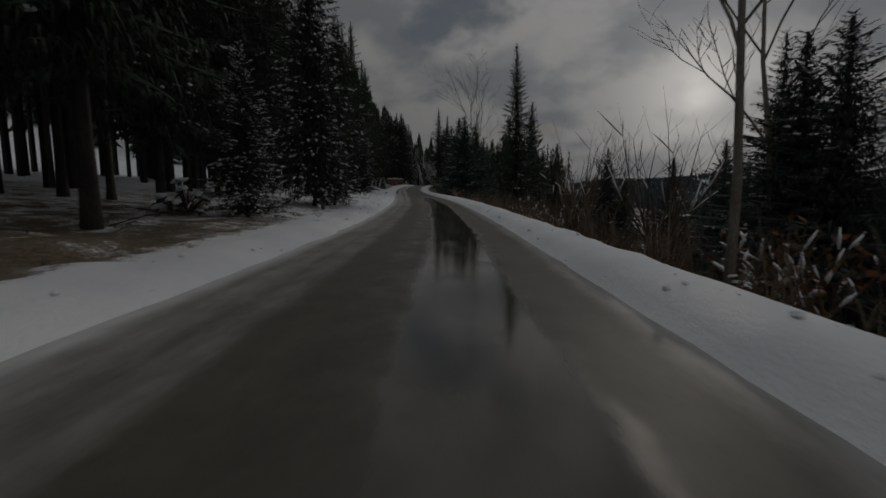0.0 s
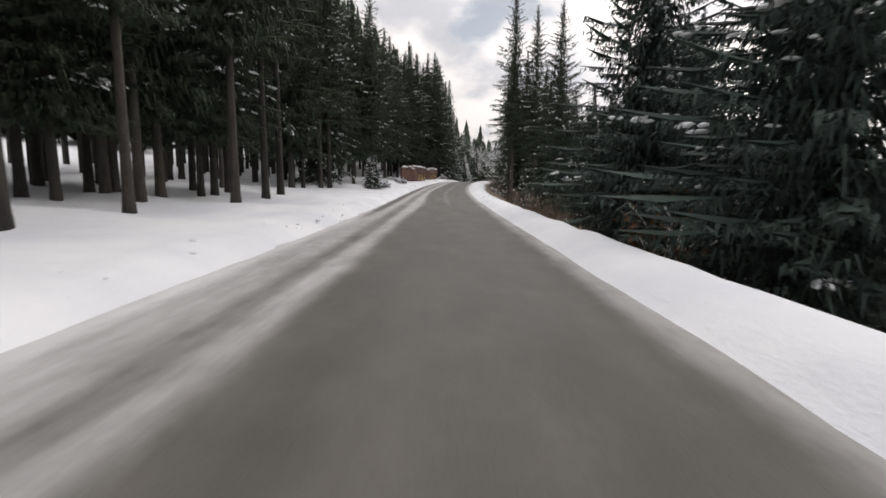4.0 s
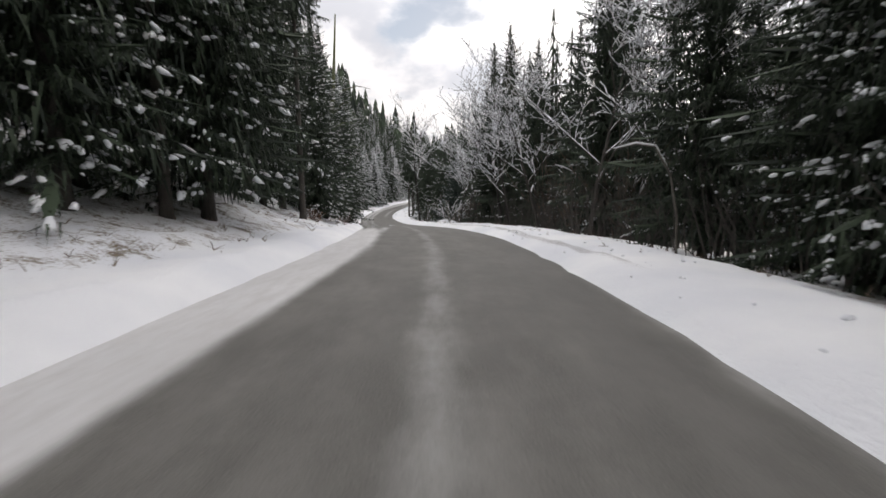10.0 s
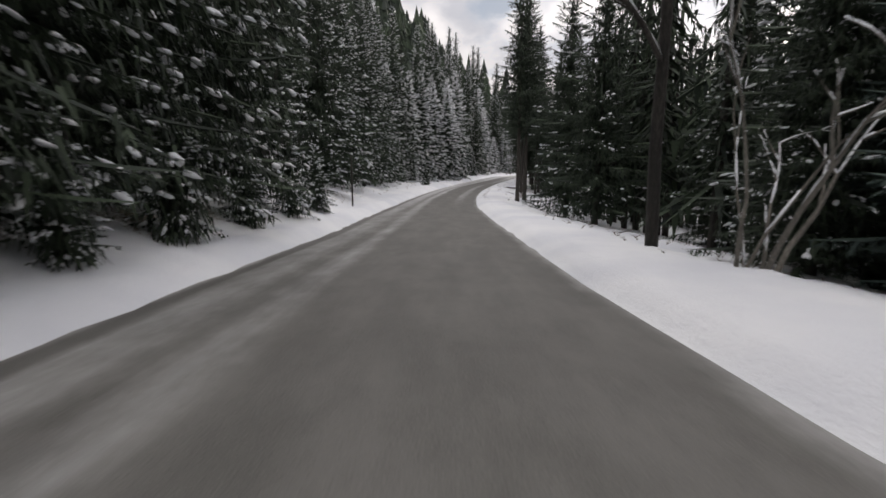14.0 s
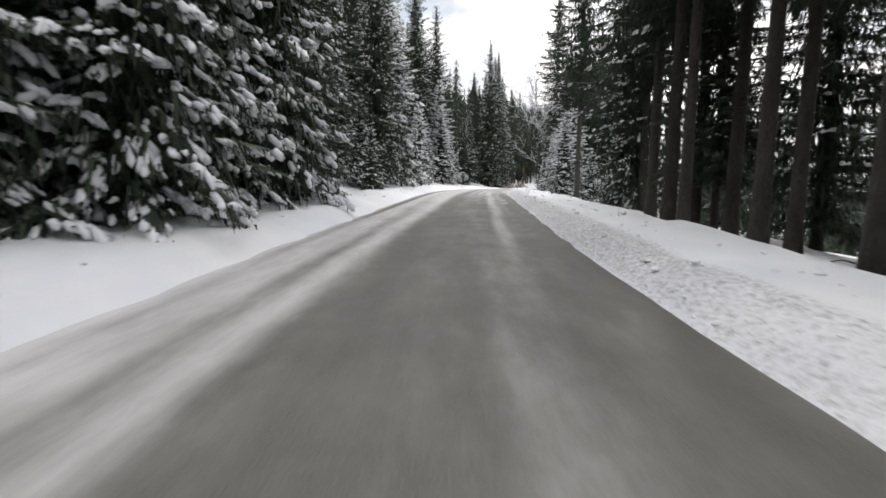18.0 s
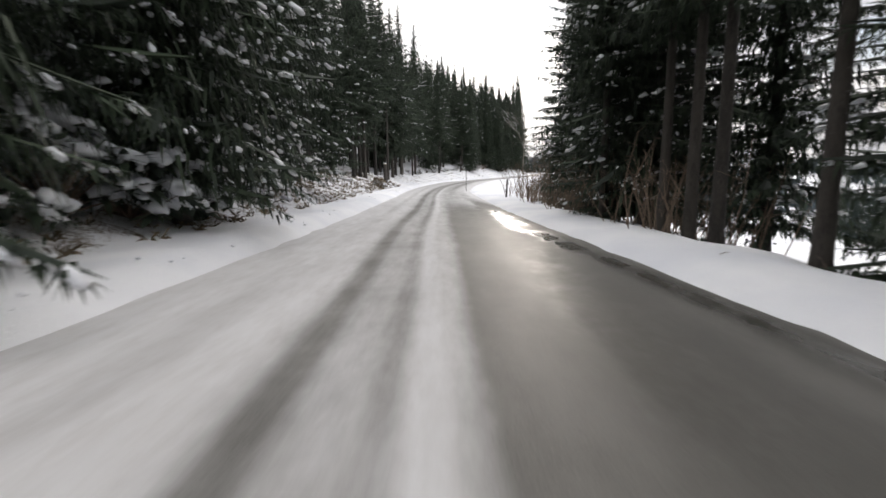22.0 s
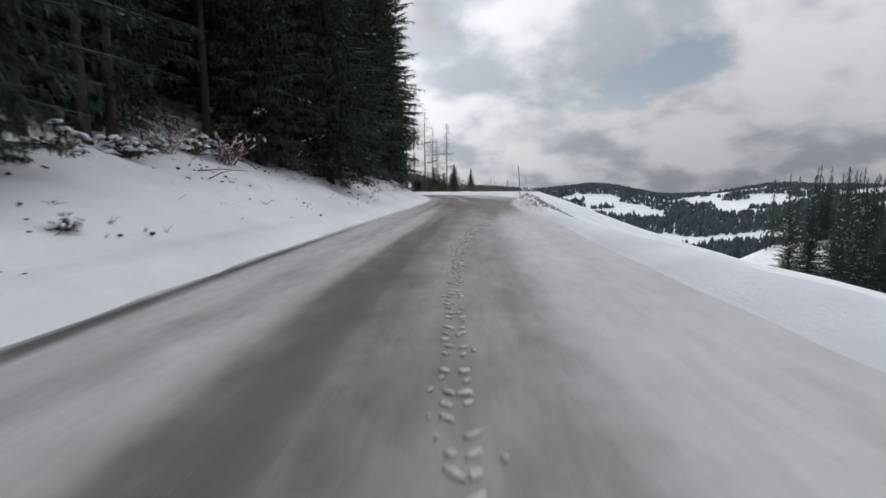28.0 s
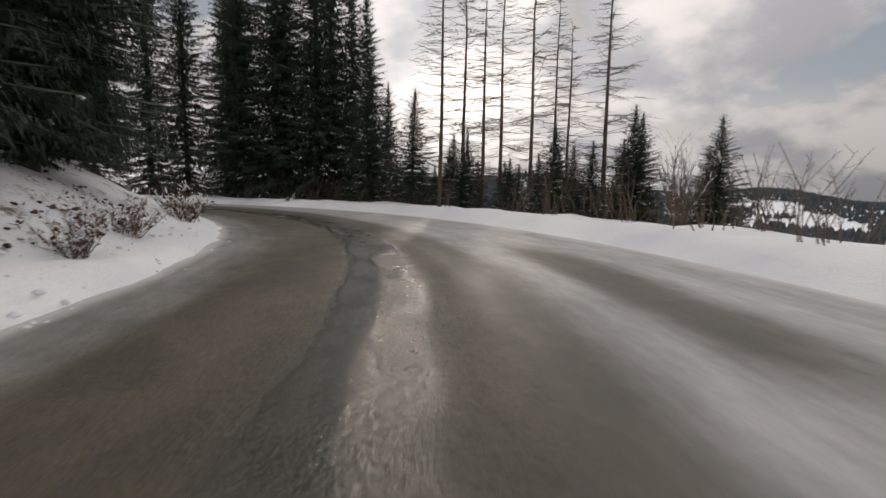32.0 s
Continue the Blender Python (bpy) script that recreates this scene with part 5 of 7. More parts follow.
spruce("laden", 286.5, -6.1, 17.1)
spruce("tall", 287.2, 7.2, 18.0)
spruce("mixed", 289.3, -6.9, 12.4)
spruce("mixed", 290.0, -9.1, 15.6)
spruce("tall", 291.7, 7.0, 17.0)
spruce("pole", 294.5, 6.9, 16.0)
spruce("young", 300.2, -6.1, 3.6)
spruce("laden", 301.7, 8.4, 4.5)
spruce("young", 305.0, 9.4, 3.3)
spruce("laden", 307.4, -10.4, 8.8)
spruce("tall", 307.5, -17.9, 18.0)
spruce("laden", 307.8, 7.9, 4.2)
spruce("laden", 308.1, 6.1, 6.5)
spruce("laden", 309.2, -7.7, 17.6)
spruce("laden", 311.1, -7.1, 13.9)
spruce("laden", 312.9, 6.3, 7.0)
for s, d, h in ((6.4, 5.2, 2.6), (8.6, 5.0, 3.2), (10.8, 5.2, 2.4), (13.0, 4.9, 3.0)):
    spruce("young", st(20) + s, d, h)
spruce("laden", st(20) + 9.8, 5.8, 6.0)
spruce("young", 314.3, 4.4, 0.6)
spruce("tall", 315.9, -18.8, 17.0)
spruce("young", 318.9, 6.5, 1.7)
spruce("mixed", 320.1, 7.8, 15.0)
spruce("laden", 320.5, -7.8, 8.2)
spruce("mixed", 322.4, 6.8, 15.0)
spruce("young", 323.4, -7.6, 2.1)
spruce("laden", 326.5, -7.1, 8.9)
spruce("tall", 326.9, 5.7, 23.2)
spruce("laden", 328.5, -7.9, 12.0)
spruce("tall", 331.2, -25.4, 17.0)
spruce("laden", 334.7, -11.8, 10.3)
spruce("young", 335.0, 6.9, 1.7)
spruce("snowy", 336.2, -6.9, 9.0)
spruce("young", 336.7, 6.9, 2.4)
spruce("tall", 338.5, 7.1, 18.0)
spruce("snowy", 339.5, -7.0, 10.0)
spruce("laden", 339.8, -11.1, 11.2)
spruce("skirt", 340.7, 6.7, 17.0)
spruce("pole", 342.1, 6.6, 16.0)
spruce("skirt", 344.3, 6.7, 17.0)
spruce("pole", 345.7, 6.5, 16.0)
spruce("edge", 346.9, -7.8, 17.0)
spruce("skirt", 347.7, 6.1, 17.0)
spruce("snowy", 348.6, -8.9, 7.4)
spruce("edge", 352.5, -7.2, 18.0)
spruce("tall", 353.4, 6.3, 17.0)
spruce("pole", 355.6, 5.8, 16.0)
spruce("tall", 356.7, 5.8, 17.0)
spruce("tall", 358.3, 5.9, 17.0)
spruce("snowy", 359.8, -10.2, 7.4)
spruce("tall", 361.5, 5.4, 14.4)
spruce("edge", 362.2, 7.2, 15.0)
spruce("young", 365.3, -7.0, 2.7)
spruce("mixed", 370.1, 6.1, 15.0)
spruce("mixed", 371.8, 6.5, 16.0)
spruce("tall", 373.1, -8.1, 22.0)
spruce("tall", 374.7, -12.7, 19.0)
spruce("tall", 375.6, -8.0, 22.0)
spruce("young", 377.2, 7.4, 1.1)
spruce("pole", 380.2, -11.9, 19.0)
spruce("tall", 383.0, -11.8, 19.0)
spruce("tall", 387.1, -12.6, 20.0)
spruce("edge", 388.5, -9.8, 18.0)
spruce("pole", 389.0, -15.7, 19.0)
spruce("tall", 390.4, -8.3, 22.0)
spruce("pole", 390.5, -16.2, 20.0)
spruce("tall", 390.9, -13.8, 21.0)
spruce("pole", 390.9, -12.8, 20.0)
spruce("pole", 392.6, -23.3, 20.0)
spruce("tall", 393.6, -7.9, 20.0)
spruce("pole", 397.0, -8.7, 15.0)
spruce("skirt", 397.7, -10.0, 21.0)
spruce("tall", 397.9, -11.7, 20.0)
spruce("tall", 400.0, -14.0, 20.0)
spruce("pole", 400.5, -6.9, 17.0)
spruce("pole", 400.7, -9.3, 19.0)
spruce("tall", 402.5, -10.5, 20.0)
spruce("pole", 403.1, -12.1, 18.0)
spruce("tall", 403.7, -17.4, 20.0)
spruce("skirt", 406.7, -7.7, 21.0)
spruce("tall", 408.0, -12.0, 19.0)
spruce("tall", 408.4, -9.8, 20.0)
spruce("tall", 411.4, -11.2, 21.0)
spruce("skirt", 414.5, -9.2, 20.0)
spruce("tall", 416.3, -10.6, 19.0)
spruce("tall", 427.5, -12.4, 20.0)
spruce("skirt", 431.4, -10.8, 21.0)
spruce("tall", 436.8, -10.2, 20.0)
spruce("tall", 437.3, -8.2, 21.0)
spruce("pole", 442.4, -9.7, 13.0)
spruce("tall", 443.9, -12.3, 18.0)
spruce("giant", 445.9, -12.0, 20.0)
spruce("tall", 449.5, -15.0, 18.0)
spruce("tall", 453.0, -9.1, 19.0)
spruce("tall", 453.5, -15.0, 18.0)
spruce("giant", 454.9, -8.1, 21.1)
spruce("tall", 457.2, -9.4, 19.0)
spruce("tall", 458.3, -9.9, 18.0)
spruce("pole", 459.8, -9.7, 18.0)
spruce("tall", 461.0, -9.9, 18.0)
spruce("tall", 465.7, -10.0, 19.0)
spruce("giant", 467.7, -8.9, 18.0)
spruce("giant", 471.2, -7.1, 18.0)
spruce("tall", 473.0, -14.5, 18.0)
spruce("giant", 473.3, -11.0, 17.0)
spruce("giant", 474.4, -8.9, 17.0)
spruce("young", 474.5, -7.7, 2.0)
spruce("giant", 478.0, -7.3, 16.0)
spruce("giant", 482.0, -8.4, 16.0)
spruce("giant", 484.0, -7.2, 18.0)
spruce("giant", 486.0, -7.4, 16.0)
spruce("giant", 488.7, -7.8, 16.0)
spruce("giant", 490.4, -7.6, 16.0)
spruce("giant", 497.0, -8.2, 17.0)
spruce("giant", 504.1, -7.9, 17.0)
spruce("giant", 508.7, -7.3, 27.0)
spruce("giant", 514.1, -7.5, 18.0)
spruce("giant", 519.1, -7.5, 18.0)
spruce("edge", 521.8, 12.0, 5.5)
spruce("edge", 526.2, 13.4, 4.4)
spruce("edge", 528.8, 9.4, 3.1)
spruce("edge", 529.3, 14.5, 4.3)
spruce("edge", 532.3, 15.1, 5.0)
spruce("edge", 532.6, 9.4, 7.5)
spruce("edge", 536.1, 9.4, 10.0)
bare(9.9, 6.0, 13.0)
bare(15.5, 10.7, 14.0)
bare(60.8, 23.8, 12.9)
bare(77.5, 10.2, 19.6)
bare(161.9, 7.6, 11.0)
bare(189.3, 10.8, 12.1)
bare(377.9, 7.1, 6.5)
bare(379.5, 5.9, 5.5)
bare(379.0, 9.5, 5.7)
bareone(324.1, 4.7, 11.7)
baresnow(322.8, 5.2, 8.0)
clump(134.6, 5.0, 3.6)
clump(136.8, 4.6, 4.6)
clump(139.4, 4.4, 4.4)
clump(142.6, 4.4, 4.0)
clump(st(13) + 10.6, 6.2, 3.4)
clump(st(13) + 13.4, 6.6, 3.6)
clump(st(13) + 20.5, 5.0, 4.6)
baresnow(167.8, 9.5, 5.0)
baresnow(170.0, 9.4, 7.1)
baresnow(195.9, 9.8, 10.6)
baresnow(206.3, 8.3, 12.0)
baresnow(217.6, 4.4, 10.6)
brush(11.0, 8.4, 2.7)
brush(33.4, 8.6, 2.6)
brush(38.2, 7.5, 2.0)
brush(40.2, 5.5, 0.7)
brush(50.3, 5.7, 1.1)
brush(56.5, 6.1, 0.8)
brush(61.9, 4.6, 1.5)
brush(62.3, 6.5, 1.1)
brush(79.0, 6.8, 2.4)
brush(108.8, 7.8, 1.8)
brush(179.5, -5.3, 0.8)
brush(195.1, -4.7, 0.8)
brush(251.8, 5.8, 0.6)
brush(462.5, -9.4, 0.9)
brush(464.6, -8.7, 1.2)
brush(469.8, -8.4, 1.0)
brush(471.7, -6.6, 0.4)
brush(473.6, -6.8, 0.5)
brush(475.7, -6.4, 0.6)
brush(486.7, -5.6, 0.5)
brush(489.3, -5.7, 0.5)
brush(500.9, -6.2, 0.6)
brush(502.2, -5.9, 0.6)
brush(504.1, -5.5, 0.5)
brush(513.7, -4.9, 0.8)
brush(516.4, -5.0, 0.8)
brush(522.4, -4.8, 1.1)
larch(522.8, 11.8, 12.1)
larch(525.0, 12.3, 10.1)
larch(526.3, 13.0, 12.4)
larch(527.7, 13.2, 16.0)
larch(528.7, 7.7, 13.8)
larch(529.5, 13.1, 15.4)
larch(531.3, 14.1, 16.2)
larch(532.5, 13.7, 17.1)
for s, d, h in ((183.6, 6.3, 6), (187.4, 6.8, 8), (191.6, 6.2, 6.5), (196.4, 6.6, 8), (200.2, 6.2, 6), (172.6, 6.6, 7), (178.4, 6.4, 6)):
    baresnow(s, d, h)
leanmoss(197.5, -6.5, 17.0)
leansnow(202.9, 9.6, 3.4)
leansnow(st(13) + 11.6, 6.2, 3.2)
leansnow(st(13) + 12.6, 7.0, 3.4)
leansnow(211.1, 7.6, 3.0)
sapling(372.8, 6.5, 1.4)
sapling(372.9, 7.9, 2.3)
sapling(373.8, 6.5, 2.4)
sapling(376.0, 7.0, 2.0)
sapling(379.0, 6.8, 1.9)
shrub(25.5, 7.4, 5.5)
shrub(27.9, 13.3, 9.2)
shrub(158.0, 8.0, 4.4)
shrub(166.1, 9.9, 5.3)
shrub(175.6, 9.6, 5.9)
shrub(180.0, 8.9, 4.2)
shrub(185.1, 9.5, 5.5)
shrub(203.0, 8.6, 5.1)
shrub(518.4, 9.9, 3.1)
spruce("young", 105.2, -6.5, 2.6)
shrubsnow(108.2, -6.0, 1.3)
spruce("young", 107.0, -6.3, 2.9)
shrubsnow(120.2, -5.7, 0.7)
shrubsnow(315.0, -6.2, 1.8)
shrubsnow(335.2, -7.2, 2.3)
shrubsnow(353.7, -6.6, 2.6)
shrubsnow(354.9, -6.1, 2.2)
shrubsnow(356.8, -5.9, 1.9)
tuft(9.4, 5.8, 0.5)
tuft(15.5, -8.3, 1.4)
tuft(57.4, 4.9, 0.6)
tuft(63.8, -4.5, 0.4)
tuft(110.8, 11.2, 2.7)
tuft(120.4, -9.1, 1.0)
tuft(121.3, -6.3, 1.2)
tuft(125.0, -8.8, 0.6)
tuft(138.5, 5.0, 0.2)
tuft(142.2, 4.0, 0.2)
tuft(147.4, -5.2, 1.2)
tuft(155.8, -5.7, 1.0)
tuft(186.4, 9.0, 1.0)
tuft(187.2, -4.8, 0.3)
tuft(204.9, 8.0, 0.7)
tuft(207.1, 8.2, 0.4)
tuft(208.6, 8.0, 0.5)
tuft(210.6, 6.4, 0.2)
tuft(361.6, -5.9, 1.4)
tuft(441.2, -8.5, 0.5)
tuft(451.4, -12.7, 0.6)
tuft(454.8, -5.7, 0.2)
tuft(473.1, -6.7, 1.0)

# saplings and trees where the road runs between the seen stretches
rng = random.Random(21)
for t0, t1 in ((3.7, 5.5), (13.7, 15.4), (24.7, 26.4)):
    for s in np.arange(st(t0), st(t1), 4.6):
        spruce(("tall", "mixed")[10 < t0 < 20], s + rng.uniform(-1, 1), -8.0 - rng.uniform(0, 3), rng.uniform(17, 23))
        if t0 < 24 and s > st(4.5) and not st(13.5) < s < st(14.4):
            spruce(("cold", "snowy")[t0 > 10], s + rng.uniform(-1, 1), 7.0 + rng.uniform(0, 4), rng.uniform(9, 15))

# single trees that stand out against the sky or close the wood
for kind, s, d, h in (("edge", 147.6, 8.2, 18), ("edge", 150.4, 9.6, 18), ("tall", 151.8, 6.9, 19), ("edge", 154.6, 8.4, 17), ("tall", 156.2, 6.6, 18), ("edge", 158.8, 9.2, 17), ("mixed", 160.6, 6.9, 15),
                      ("edge", 164.2, 9.8, 16), ("mixed", 167.6, -6.2, 21), ("mixed", 164.0, -7.6, 21),
                      ("mixed", 262.5, -11.0, 21), ("mixed", 268.4, -10.2, 21), ("mixed", 275.0, -8.8, 21), ("mixed", 281.5, -7.9, 21), ("mixed", 287.0, -7.2, 20), ("mixed", 292.2, -7.4, 19), ("tall", 288.2, 6.2, 19),
                      ("mixed", 292.8, 6.0, 18), ("laden", 266.4, -10.6, 14), ("laden", 270.6, -8.8, 14), ("laden", 275.0, -8.4, 15), ("laden", 278.2, -7.4, 14), ("mixed", 303.5, -6.6, 17), ("tall", 300.6, 6.0, 18), ("tall", 259.6, -13.6, 20), ("tall", 252.6, -13.0, 20), ("laden", 299.6, 9.2, 4.6), ("laden", 304.0, 10.6, 5.0), ("laden", 302.4, -7.4, 6.0), ("laden", 313.6, -8.0, 7.0), ("laden", 317.0, -9.2, 8.0), ("laden", 323.5, -9.0, 8.0),
                      ("laden", 330.0, -7.6, 6.5), ("mixed", 356.5, -6.4, 22), ("mixed", 362.4, -7.2, 22), ("mixed", 368.5, -7.6, 22), ("mixed", 361.5, 5.2, 20),
                      ("skirt", 395.0, -9.2, 23), ("tall", 401.5, -8.6, 24), ("skirt", 408.0, -9.0, 23), ("tall", 415.5, -8.6, 24), ("skirt", 424.0, -8.6, 24),
                      ("mixed", 300.0, -11.5, 22), ("mixed", 306.5, -12.6, 22), ("mixed", 314.0, -11.8, 22), ("tall", 321.0, -11.2, 23), ("mixed", 328.0, -10.6, 22), ("mixed", 334.0, -10.0, 22), ("laden", 316.0, 7.4, 9), ("snowy", 319.4, 7.2, 15),
                      ("edge", 266.0, 11.2, 18), ("edge", 270.4, 10.4, 17), ("edge", 275.2, 10.0, 17), ("edge", 280.0, 10.6, 17), ("edge", 286.2, 10.2, 17), ("tall", 283.6, 5.0, 20), ("mixed", 349.6, -6.0, 23), ("mixed", 356.0, -5.7, 23),
                      ("edge", 358.4, 8.8, 17), ("edge", 362.6, 7.8, 17), ("edge", 366.2, 8.6, 16), ("edge", 369.8, 8.0, 16), ("mixed", 373.2, 8.8, 15), ("edge", 343.4, 9.2, 17), ("edge", 348.8, 8.2, 17), ("edge", 352.2, 8.8, 17),
                      ("giant", 551.5, 14.0, 25), ("giant", 553.0, 10.5, 26), ("giant", 556.5, 11.5, 27), ("giant", 560.0, 10.0, 26), ("giant", 564.0, 12.0, 26), ("giant", 569.0, 10.0, 26), ("giant", 549.0, 11.2, 27), ("giant", 545.4, 11.8, 28), ("giant", 542.4, 13.2, 27), ("giant", 540.6, 15.0, 21), ("giant", 487.5, -8.0, 27), ("giant", 493.0, -7.6, 29), ("giant", 499.0, -7.8, 28), ("giant", 505.4, -8.0, 26), ("giant", 511.0, -8.2, 24), ("giant", 547.0, 8.8, 26), ("giant", 544.2, 9.4, 27), ("giant", 541.4, 10.2, 26), ("edge", 540.2, 12.6, 20), ("edge", 539.4, 15.6, 12)):
    spruce(kind, s, d, h)
for s, d, h in ((244.0, -8.6, 17), (248.6, -7.9, 16), (253.0, -8.4, 18), (258.0, -8.8, 17)):
    spruce("mixed", s, d, h)
for s, d, h in ((269.6, 6.6, 17), (286.0, 6.0, 10)):
    spruce("skirt", s, d, h)

for s, d, h in ((297.0, -13.5, 27), (302.5, -16.5, 29), (308.0, -12.5, 28), (313.5, -16.0, 30), (319.5, -12.8, 28), (326.0, -14.5, 29), (333.0, -12.2, 27)):
    spruce("snowy", s, d, h)

# dark young spruces along the outside of the bend, under the larches
rng = random.Random(61)
for s in np.arange(519, 541, 1.15):
    spruce("edge", float(s), rng.uniform(10.4, 14.5), rng.uniform(3.6, 5.6))

# ---- the wood behind ----
deep_wood("deep_wood", 1, -25, st(9), -38, -15, 240, 19, 25, 0.30, "deep dark spruce wood beside the road")
deep_wood("deep_wood", 2, st(9), st(21), -38, -12, 280, 16, 23, 0.20, "deep spruce wood on the rising slope")
deep_wood("deep_wood", 3, st(21), END + 60, -40, -14, 250, 18, 23, 0.28, "open spruce wood with bare trunks above snow")
deep_wood("deep_wood", 4, st(6.6), st(12), 22, 38, 130, 15, 21, 0.16, "spruce wood falling to the valley side")
deep_wood("deep_wood", 5, st(12), st(18.2), 10, 34, 240, 13, 19, 0.16, "thin spruce wood on the valley side")
deep_wood("deep_wood", 10, st(18.2), st(20), 17, 36, 50, 6, 9, 0.05, "low snowy spruce wood below the road")
deep_wood("deep_wood", 11, st(20.7), st(22.4), 10, 36, 55, 13, 19, 0.16, "thin spruce wood on the valley side")


def grove(seed, s0, s1, d0, d1, count, h0, h1, kinds, group):
    """Single spruces strewn over a stretch of the wood."""
    rg = random.Random(seed)
    for _ in range(count):
        spruce(rg.choice(kinds), rg.uniform(s0, s1), rg.uniform(d0, d1), rg.uniform(h0, h1), group=group)


grove(12, st(25.6), END, -20, -9.6, 60, 17, 24, ("giant", "skirt"), "dark wood above the road")
grove(13, st(4.6), st(11.4), -16, -9.4, 58, 16, 22, ("skirt", "tall", "skirt"), "dark wood above the road")
grove(14, -14, st(3.6), -16, -9.6, 22, 16, 22, ("skirt", "tall"), "dark wood above the road")
grove(15, -14, st(6.6), 14, 36, 52, 7, 13, ("edge", "cold", "edge"), "spruces below the road")
grove(16, st(7.7), st(12), 10.5, 22, 42, 15, 20, ("edge", "skirt", "edge"), "spruce wood on the valley side")
grove(7, st(20.4), st(22.4), 8.0, 14, 18, 15, 19, ("edge", "skirt"), "row of spruces on the valley side")
grove(17, END + 4, END + 30, -13, -8.4, 26, 20, 26, ("giant",), "dark wood inside the bend")
grove(8, END - 2, END + 48, -18, -8.2, 56, 17, 24, ("giant", "giant", "edge"), "dark wood inside the bend")


def far_trees(name, seed, count, pick_place, h0, h1, label, tiers=1, mat=None):
    """Woods on the hills, a few faces to a tree."""
    rg = random.Random(seed)
    sh = Shape()
    xs, ys = [], []
    while len(xs) < count:
        p = pick_place(rg)
        if p:
            xs.append(p[0]), ys.append(p[1])
    zs = height(np.array(xs), np.array(ys))
    for x, y, z in zip(xs, ys, zs):
        h = rg.uniform(h0, h1)
        r = h * rg.uniform(0.26, 0.42)
        g = rg.uniform(0, 6)
        spikes = 5 if tiers == 1 else 9
        for i in range(tiers):
            lo, hi = i / tiers, min(1.0, (i + 1.7) / tiers)
            n = len(sh.v)
            sh.v.append((x, y, z + h * hi))
            wide = r * (1 - 0.85 * lo) if tiers == 1 else 0.62 * r * (1 - 0.9 * lo)
            for k in range(spikes):
                q = wide * (rg.uniform(0.7, 1.2) if tiers == 1 else (1.15, 0.5)[k % 2] * rg.uniform(0.7, 1.2))
                e = g + i + 6.283 / spikes * k
                sh.v.append((x + q * math.cos(e), y + q * math.sin(e), z + h * (0.08 + 0.92 * lo) - (0.06 * h if tiers > 1 and k % 2 == 0 else 0)))
            for k in range(spikes):
                sh.f.append((n, n + 1 + k, n + 1 + (k + 1) % spikes))
                sh.m.append(0)
    tagged(new(name, sh.mesh(name, mat or HAZED_WOOD)), label, "forest", kind="stuff")


def hill_place(rg):
    x, y = rg.uniform(-420, 60), rg.uniform(120, 640)
    s, d, gap = nearest(x, y)
    return (x, y) if gap[0] > 42 and d[0] < 0 else None


def patch_place(rg):
    a, r = rg.uniform(0.25, 1.7), rg.uniform(330, 3300)
    x, y = 60 + r * math.sin(a), 470 + r * math.cos(a)
    v = noise.noise((x / 300, y / 240, 2.0)) + 0.5 * noise.noise((x / 110, y / 90, 5.0))
    return (x, y) if v > -0.13 else None


def lower_place(rg):
    x, y = rg.uniform(-20, 460), rg.uniform(0, 400)
    s, d, gap = nearest(x, y)
    rim = math.hypot((x - 190) / 230, (y - 185) / 200) + 0.22 * noise.noise((x / 55, y / 55, 3.0)) + 0.1 * noise.noise((x / 18, y / 18, 5.0))
    return (x, y) if gap[0] > 60 and d[0] > 0 and rim < 1 else None


def ridge_place(rg):
    x, y = rg.uniform(100, 1300), rg.uniform(1400, 2300)
    return (x, y) if noise.noise((x / 160, y / 160, 9.0)) > -0.2 else None


def spur_wood():
    """A spur of dark wood across the slope below the bend."""
    rg = random.Random(44)
    sh = Shape()
    for k in range(300):
        f = rg.random()
        x, y = (274 + rg.gauss(0, 14), 486 + rg.gauss(0, 13)) if k < 60 else (266 - 80 * f + rg.gauss(0, 9), 470 - 30 * f + rg.gauss(0, 9))
        wood_tree(sh, rg, x, y, float(height(x, y)[0]), rg.uniform(19, 29), 0.04, 10)
    tagged(new("spur_wood", sh.mesh("spur_wood", [BARK, NEEDLES])), "dark spruce wood on a spur below the road", "forest", kind="stuff")


spur_wood()
rng = random.Random(87)
for k in range(18):
    x, y = 184 + rng.uniform(-12, 22), 463 + rng.uniform(-14, 14)
    z = float(height(x, y)[0])
    spruce("edge" if k % 3 else "cold", 470.0 + k, 60.0, max(9.0, rng.uniform(-9, 0.5) - z), group="spruces on the meadow edge", at=(x, y, z))
far_trees("hill_wood", 31, 2600, hill_place, 15, 24, "dark spruce forest on the hill", 6, NEEDLES)
# these three take the tree colour with aerial haze painted in
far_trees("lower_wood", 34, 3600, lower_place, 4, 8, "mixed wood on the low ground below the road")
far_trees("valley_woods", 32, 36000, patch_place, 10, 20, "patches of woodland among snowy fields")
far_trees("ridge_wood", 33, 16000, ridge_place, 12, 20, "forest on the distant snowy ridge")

# ---- log stacks ----


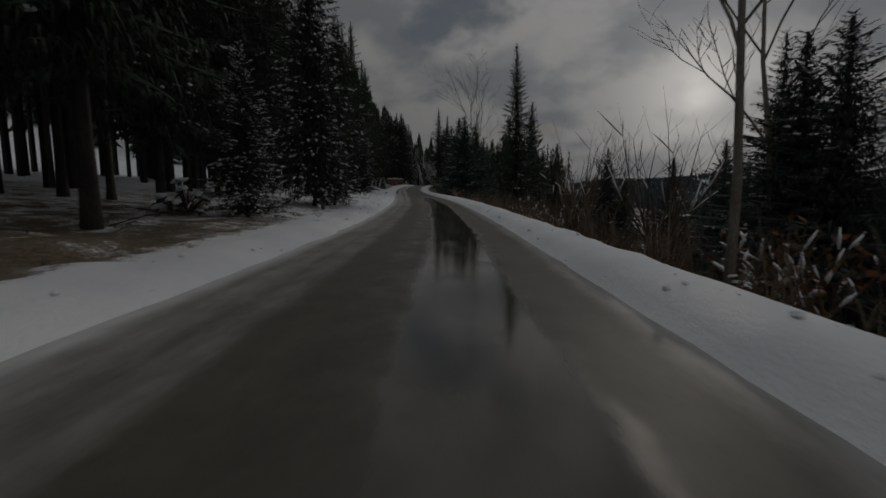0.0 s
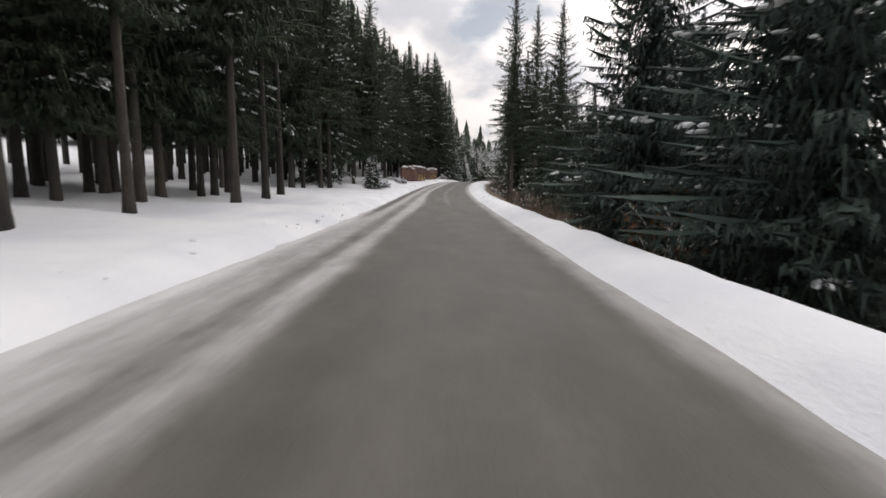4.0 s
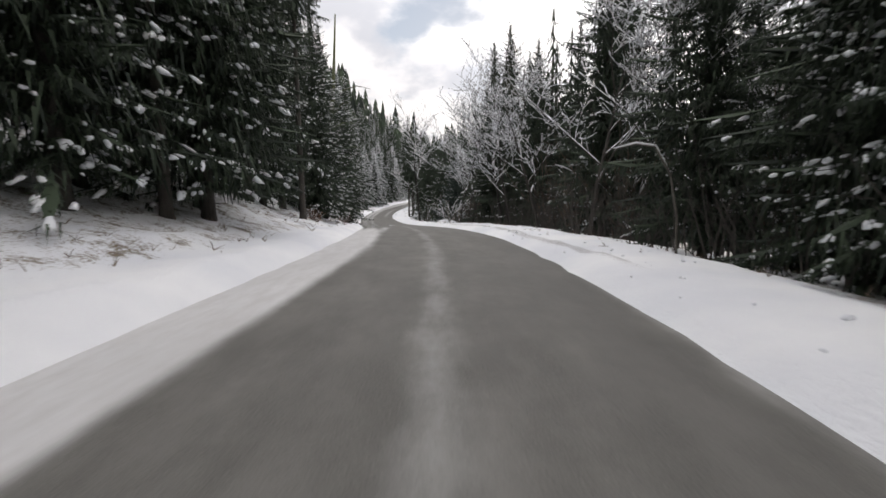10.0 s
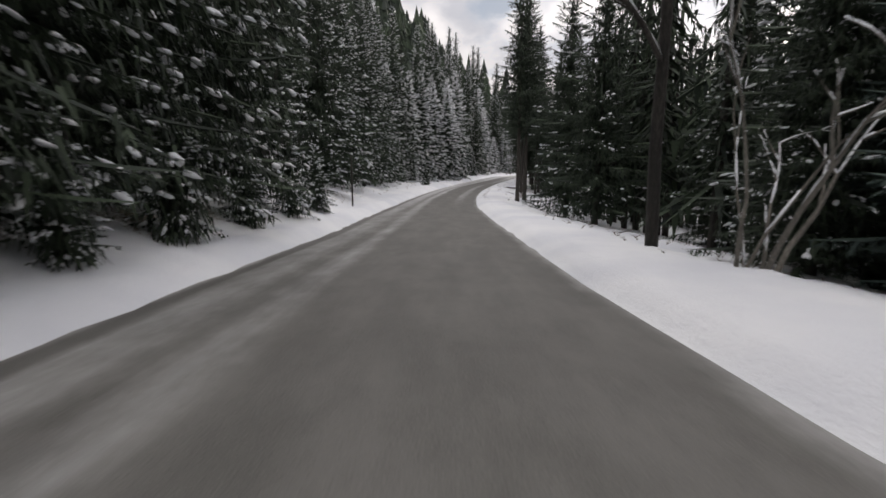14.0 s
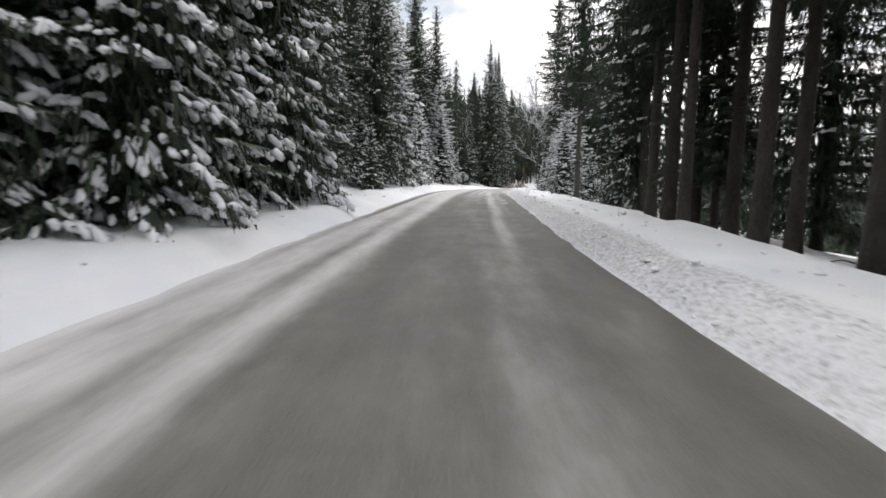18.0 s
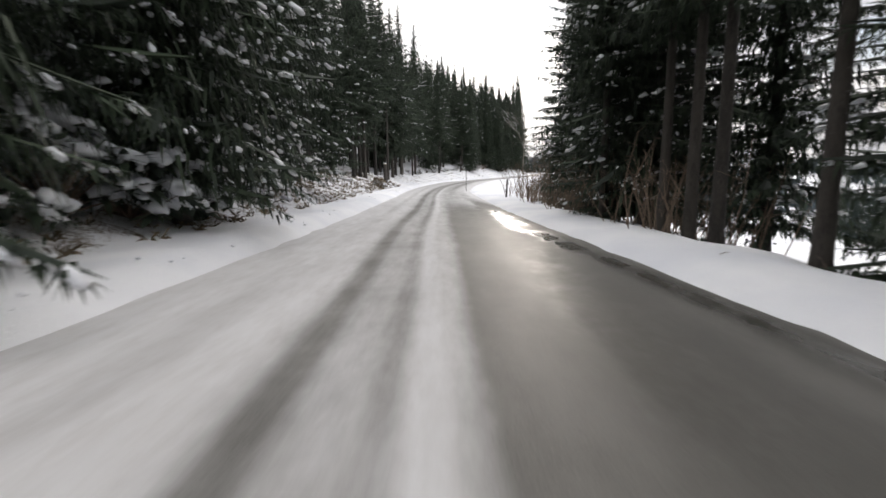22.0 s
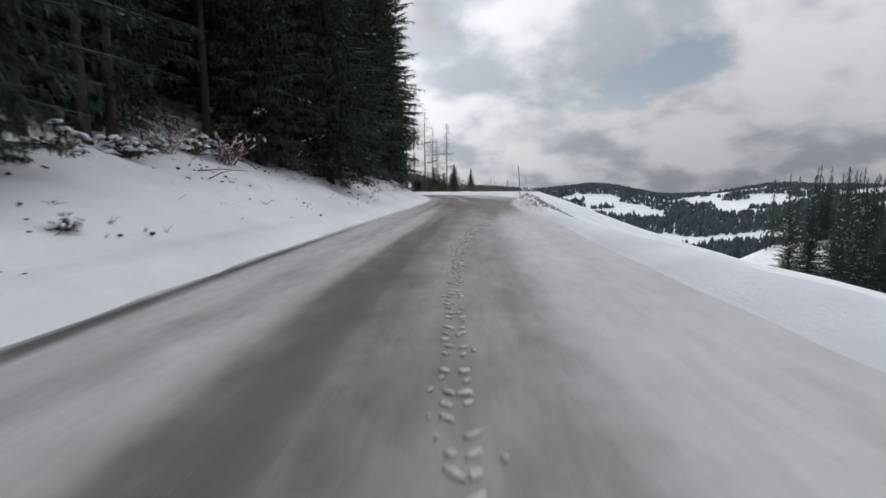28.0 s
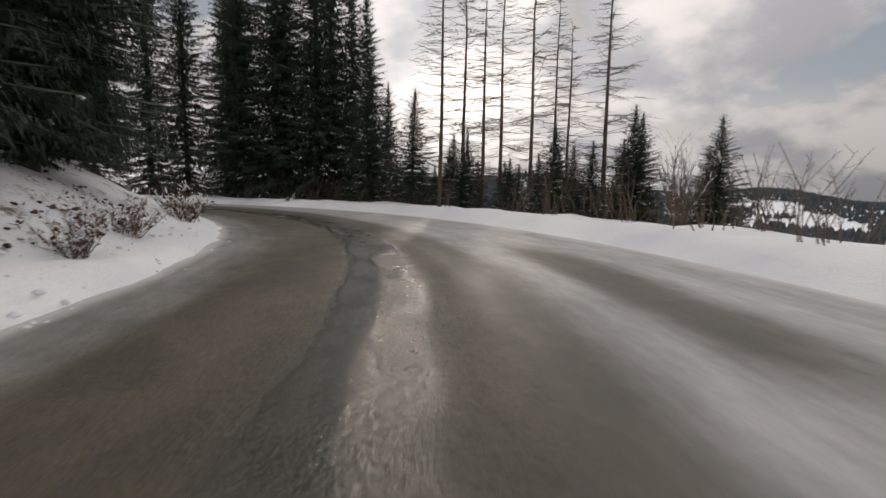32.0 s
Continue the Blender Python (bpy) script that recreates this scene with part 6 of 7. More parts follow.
def log_stack(s0, s1, front, deep, tall, seed, slump, label):
    rg = random.Random(seed)
    mid = (s0 + s1) / 2
    x, y, z = spot(mid, front - 0.1)
    long = s1 - s0
    root = new("log_stack")
    turn = math.degrees(math.atan2(lane(s1, front)[1] - lane(s0, front)[1], lane(s1, front)[0] - lane(s0, front)[0]))
    root.matrix_basis = pose(x, y, z, 0, 0, turn)
    # local x runs along the road, -y faces the road
    shapes = []
    for k in range(5):
        sh = Shape()
        n = rg.choice((4, 5, 6))
        ring = [Vector((math.cos(6.283 * j / n) * rg.uniform(0.85, 1.1), 0, math.sin(6.283 * j / n) * rg.uniform(0.85, 1.1))) for j in range(n)]
        v = [q * 0.1 for q in ring] + [q * 0.1 + Vector((0, 1.0, 0)) for q in ring]
        f = [tuple(reversed(range(n)))] + [(j, (j + 1) % n, n + (j + 1) % n, n + j) for j in range(n)]
        shapes.append(mesh_of("log", [tuple(q) for q in v], f, [LOG_END, LOG_BARK], [0] + [1] * n))
    step = 0.205
    cols_n = int(long / step)
    for i in range(cols_n):
        for j in range(7):
            ob = part("log", shapes[rg.randrange(5)], root)
            k = rg.uniform(0.95, 1.28)
            ob.matrix_basis = pose(-long / 2 + (i + 0.5 + 0.4 * (j % 2)) * step + rg.uniform(-0.03, 0.03), -0.05 + rg.uniform(-0.07, 0.07), 0.14 + j * 0.185 + rg.uniform(-0.02, 0.02), rg.uniform(-3, 3), rg.uniform(0, 360), rg.uniform(-4, 4)) @ Matrix.Diagonal((k, 1, k * rg.uniform(0.65, 1.05), 1))
    core = Shape()
    core.box((-long / 2 + 0.05, 0.4, 0.0), (long / 2 - 0.05, deep - 0.1, tall * 0.8))
    part("stack_core", core.mesh("stack_core", LOG_BARK), root, "rows of logs behind")
    # cover: hangs over the front, the top and the ends in folds
    nx, rows = 46, 15
    v, f = [], []
    for i in range(nx + 1):
        u = i / nx
        fall = 1 - slump * smooth(0.25, 0.0, u) - 0.20 * smooth(0.10, 0.0, u) * (1 - slump) - 0.16 * smooth(0.90, 1.0, u)
        for j in range(rows + 1):
            w_ = j / rows
            if w_ < 0.36:
                p = Vector((0, -0.16 - 0.02 * math.sin(u * 40), 0.52 * tall + 0.48 * tall * (w_ / 0.36)))
            elif w_ < 0.72:
                g = (w_ - 0.36) / 0.36
                p = Vector((0, -0.12 + (deep + 0.2) * g, tall + 0.12 * math.sin(g * 3.14)))
            else:
                p = Vector((0, deep + 0.12, tall * (1 - (w_ - 0.72) / 0.28 * 0.8)))
            x_ = -long / 2 - 0.1 + (long + 0.2) * u
            wave = 0.16 * noise.noise((x_ * 0.9, w_ * 5, seed)) + 0.10 * noise.noise((x_ * 2.6, w_ * 9, seed))
            v.append((x_, p.y + (wave if w_ < 0.36 else 0), p.z * (fall if w_ >= 0.3 else 1) + (wave if w_ >= 0.3 else 0.4 * wave)))
    m = rows + 1
    for i in range(nx):
        for j in range(rows):
            f.append((i * m + j, (i + 1) * m + j, (i + 1) * m + j + 1, i * m + j + 1))
    for end in (0, nx):
        for j in range(1, 8):
            f.append((end * m + j - 1, end * m + j, end * m + rows - j, end * m + rows - j + 1)) if j < 7 else None
    cover = part("cover", mesh_of("cover", v, f, TARP, smooth_faces=True), root, "crumpled brown sheet over the logs")
    thick_ = cover.modifiers.new("thickness", "SOLIDIFY")
    thick_.thickness = 0.02
    # the end of the stack towards the start of the road, closed by the hanging sheet
    end_v, end_f = [], []
    for i in range(13):
        for j in range(11):
            a, b = i / 12, j / 10
            end_v.append((-long / 2 - 0.10 - 0.10 * b + 0.20 * noise.noise((a * 4, b * 3, seed + 4)), -0.14 + (deep + 0.2) * a, tall * (0.80 if slump < 0.1 else 1 - slump) * (1 - b) + 0.04))
    for i in range(12):
        for j in range(10):
            end_f.append((i * 11 + j, i * 11 + j + 1, (i + 1) * 11 + j + 1, (i + 1) * 11 + j))
    hang = part("hanging_sheet", mesh_of("hanging_sheet", end_v, end_f, TARP, smooth_faces=True), root, "brown sheet hanging over the end")
    hang.modifiers.new("thickness", "SOLIDIFY").thickness = 0.02
    sn = Shape()
    for k in range(int(long * 16)):
        u = rg.random()
        zt = tall * (1 - slump * float(smooth(0.25, 0.0, u)) - 0.20 * float(smooth(0.10, 0.0, u)) * (1 - slump) - 0.16 * float(smooth(0.90, 1.0, u))) + 0.05
        sn.lump((-long / 2 + long * u, rg.uniform(-0.1, deep), zt), (rg.uniform(0.2, 0.5), rg.uniform(0.15, 0.4), rg.uniform(0.06, 0.13)), rg, (1, rg.uniform(-0.5, 0.5), 0), rings=4, sides=8)
    sl = part("snow_cap", sn.mesh("snow_cap", SNOW, True), cover, "snow lying on the cover")
    sl["kind"] = "stuff"
    return tagged(root, label, "log stack")


log_stack(127.4, 133.9, -5.2, 2.0, 1.85, 3, 0.0, "long stack of split logs under a brown sheet")
log_stack(136.6, 143.0, -5.2, 1.9, 1.65, 4, 0.6, "shorter slumped stack of logs under a brown sheet")

# ---- poles, posts and signs ----


def snow_pole(s, d, h, yellow, lean=0.0, tilt=0.0, tip=0.0):
    """A round wooden pole that marks the road's edge."""
    x, y, z = spot(s, d)
    root = new("snow_pole")
    root.matrix_basis = pose(x, y, z, lean, tilt, 0)
    up, low = Shape(), Shape()
    low.tube([(0, 0, -0.4), (0, 0, yellow)], [0.028, 0.027], 10)
    up.tube([(0, 0, yellow), (0.01, 0, h * 0.6), (0, 0.01, h - 0.02), (0, 0.01, h)], [0.027, 0.026, 0.024, 0.018], 10)
    part("lower_shaft", low.mesh("lower_shaft", POLE_YELLOW, True), root, "weathered yellow foot of the pole")
    part("upper_shaft", up.mesh("upper_shaft", POLE_DARK, True), root, "dark stained upper pole")
    if tip:
        head = Shape()
        head.tube([(0, 0.008, h - tip), (0, 0.01, h + 0.004)], [0.030, 0.024], 10)
        part("tip", head.mesh("tip", POLE_YELLOW, True), root, "yellow painted tip of the pole")
    return tagged(root, "tall thin wooden snow pole in the bank", "snow pole", "snow poles along the road")


def delineator(s, d, h):
    """A roadside marker post with a dark band and a reflector."""
    x, y, z = spot(s, d)
    root = new("marker_post")
    root.matrix_basis = pose(x, y, z, 0, 0, heading(s))
    a, b, c = Shape(), Shape(), Shape()
    a.box((-0.05, -0.03, -0.3), (0.05, 0.03, h))
    b.box((-0.053, -0.033, h * 0.72), (0.053, 0.033, h * 0.9))
    c.box((-0.025, -0.04, h * 0.75), (0.025, -0.033, h * 0.87))
    part("shaft", a.mesh("shaft", POST_WHITE), root)
    stripe = part("band", b.mesh("band", POLE_DARK), root, "black band")
    part("reflector", c.mesh("reflector", METAL), stripe, "small grey reflector")
    return tagged(root, "white roadside marker post with a black band", "marker post", "marker posts")


for xy, h, ye, lean, tilt in (((9.98, 387.08), 2.3, 0.0, 0, 0), ((35.24, 435.35), 2.3, 0.45, 0, 0), ((59.83, 461.2), 2.3, 0.45, -2.6, -3.0)):
    ss, dd, _ = nearest(*xy)
    snow_pole(float(ss[0]), float(dd[0]), h, ye + 0.05, lean, tilt)
snow_pole(320.4, 2.95, 2.2, 0.6, tip=0.75)
delineator(338.9, 3.4, 1.0)


def small_sign(s, d, h):
    x, y, z = spot(s, d)
    root = new("road_sign")
    root.matrix_basis = pose(x, y, z, 0, 0, heading(s))
    a, b, c = Shape(), Shape(), Shape()
    a.tube([(0, 0, -0.4), (0, 0, h)], [0.03, 0.03], 10)
    b.tube([(0, -0.05, h - 0.32), (0, -0.035, h - 0.32)], [0.24, 0.24], 20)
    c.tube([(0, -0.035, h - 0.32), (0, -0.02, h - 0.32)], [0.25, 0.25], 20)
    part("post", a.mesh("post", METAL, True), root)
    plate = part("plate", b.mesh("plate", POST_WHITE), root, "snowed-over round plate seen edge-on")
    part("rim", c.mesh("rim", METAL), plate)
    root.matrix_basis = pose(x, y, z, 0, 0, heading(s) + 62)
    return tagged(root, "small round road sign on a thin post", "road sign")


small_sign(506.0, 11.0, 2.6)


def stump(name, s, d, h, r, label, red=False):
    x, y, z = spot(s, d)
    rg = random.Random(int(s * 10))
    root = new(name)
    root.matrix_basis = pose(x, y, z, rg.uniform(-3, 3), 0, rg.uniform(0, 360))
    a, b, c = Shape(), Shape(), Shape()
    a.tube([(0, 0, -0.3), (0, 0, 0.1), (0, 0, h)], [r * 1.35, r * 1.05, r], 11)
    b.tube([(0, 0, h), (0, 0, h + 0.03)], [r * 0.97, r * 0.93], 11)
    c.lump((0, 0, h + 0.06), (r * 1.0, r * 1.0, 0.09), rg, rings=4, sides=10, rough=0.1)
    part("trunk", a.mesh("trunk", BARK, True), root)
    top_cut = part("cut_face", b.mesh("cut_face", POST_RED if red else LOG_END), root, "weathered cut face")
    part("snow_cap", c.mesh("snow_cap", SNOW, True), top_cut, "cap of snow")
    return tagged(root, label, "stump")


stump("tree_stump", 181.0, -7.2, 1.75, 0.2, "tall cut trunk with a reddish top beside the slope", True)
stump("tree_stump", 395.6, -6.2, 2.0, 0.2, "tall dark cut trunk with snow on top")


def wooden_post(s, d, h, label="dark wooden fence post in the snow", r=0.06, lean=0.0):
    x, y, z = spot(s, d)
    root = new("wooden_post")
    root.matrix_basis = pose(x, y, z, lean, lean * 0.5, 0)
    a, c = Shape(), Shape()
    a.tube([(0, 0, -0.4), (0, 0, h - 0.05), (0, 0, h)], [r, r * 0.95, r * 0.5], 8)
    c.lump((0, 0, h + 0.02), (r * 0.9, r * 0.9, 0.04), random.Random(3), rings=3, sides=8)
    part("shaft", a.mesh("shaft", BARK, True), root)
    part("snow_cap", c.mesh("snow_cap", SNOW, True), root)
    return tagged(root, label, "post", "fence posts")


wooden_post(377.1, 4.4, 1.2, lean=4)
wooden_post(372.5, 5.0, 0.8)
wooden_post(232.1, -4.9, 2.6, "thin wooden marker post at the road bend", 0.045)


def fallen_log(s, d, long, r, turn, label):
    x, y, z = spot(s, d)
    root = new("fallen_log")
    root.matrix_basis = pose(x, y, z + r * 0.6, 0, 0, turn)
    rg = random.Random(int(s))
    a, c = Shape(), Shape()
    a.tube([(-long / 2, 0, 0), (-long * 0.2, 0.04, 0.02), (long * 0.2, -0.03, 0), (long / 2, 0.02, 0.03)], [r, r * 0.95, r * 0.8, r * 0.65], 8)
    c.tube([(-long * 0.46, 0, r * 0.75), (-long * 0.1, 0.03, r), (long * 0.25, -0.02, r * 0.85), (long * 0.45, 0, r * 0.7)], [r * 0.5, r * 0.8, r * 0.75, r * 0.3], 6)
    part("trunk", a.mesh("trunk", BARK, True), root)
    part("snow_strip", c.mesh("snow_strip", SNOW, True), root, "strip of snow on top")
    return tagged(root, label, "log", "fallen wood")


fallen_log(264.7, 4.9, 3.0, 0.12, heading(269) - 30, "fallen trunk with snow on top by the bank")
fallen_log(18.5, -8.0, 3.2, 0.05, heading(18) + 20, "thin fallen branch on the forest floor")
fallen_log(48.5, -8.6, 2.6, 0.05, heading(48) + 70, "thin fallen branch on the forest floor")
fallen_log(406.0, -9.0, 4.0, 0.09, heading(406) + 100, "felled trunk lying on the slope")
fallen_log(383.0, -7.6, 2.4, 0.07, heading(383) + 60, "broken trunk lying among brushwood")
fallen_log(414.0, -9.5, 4.5, 0.1, heading(414) + 110, "felled trunk lying on the slope")


def broken_tree(s, d):
    x, y, z = spot(s, d)
    root = new("broken_tree")
    root.matrix_basis = pose(x, y, z, 0, 0, heading(s))
    a, b = Shape(), Shape()
    a.tube([(0, 0, -0.3), (0.02, 0, 1.6), (0.0, 0, 3.4)], [0.14, 0.12, 0.09], 8)
    b.tube([(0.1, 0, 3.38), (-1.2, 0.1, 3.2), (-2.3, 0.2, 2.95)], [0.06, 0.045, 0.02], 6)
    part("trunk", a.mesh("trunk", BARK, True), root)
    part("branch", b.mesh("branch", BARK, True), root, "snapped top hanging level, with a line of snow")
    return tagged(root, "snapped trunk with its top hanging level", "tree")


broken_tree(449.4, -8.0)


def snow_mound(s, d, h, wide, label, grassy):
    x, y, z = spot(s, d)
    rg = random.Random(int(s * 7))
    root = new("snow_mound")
    root.matrix_basis = pose(x, y, z - 0.05, 0, 0, rg.uniform(0, 360))
    a, b = Shape(), Shape()
    a.lump((0, 0, h * 0.32), (wide * 0.62, wide * 0.5, h * 0.62), rg, (rg.uniform(-1, 1), 1, 0), rings=11, sides=18, rough=0.02)
    for k, q in enumerate(a.v):
        f = noise.noise((q[0] * 3.1, q[1] * 3.1, q[2] * 3.1 + s)) * 0.30 + noise.noise((q[0] * 7.5, q[1] * 7.5, q[2] * 7.5 + s)) * 0.16
        a.v[k] = (q[0] * (1 + f), q[1] * (1 + f), q[2] + h * 0.6 * f)
    if grassy:
        # matted stems thatched over the heap, with tongues of snow between them
        a.v, a.f, a.m = [], [], []
        for k in range(80):
            g, q = rg.uniform(0, 6.28), wide * rg.uniform(0.02, 0.5)
            out = Vector((math.cos(g), math.sin(g), 0))
            a.lump(out * q + Vector((0, 0, h * (0.92 - 0.75 * (2 * q / wide) ** 1.4))), (wide * rg.uniform(0.1, 0.24), wide * rg.uniform(0.05, 0.11), 0.07), rg, out - Vector((0, 0, 1.1)), rings=4, sides=7, rough=0.35)
        for k in range(260):
            g, q = rg.uniform(0, 6.28), wide * rg.uniform(0.0, 0.35)
            out = Vector((math.cos(g), math.sin(g), 0))
            p = out * q + Vector((0, 0, h * (0.98 - 0.6 * (2 * q / wide) ** 1.5)))
            e = out * (wide * rg.uniform(0.42, 0.62)) + Vector((rg.uniform(-0.1, 0.1), rg.uniform(-0.1, 0.1), h * rg.uniform(-0.05, 0.3)))
            b.tube([p, p.lerp(e, 0.5) + out * 0.06 + Vector((0, 0, 0.06)), e], [0.012, 0.01, 0.004], 3, cap=False)
    for k in range(40 if grassy else 12):
        g = rg.uniform(0, 6.28)
        q = wide * rg.uniform(0.3, 0.6)
        p = Vector((q * math.cos(g), q * math.sin(g), 0))
        w_ = Vector((math.cos(g), math.sin(g), rg.uniform(0.2, 1.2))) * 0.4
        b.tube([p, p + w_ * 0.6, p + w_ * 1.0 - Vector((0, 0, 0.15))], [0.012, 0.009, 0.003], 3, cap=False)
    part("snow", a.mesh("snow", SNOW, True), root)
    tw = part("stalk", b.mesh("stalk", GRASS), root, "dry stalks sticking out")
    tw["kind"] = "stuff"
    return tagged(root, label, "snow mound")


snow_mound(390.3, -5.9, 0.95, 1.3, "snow-covered heap of brushwood by the road", True)


def bowed_sapling(s, d, h, reach, turn, r=0.036):
    """A thin stem bent over level by its snow."""
    x, y, z = spot(s, d)
    root = new("bowed_sapling")
    root.matrix_basis = pose(x, y, z, 0, 0, turn)
    rg = random.Random(int(s * 3))
    way = [Vector((0.05, 0, -0.3)), Vector((0, 0, h * 0.35)), Vector((-0.12 * reach, 0.03, h * 0.75)), Vector((-0.38 * reach, 0.02, h)), Vector((-0.7 * reach, -0.04, h * 1.02)), Vector((-reach, 0.03, h * 0.97))]
    a, c, tw = Shape(), Shape(), Shape()
    a.tube(way, [r, r * 0.9, r * 0.75, r * 0.62, r * 0.45, r * 0.2], 7)
    c.tube([q + Vector((0.3 * r, 0, r * 0.9)) for q in way[2:]], [r * 0.4, r * 0.75, r * 0.8, r * 0.4], 6)
    for _ in range(9):
        k = rg.randrange(2, 5)
        p = way[k].lerp(way[k + 1], rg.random())
        q = Vector((rg.uniform(-0.3, 0.2), rg.uniform(-0.4, 0.4), rg.uniform(-0.1, 0.5)))
        tw.tube([p, p + q * 0.6, p + q + Vector((0, 0, 0.05))], [0.008, 0.006, 0.002], 4, cap=False)
    part("stem", a.mesh("stem", BARK_PALE, True), root)
    part("snow_strip", c.mesh("snow_strip", SNOW, True), root, "line of snow on the bent stem")
    part("twig", tw.mesh("twig", TWIG), root)["kind"] = "stuff"
    return tagged(root, "thin bare sapling bowed over by snow", "tree", "bare trees")


for s, d, h, reach, turn in ((120.2, 5.8, 2.3, 1.4, 0), (134.9, 4.7, 2.2, 1.9, -62), (323.9, 4.7, 4.7, 4.2, 172), (165.5, 6.0, 2.6, 1.8, 10), (st(13) + 8.5, 6.6, 2.2, 1.6, 200), (st(13) + 9.2, 6.2, 1.6, 1.7, 185), (st(13) + 8.9, 6.4, 1.2, 1.5, 190)):
    bowed_sapling(s, d, h, reach, turn + heading(s))
for s, d, h, wide in ((st(13) + 10.5, 5.2, 0.45, 0.8), (st(13) + 11.6, 5.4, 0.4, 0.6), (st(13) + 9.4, 5.3, 0.5, 0.7), (st(13) + 8.4, 6.0, 0.5, 0.8), (st(7) + 9.8, 5.2, 0.6, 0.8), (st(7) + 7.6, 5.6, 0.5, 0.8), (st(7) + 13.0, 4.6, 0.4, 0.6),
                      (st(8) + 9.0, 5.0, 0.5, 0.7), (st(21) + 9.0, 6.2, 0.6, 0.9)):
    snow_mound(s, d, h, wide, "low heap of snow over brushwood", False)

# low evergreen scrub along the top of the cut bank
rng = random.Random(77)
for s in np.arange(st(26.5), st(29.8), 1.9):
    tuft(float(s), -8.6 - rng.uniform(0, 1.6), rng.uniform(0.6, 1.2))
for s in np.arange(st(29.8), END + 8, 2.2):
    tuft(float(s), -6.9 - rng.uniform(0, 0.8), rng.uniform(0.5, 0.9))

# ---- small pieces on the snow ----


def sprinkle(name, seed, s0, s1, d0, d1, count, make, mats, label, category):
    """Uncountable small bits lying or standing on the ground."""
    rg = random.Random(seed)
    sh = Shape()
    ss = [rg.uniform(s0, s1) for _ in range(count)]
    dd = [rg.uniform(d0, d1) for _ in range(count)]
    xs, ys = lane(np.array(ss), np.array(dd))
    zs = height(xs, ys)
    for x, y, z in zip(xs, ys, zs):
        make(sh, Vector((float(x), float(y), float(z))), rg)
    return tagged(new(name, sh.mesh(name, mats)), label, category, kind="stuff")


def clod(sh, p, rg):
    r = rg.uniform(0.02, 0.07)
    sh.lump(p + Vector((0, 0, r * 0.5)), (r, r * 0.8, r * 0.6), rg, (rg.uniform(-1, 1), rg.uniform(-1, 1), 0), m=0, rings=2, sides=5)


def twig(sh, p, rg):
    for _ in range(rg.randint(2, 6)):
        w_ = Vector((rg.uniform(-1, 1), rg.uniform(-1, 1), rg.uniform(0.1, 1.0))) * rg.uniform(0.08, 0.26)
        sh.tube([p, p + w_ * 0.5 + Vector((0, 0, 0.02)), p + w_], [0.007, 0.005, 0.002], 3, cap=False)


def stick(sh, p, rg):
    g, ln = rg.uniform(0, 6.28), rg.uniform(0.3, 1.4)
    w_ = Vector((math.cos(g), math.sin(g), rg.uniform(-0.05, 0.25))) * ln
    p = p + Vector((0, 0, 0.04))
    sh.tube([p, p + w_ * 0.5 + Vector((0, 0, 0.05)), p + w_], [0.018, 0.014, 0.005], 4, cap=False)


def chunk(sh, p, rg):
    r = 0.012 + 0.06 * rg.random() ** 2
    sh.lump(p + Vector((0, 0, r * 0.3)), (r, r * rg.uniform(0.6, 1), r * 0.6), rg, (rg.uniform(-1, 1), rg.uniform(-1, 1), 0), rings=3, sides=6)


def blade(sh, p, rg):
    for _ in range(7):
        w_ = Vector((rg.uniform(-1, 1), rg.uniform(-1, 1), rg.uniform(0.3, 1.5))).normalized() * rg.uniform(0.1, 0.34)
        side = Vector((-w_.y, w_.x, 0)).normalized() * 0.0045
        sh.face([p - side, p + side, p + w_ * 0.6 + side * 0.7, p + w_ - Vector((0, 0, 0.08)), p + w_ * 0.6 - side * 0.7])


for n, (t0, t1, d0, d1, count) in enumerate(((-1, 3.8, -12, -4.6, 260), (8.6, 13.8, -11, -4.0, 420), (15.3, 18, -11, -5.2, 200), (21.8, 26, -12, -5.4, 420), (26, 32, -9.5, -5.0, 420), (0, 4, 3.6, 9, 420), (5.4, 13.6, 3.8, 9, 420), (15, 22.5, 3.8, 8, 260))):
    s0, s1 = (st(max(t0, 0)) - 8, st(t1))
    sprinkle("ground_twigs", 60 + n, s0, s1, d0, d1, count, twig, TWIG, "dead twigs sticking out of the snow", "twigs")
    sprinkle("fallen_sticks", 80 + n, s0, s1, d0 if d0 < 0 else d0 + 1.5, d1 - 2.2 if d0 < 0 else d1, count // 4, stick, BARK, "fallen sticks on the snow", "sticks")
sprinkle("dead_grass", 70, st(22), st(25), -9.5, -5.0, 1100, blade, GRASS, "dead grass below the trees", "grass")
sprinkle("dead_grass", 71, st(0), st(4), 4.0, 12, 700, blade, GRASS, "dead grass in the ditch", "grass")
sprinkle("bank_rubble", 72, st(29.4), st(30.3), 2.9, 4.6, 420, clod, STONE, "stones and frozen dirt on the snowbank", "rubble")
sprinkle("bank_clods", 73, st(26.5), st(29.6), -8.5, -4.6, 160, clod, BARK, "dark clods on the cut snowbank", "clods")
sprinkle("bank_clods", 74, st(29.4), END, -7.6, -5.4, 110, clod, BARK, "dark clods on the cut snowbank", "clods")
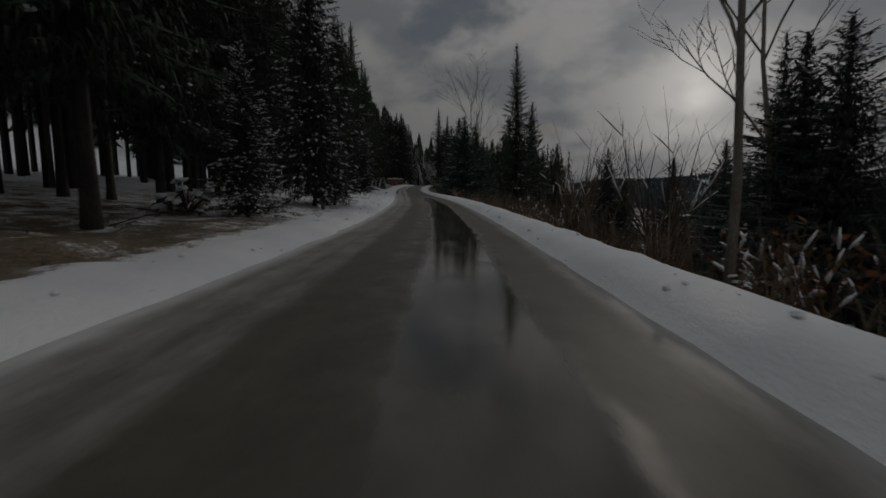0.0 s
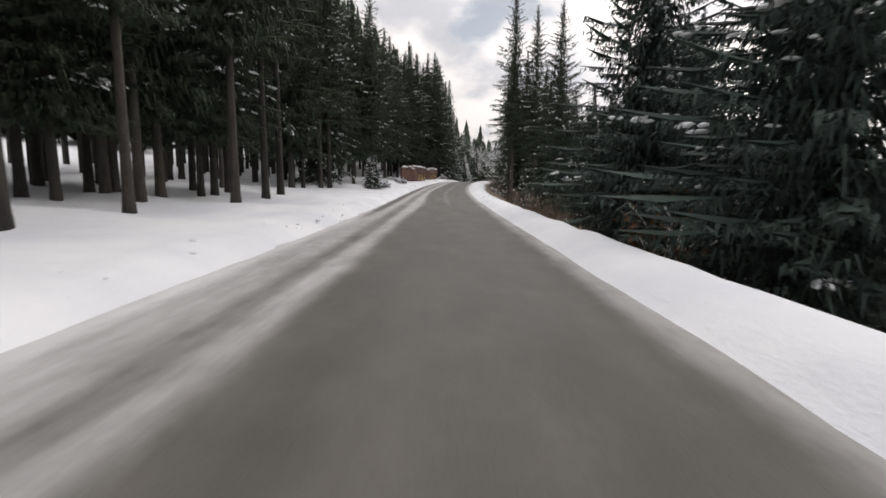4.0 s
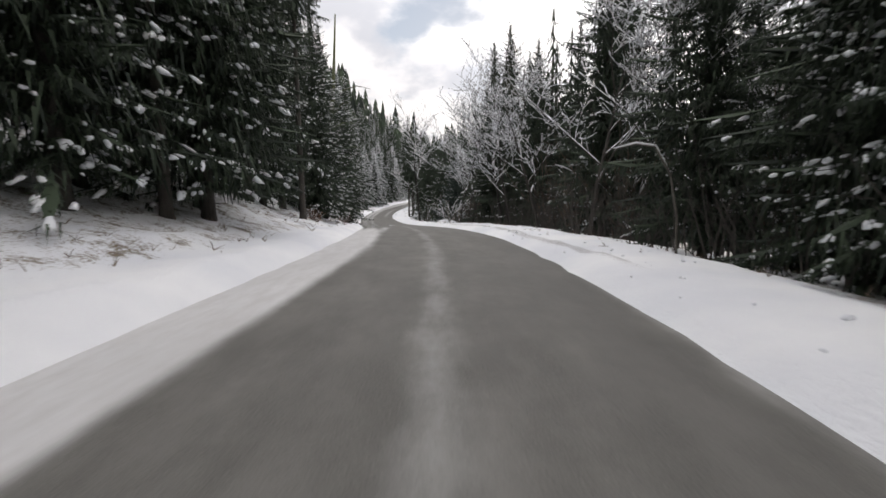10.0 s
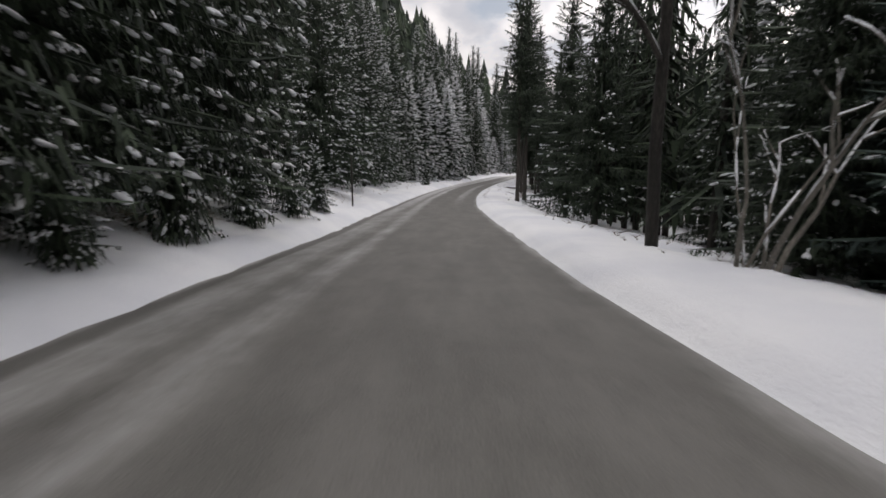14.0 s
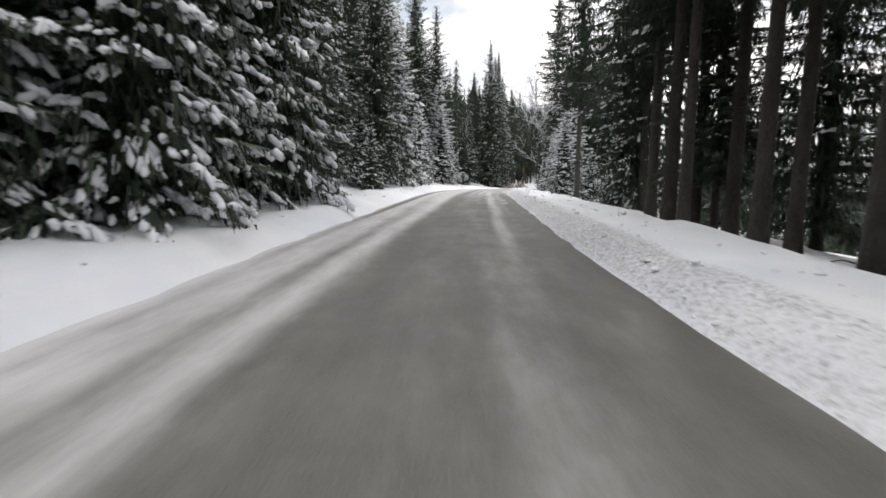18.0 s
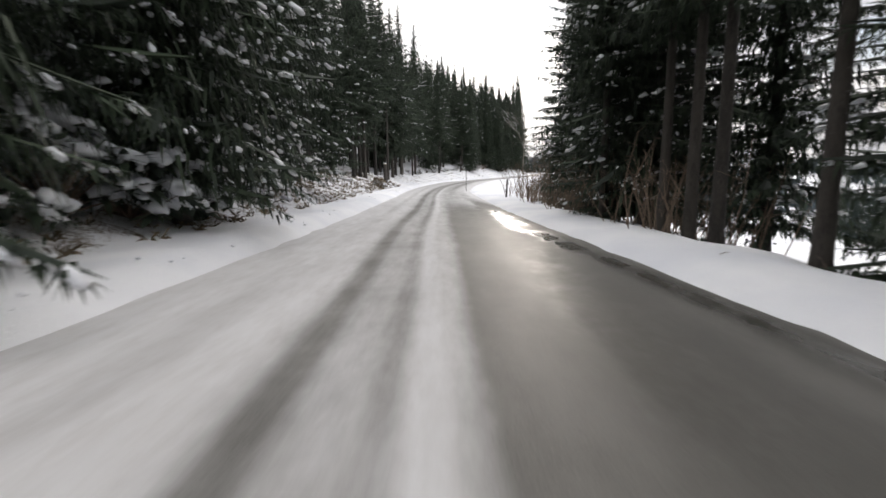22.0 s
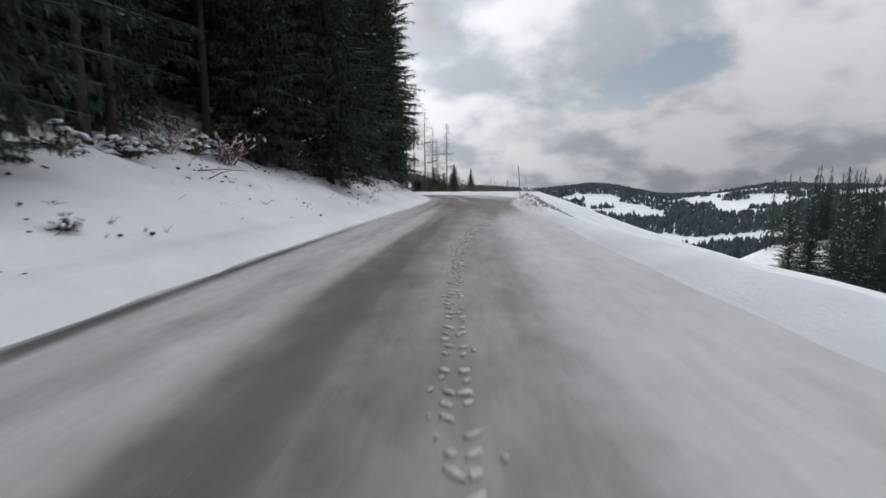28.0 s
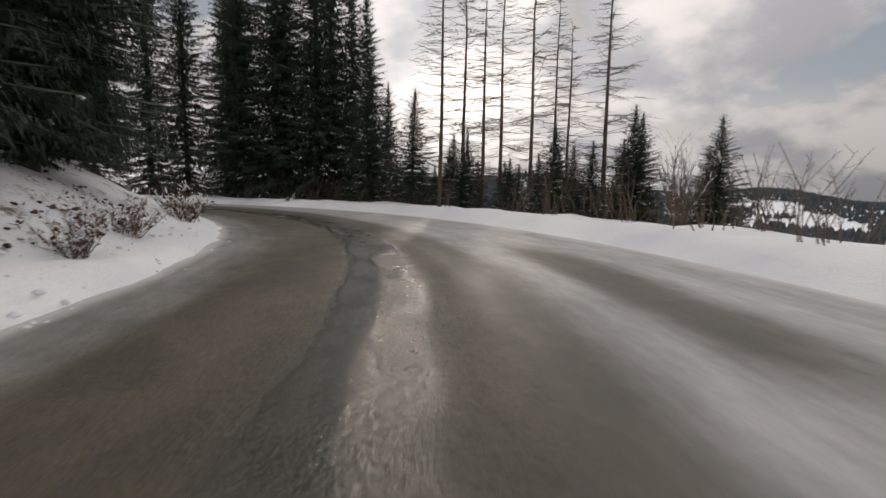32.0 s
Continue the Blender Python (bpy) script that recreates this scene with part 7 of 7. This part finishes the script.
for n, (t0, t1, d0, d1, count) in enumerate(((0, 4, 2.1, 3.4, 120), (5.4, 9, 2.0, 3.4, 120), (10, 13.6, 2.7, 4.6, 240), (17.5, 21, 2.2, 4.2, 420), (29.3, 32, 2.7, 5.4, 900), (0, 9, -4.4, -3.4, 260), (18, 28, -4.6, -3.7, 240))):
    sprinkle("snow_chunks", 90 + n, st(t0), st(t1), d0, d1, count, chunk, SNOW, "broken chunks of ploughed snow on the bank", "snow chunks")


# lumps of ice dropped on the asphalt
for s, d, r in ((st(13) + 6.6, -0.3, 0.05), (st(13) + 9.3, -0.4, 0.07), (st(13) + 5.6, -2.2, 0.05), (st(13) + 5.8, -2.35, 0.04), (st(13) + 8.3, -2.3, 0.05)):
    sh, rg = Shape(), random.Random(int(s * 7))
    sh.lump(Vector((0, 0, 0)), (r * 1.5, r, r * 0.6), rg, (1, 0.3, 0), rings=3, sides=7, rough=0.3)
    x, y = lane(s, d)
    ob = new("ice_lump", sh.mesh("ice_lump", SNOW, True))
    ob.matrix_basis = pose(float(x), float(y), float(np.interp(s, grid_s, pz)) + 0.012)
    tagged(ob, "small lump of dirty ice on the asphalt", "ice", "lumps of ice on the road")


# lugs of a tractor's track, pressed into the packed snow
def lug_track(s0, s1, d0, seed):
    rg = random.Random(seed)
    sh = Shape()
    s = s0
    while s < s1:
        x, y = lane(s, d0 + 0.1 * math.sin(s * 0.3))
        z = float(np.interp(s, grid_s, pz)) + 0.035
        a, b = float(np.interp(s, grid_s, tx)), float(np.interp(s, grid_s, ty))
        for sg in (-1, 1):
            if rg.random() < 0.8:
                w_ = Vector((b * sg + a * 0.8, -a * sg + b * 0.8, 0)).normalized()
                p = Vector((float(x), float(y), z)) + w_ * 0.08
                sh.lump(p + Vector((rg.uniform(-0.02, 0.02), rg.uniform(-0.02, 0.02), -0.006)), (0.055 * rg.uniform(0.5, 1.2), 0.020 * rg.uniform(0.7, 1.5), 0.011), rg, w_, rings=3, sides=7, rough=0.35)
            if rg.random() < 0.4:
                sh.lump(Vector((float(x) + rg.uniform(-0.2, 0.2), float(y) + rg.uniform(-0.2, 0.2), z - 0.004)), (rg.uniform(0.01, 0.035), 0.018, 0.014), rg, rings=2, sides=5, rough=0.4)
        s += 0.17
    return tagged(new("tyre_track", sh.mesh("tyre_track", SLUSH, True)), "lugs of a tractor tyre in packed snow", "tyre track", kind="stuff")


lug_track(st(26.8), st(28.9), 0.05, 3)


def thicket(name, seed, s0, s1, d0, d1, count, h0, h1, mat, label):
    """Thin bare stems too many to count."""
    rg = random.Random(seed)
    sh = Shape()
    for _ in range(count):
        s, d = rg.uniform(s0, s1), rg.uniform(d0, d1)
        p = Vector(spot(s, d))
        for _ in range(4):
            h = rg.uniform(h0, h1)
            way = Vector((rg.uniform(-0.45, 0.45), rg.uniform(-0.45, 0.45), 1))
            q = p + Vector((rg.uniform(-0.5, 0.5), rg.uniform(-0.5, 0.5), 0))
            m = q + way * h * 0.5 + Vector((rg.uniform(-0.1, 0.1), rg.uniform(-0.1, 0.1), 0))
            e = q + way * h + Vector((rg.uniform(-0.3, 0.3), rg.uniform(-0.3, 0.3), 0))
            sh.tube([q, m, e], [0.018, 0.013, 0.004], 3, cap=False)
            for _ in range(5):
                f = rg.uniform(0.3, 1)
                c = q.lerp(e, f)
                w_ = Vector((rg.uniform(-1, 1), rg.uniform(-1, 1), rg.uniform(0, 0.9))) * h * 0.16
                sh.tube([c, c + w_], [0.008, 0.002], 3, cap=False)
    return tagged(new(name, sh.mesh(name, mat)), label, "thicket", kind="stuff")


thicket("thicket", 41, -6, st(3.8), 4.4, 9, 240, 0.5, 1.7, TWIG, "dense brown thicket beside the road")
thicket("thicket", 42, -6, st(4.0), 9, 22, 220, 1.0, 2.6, TWIG, "brown thicket below the road")
thicket("thicket", 43, st(5.4), st(9), 4.6, 9, 160, 0.5, 1.8, TWIG, "dark undergrowth beside the road")
thicket("thicket", 44, st(9), st(13.6), 5.6, 10, 260, 0.8, 3.2, BARK, "bare undergrowth beside the road")
thicket("thicket", 45, st(22.6), st(23.9), 4.6, 8.0, 130, 0.8, 2.4, TWIG, "bare saplings along the meadow edge")
thicket("thicket", 46, END + 2, END + 40, 7.6, 13.0, 170, 0.6, 2.2, TWIG, "scrub behind the snowbank at the bend")


# rough broken crust of the cut bank at the last bend
sprinkle("bank_crust", 75, st(30.4), END + 14, -7.6, -5.2, 420, clod, [BARK], "frozen earth and snow lumps on the steep bank", "clods")
sprinkle("bank_crust_snow", 76, st(30.4), END + 14, -6.8, -3.5, 900, chunk, [SNOW], "snow lumps on the steep bank", "snow chunks")
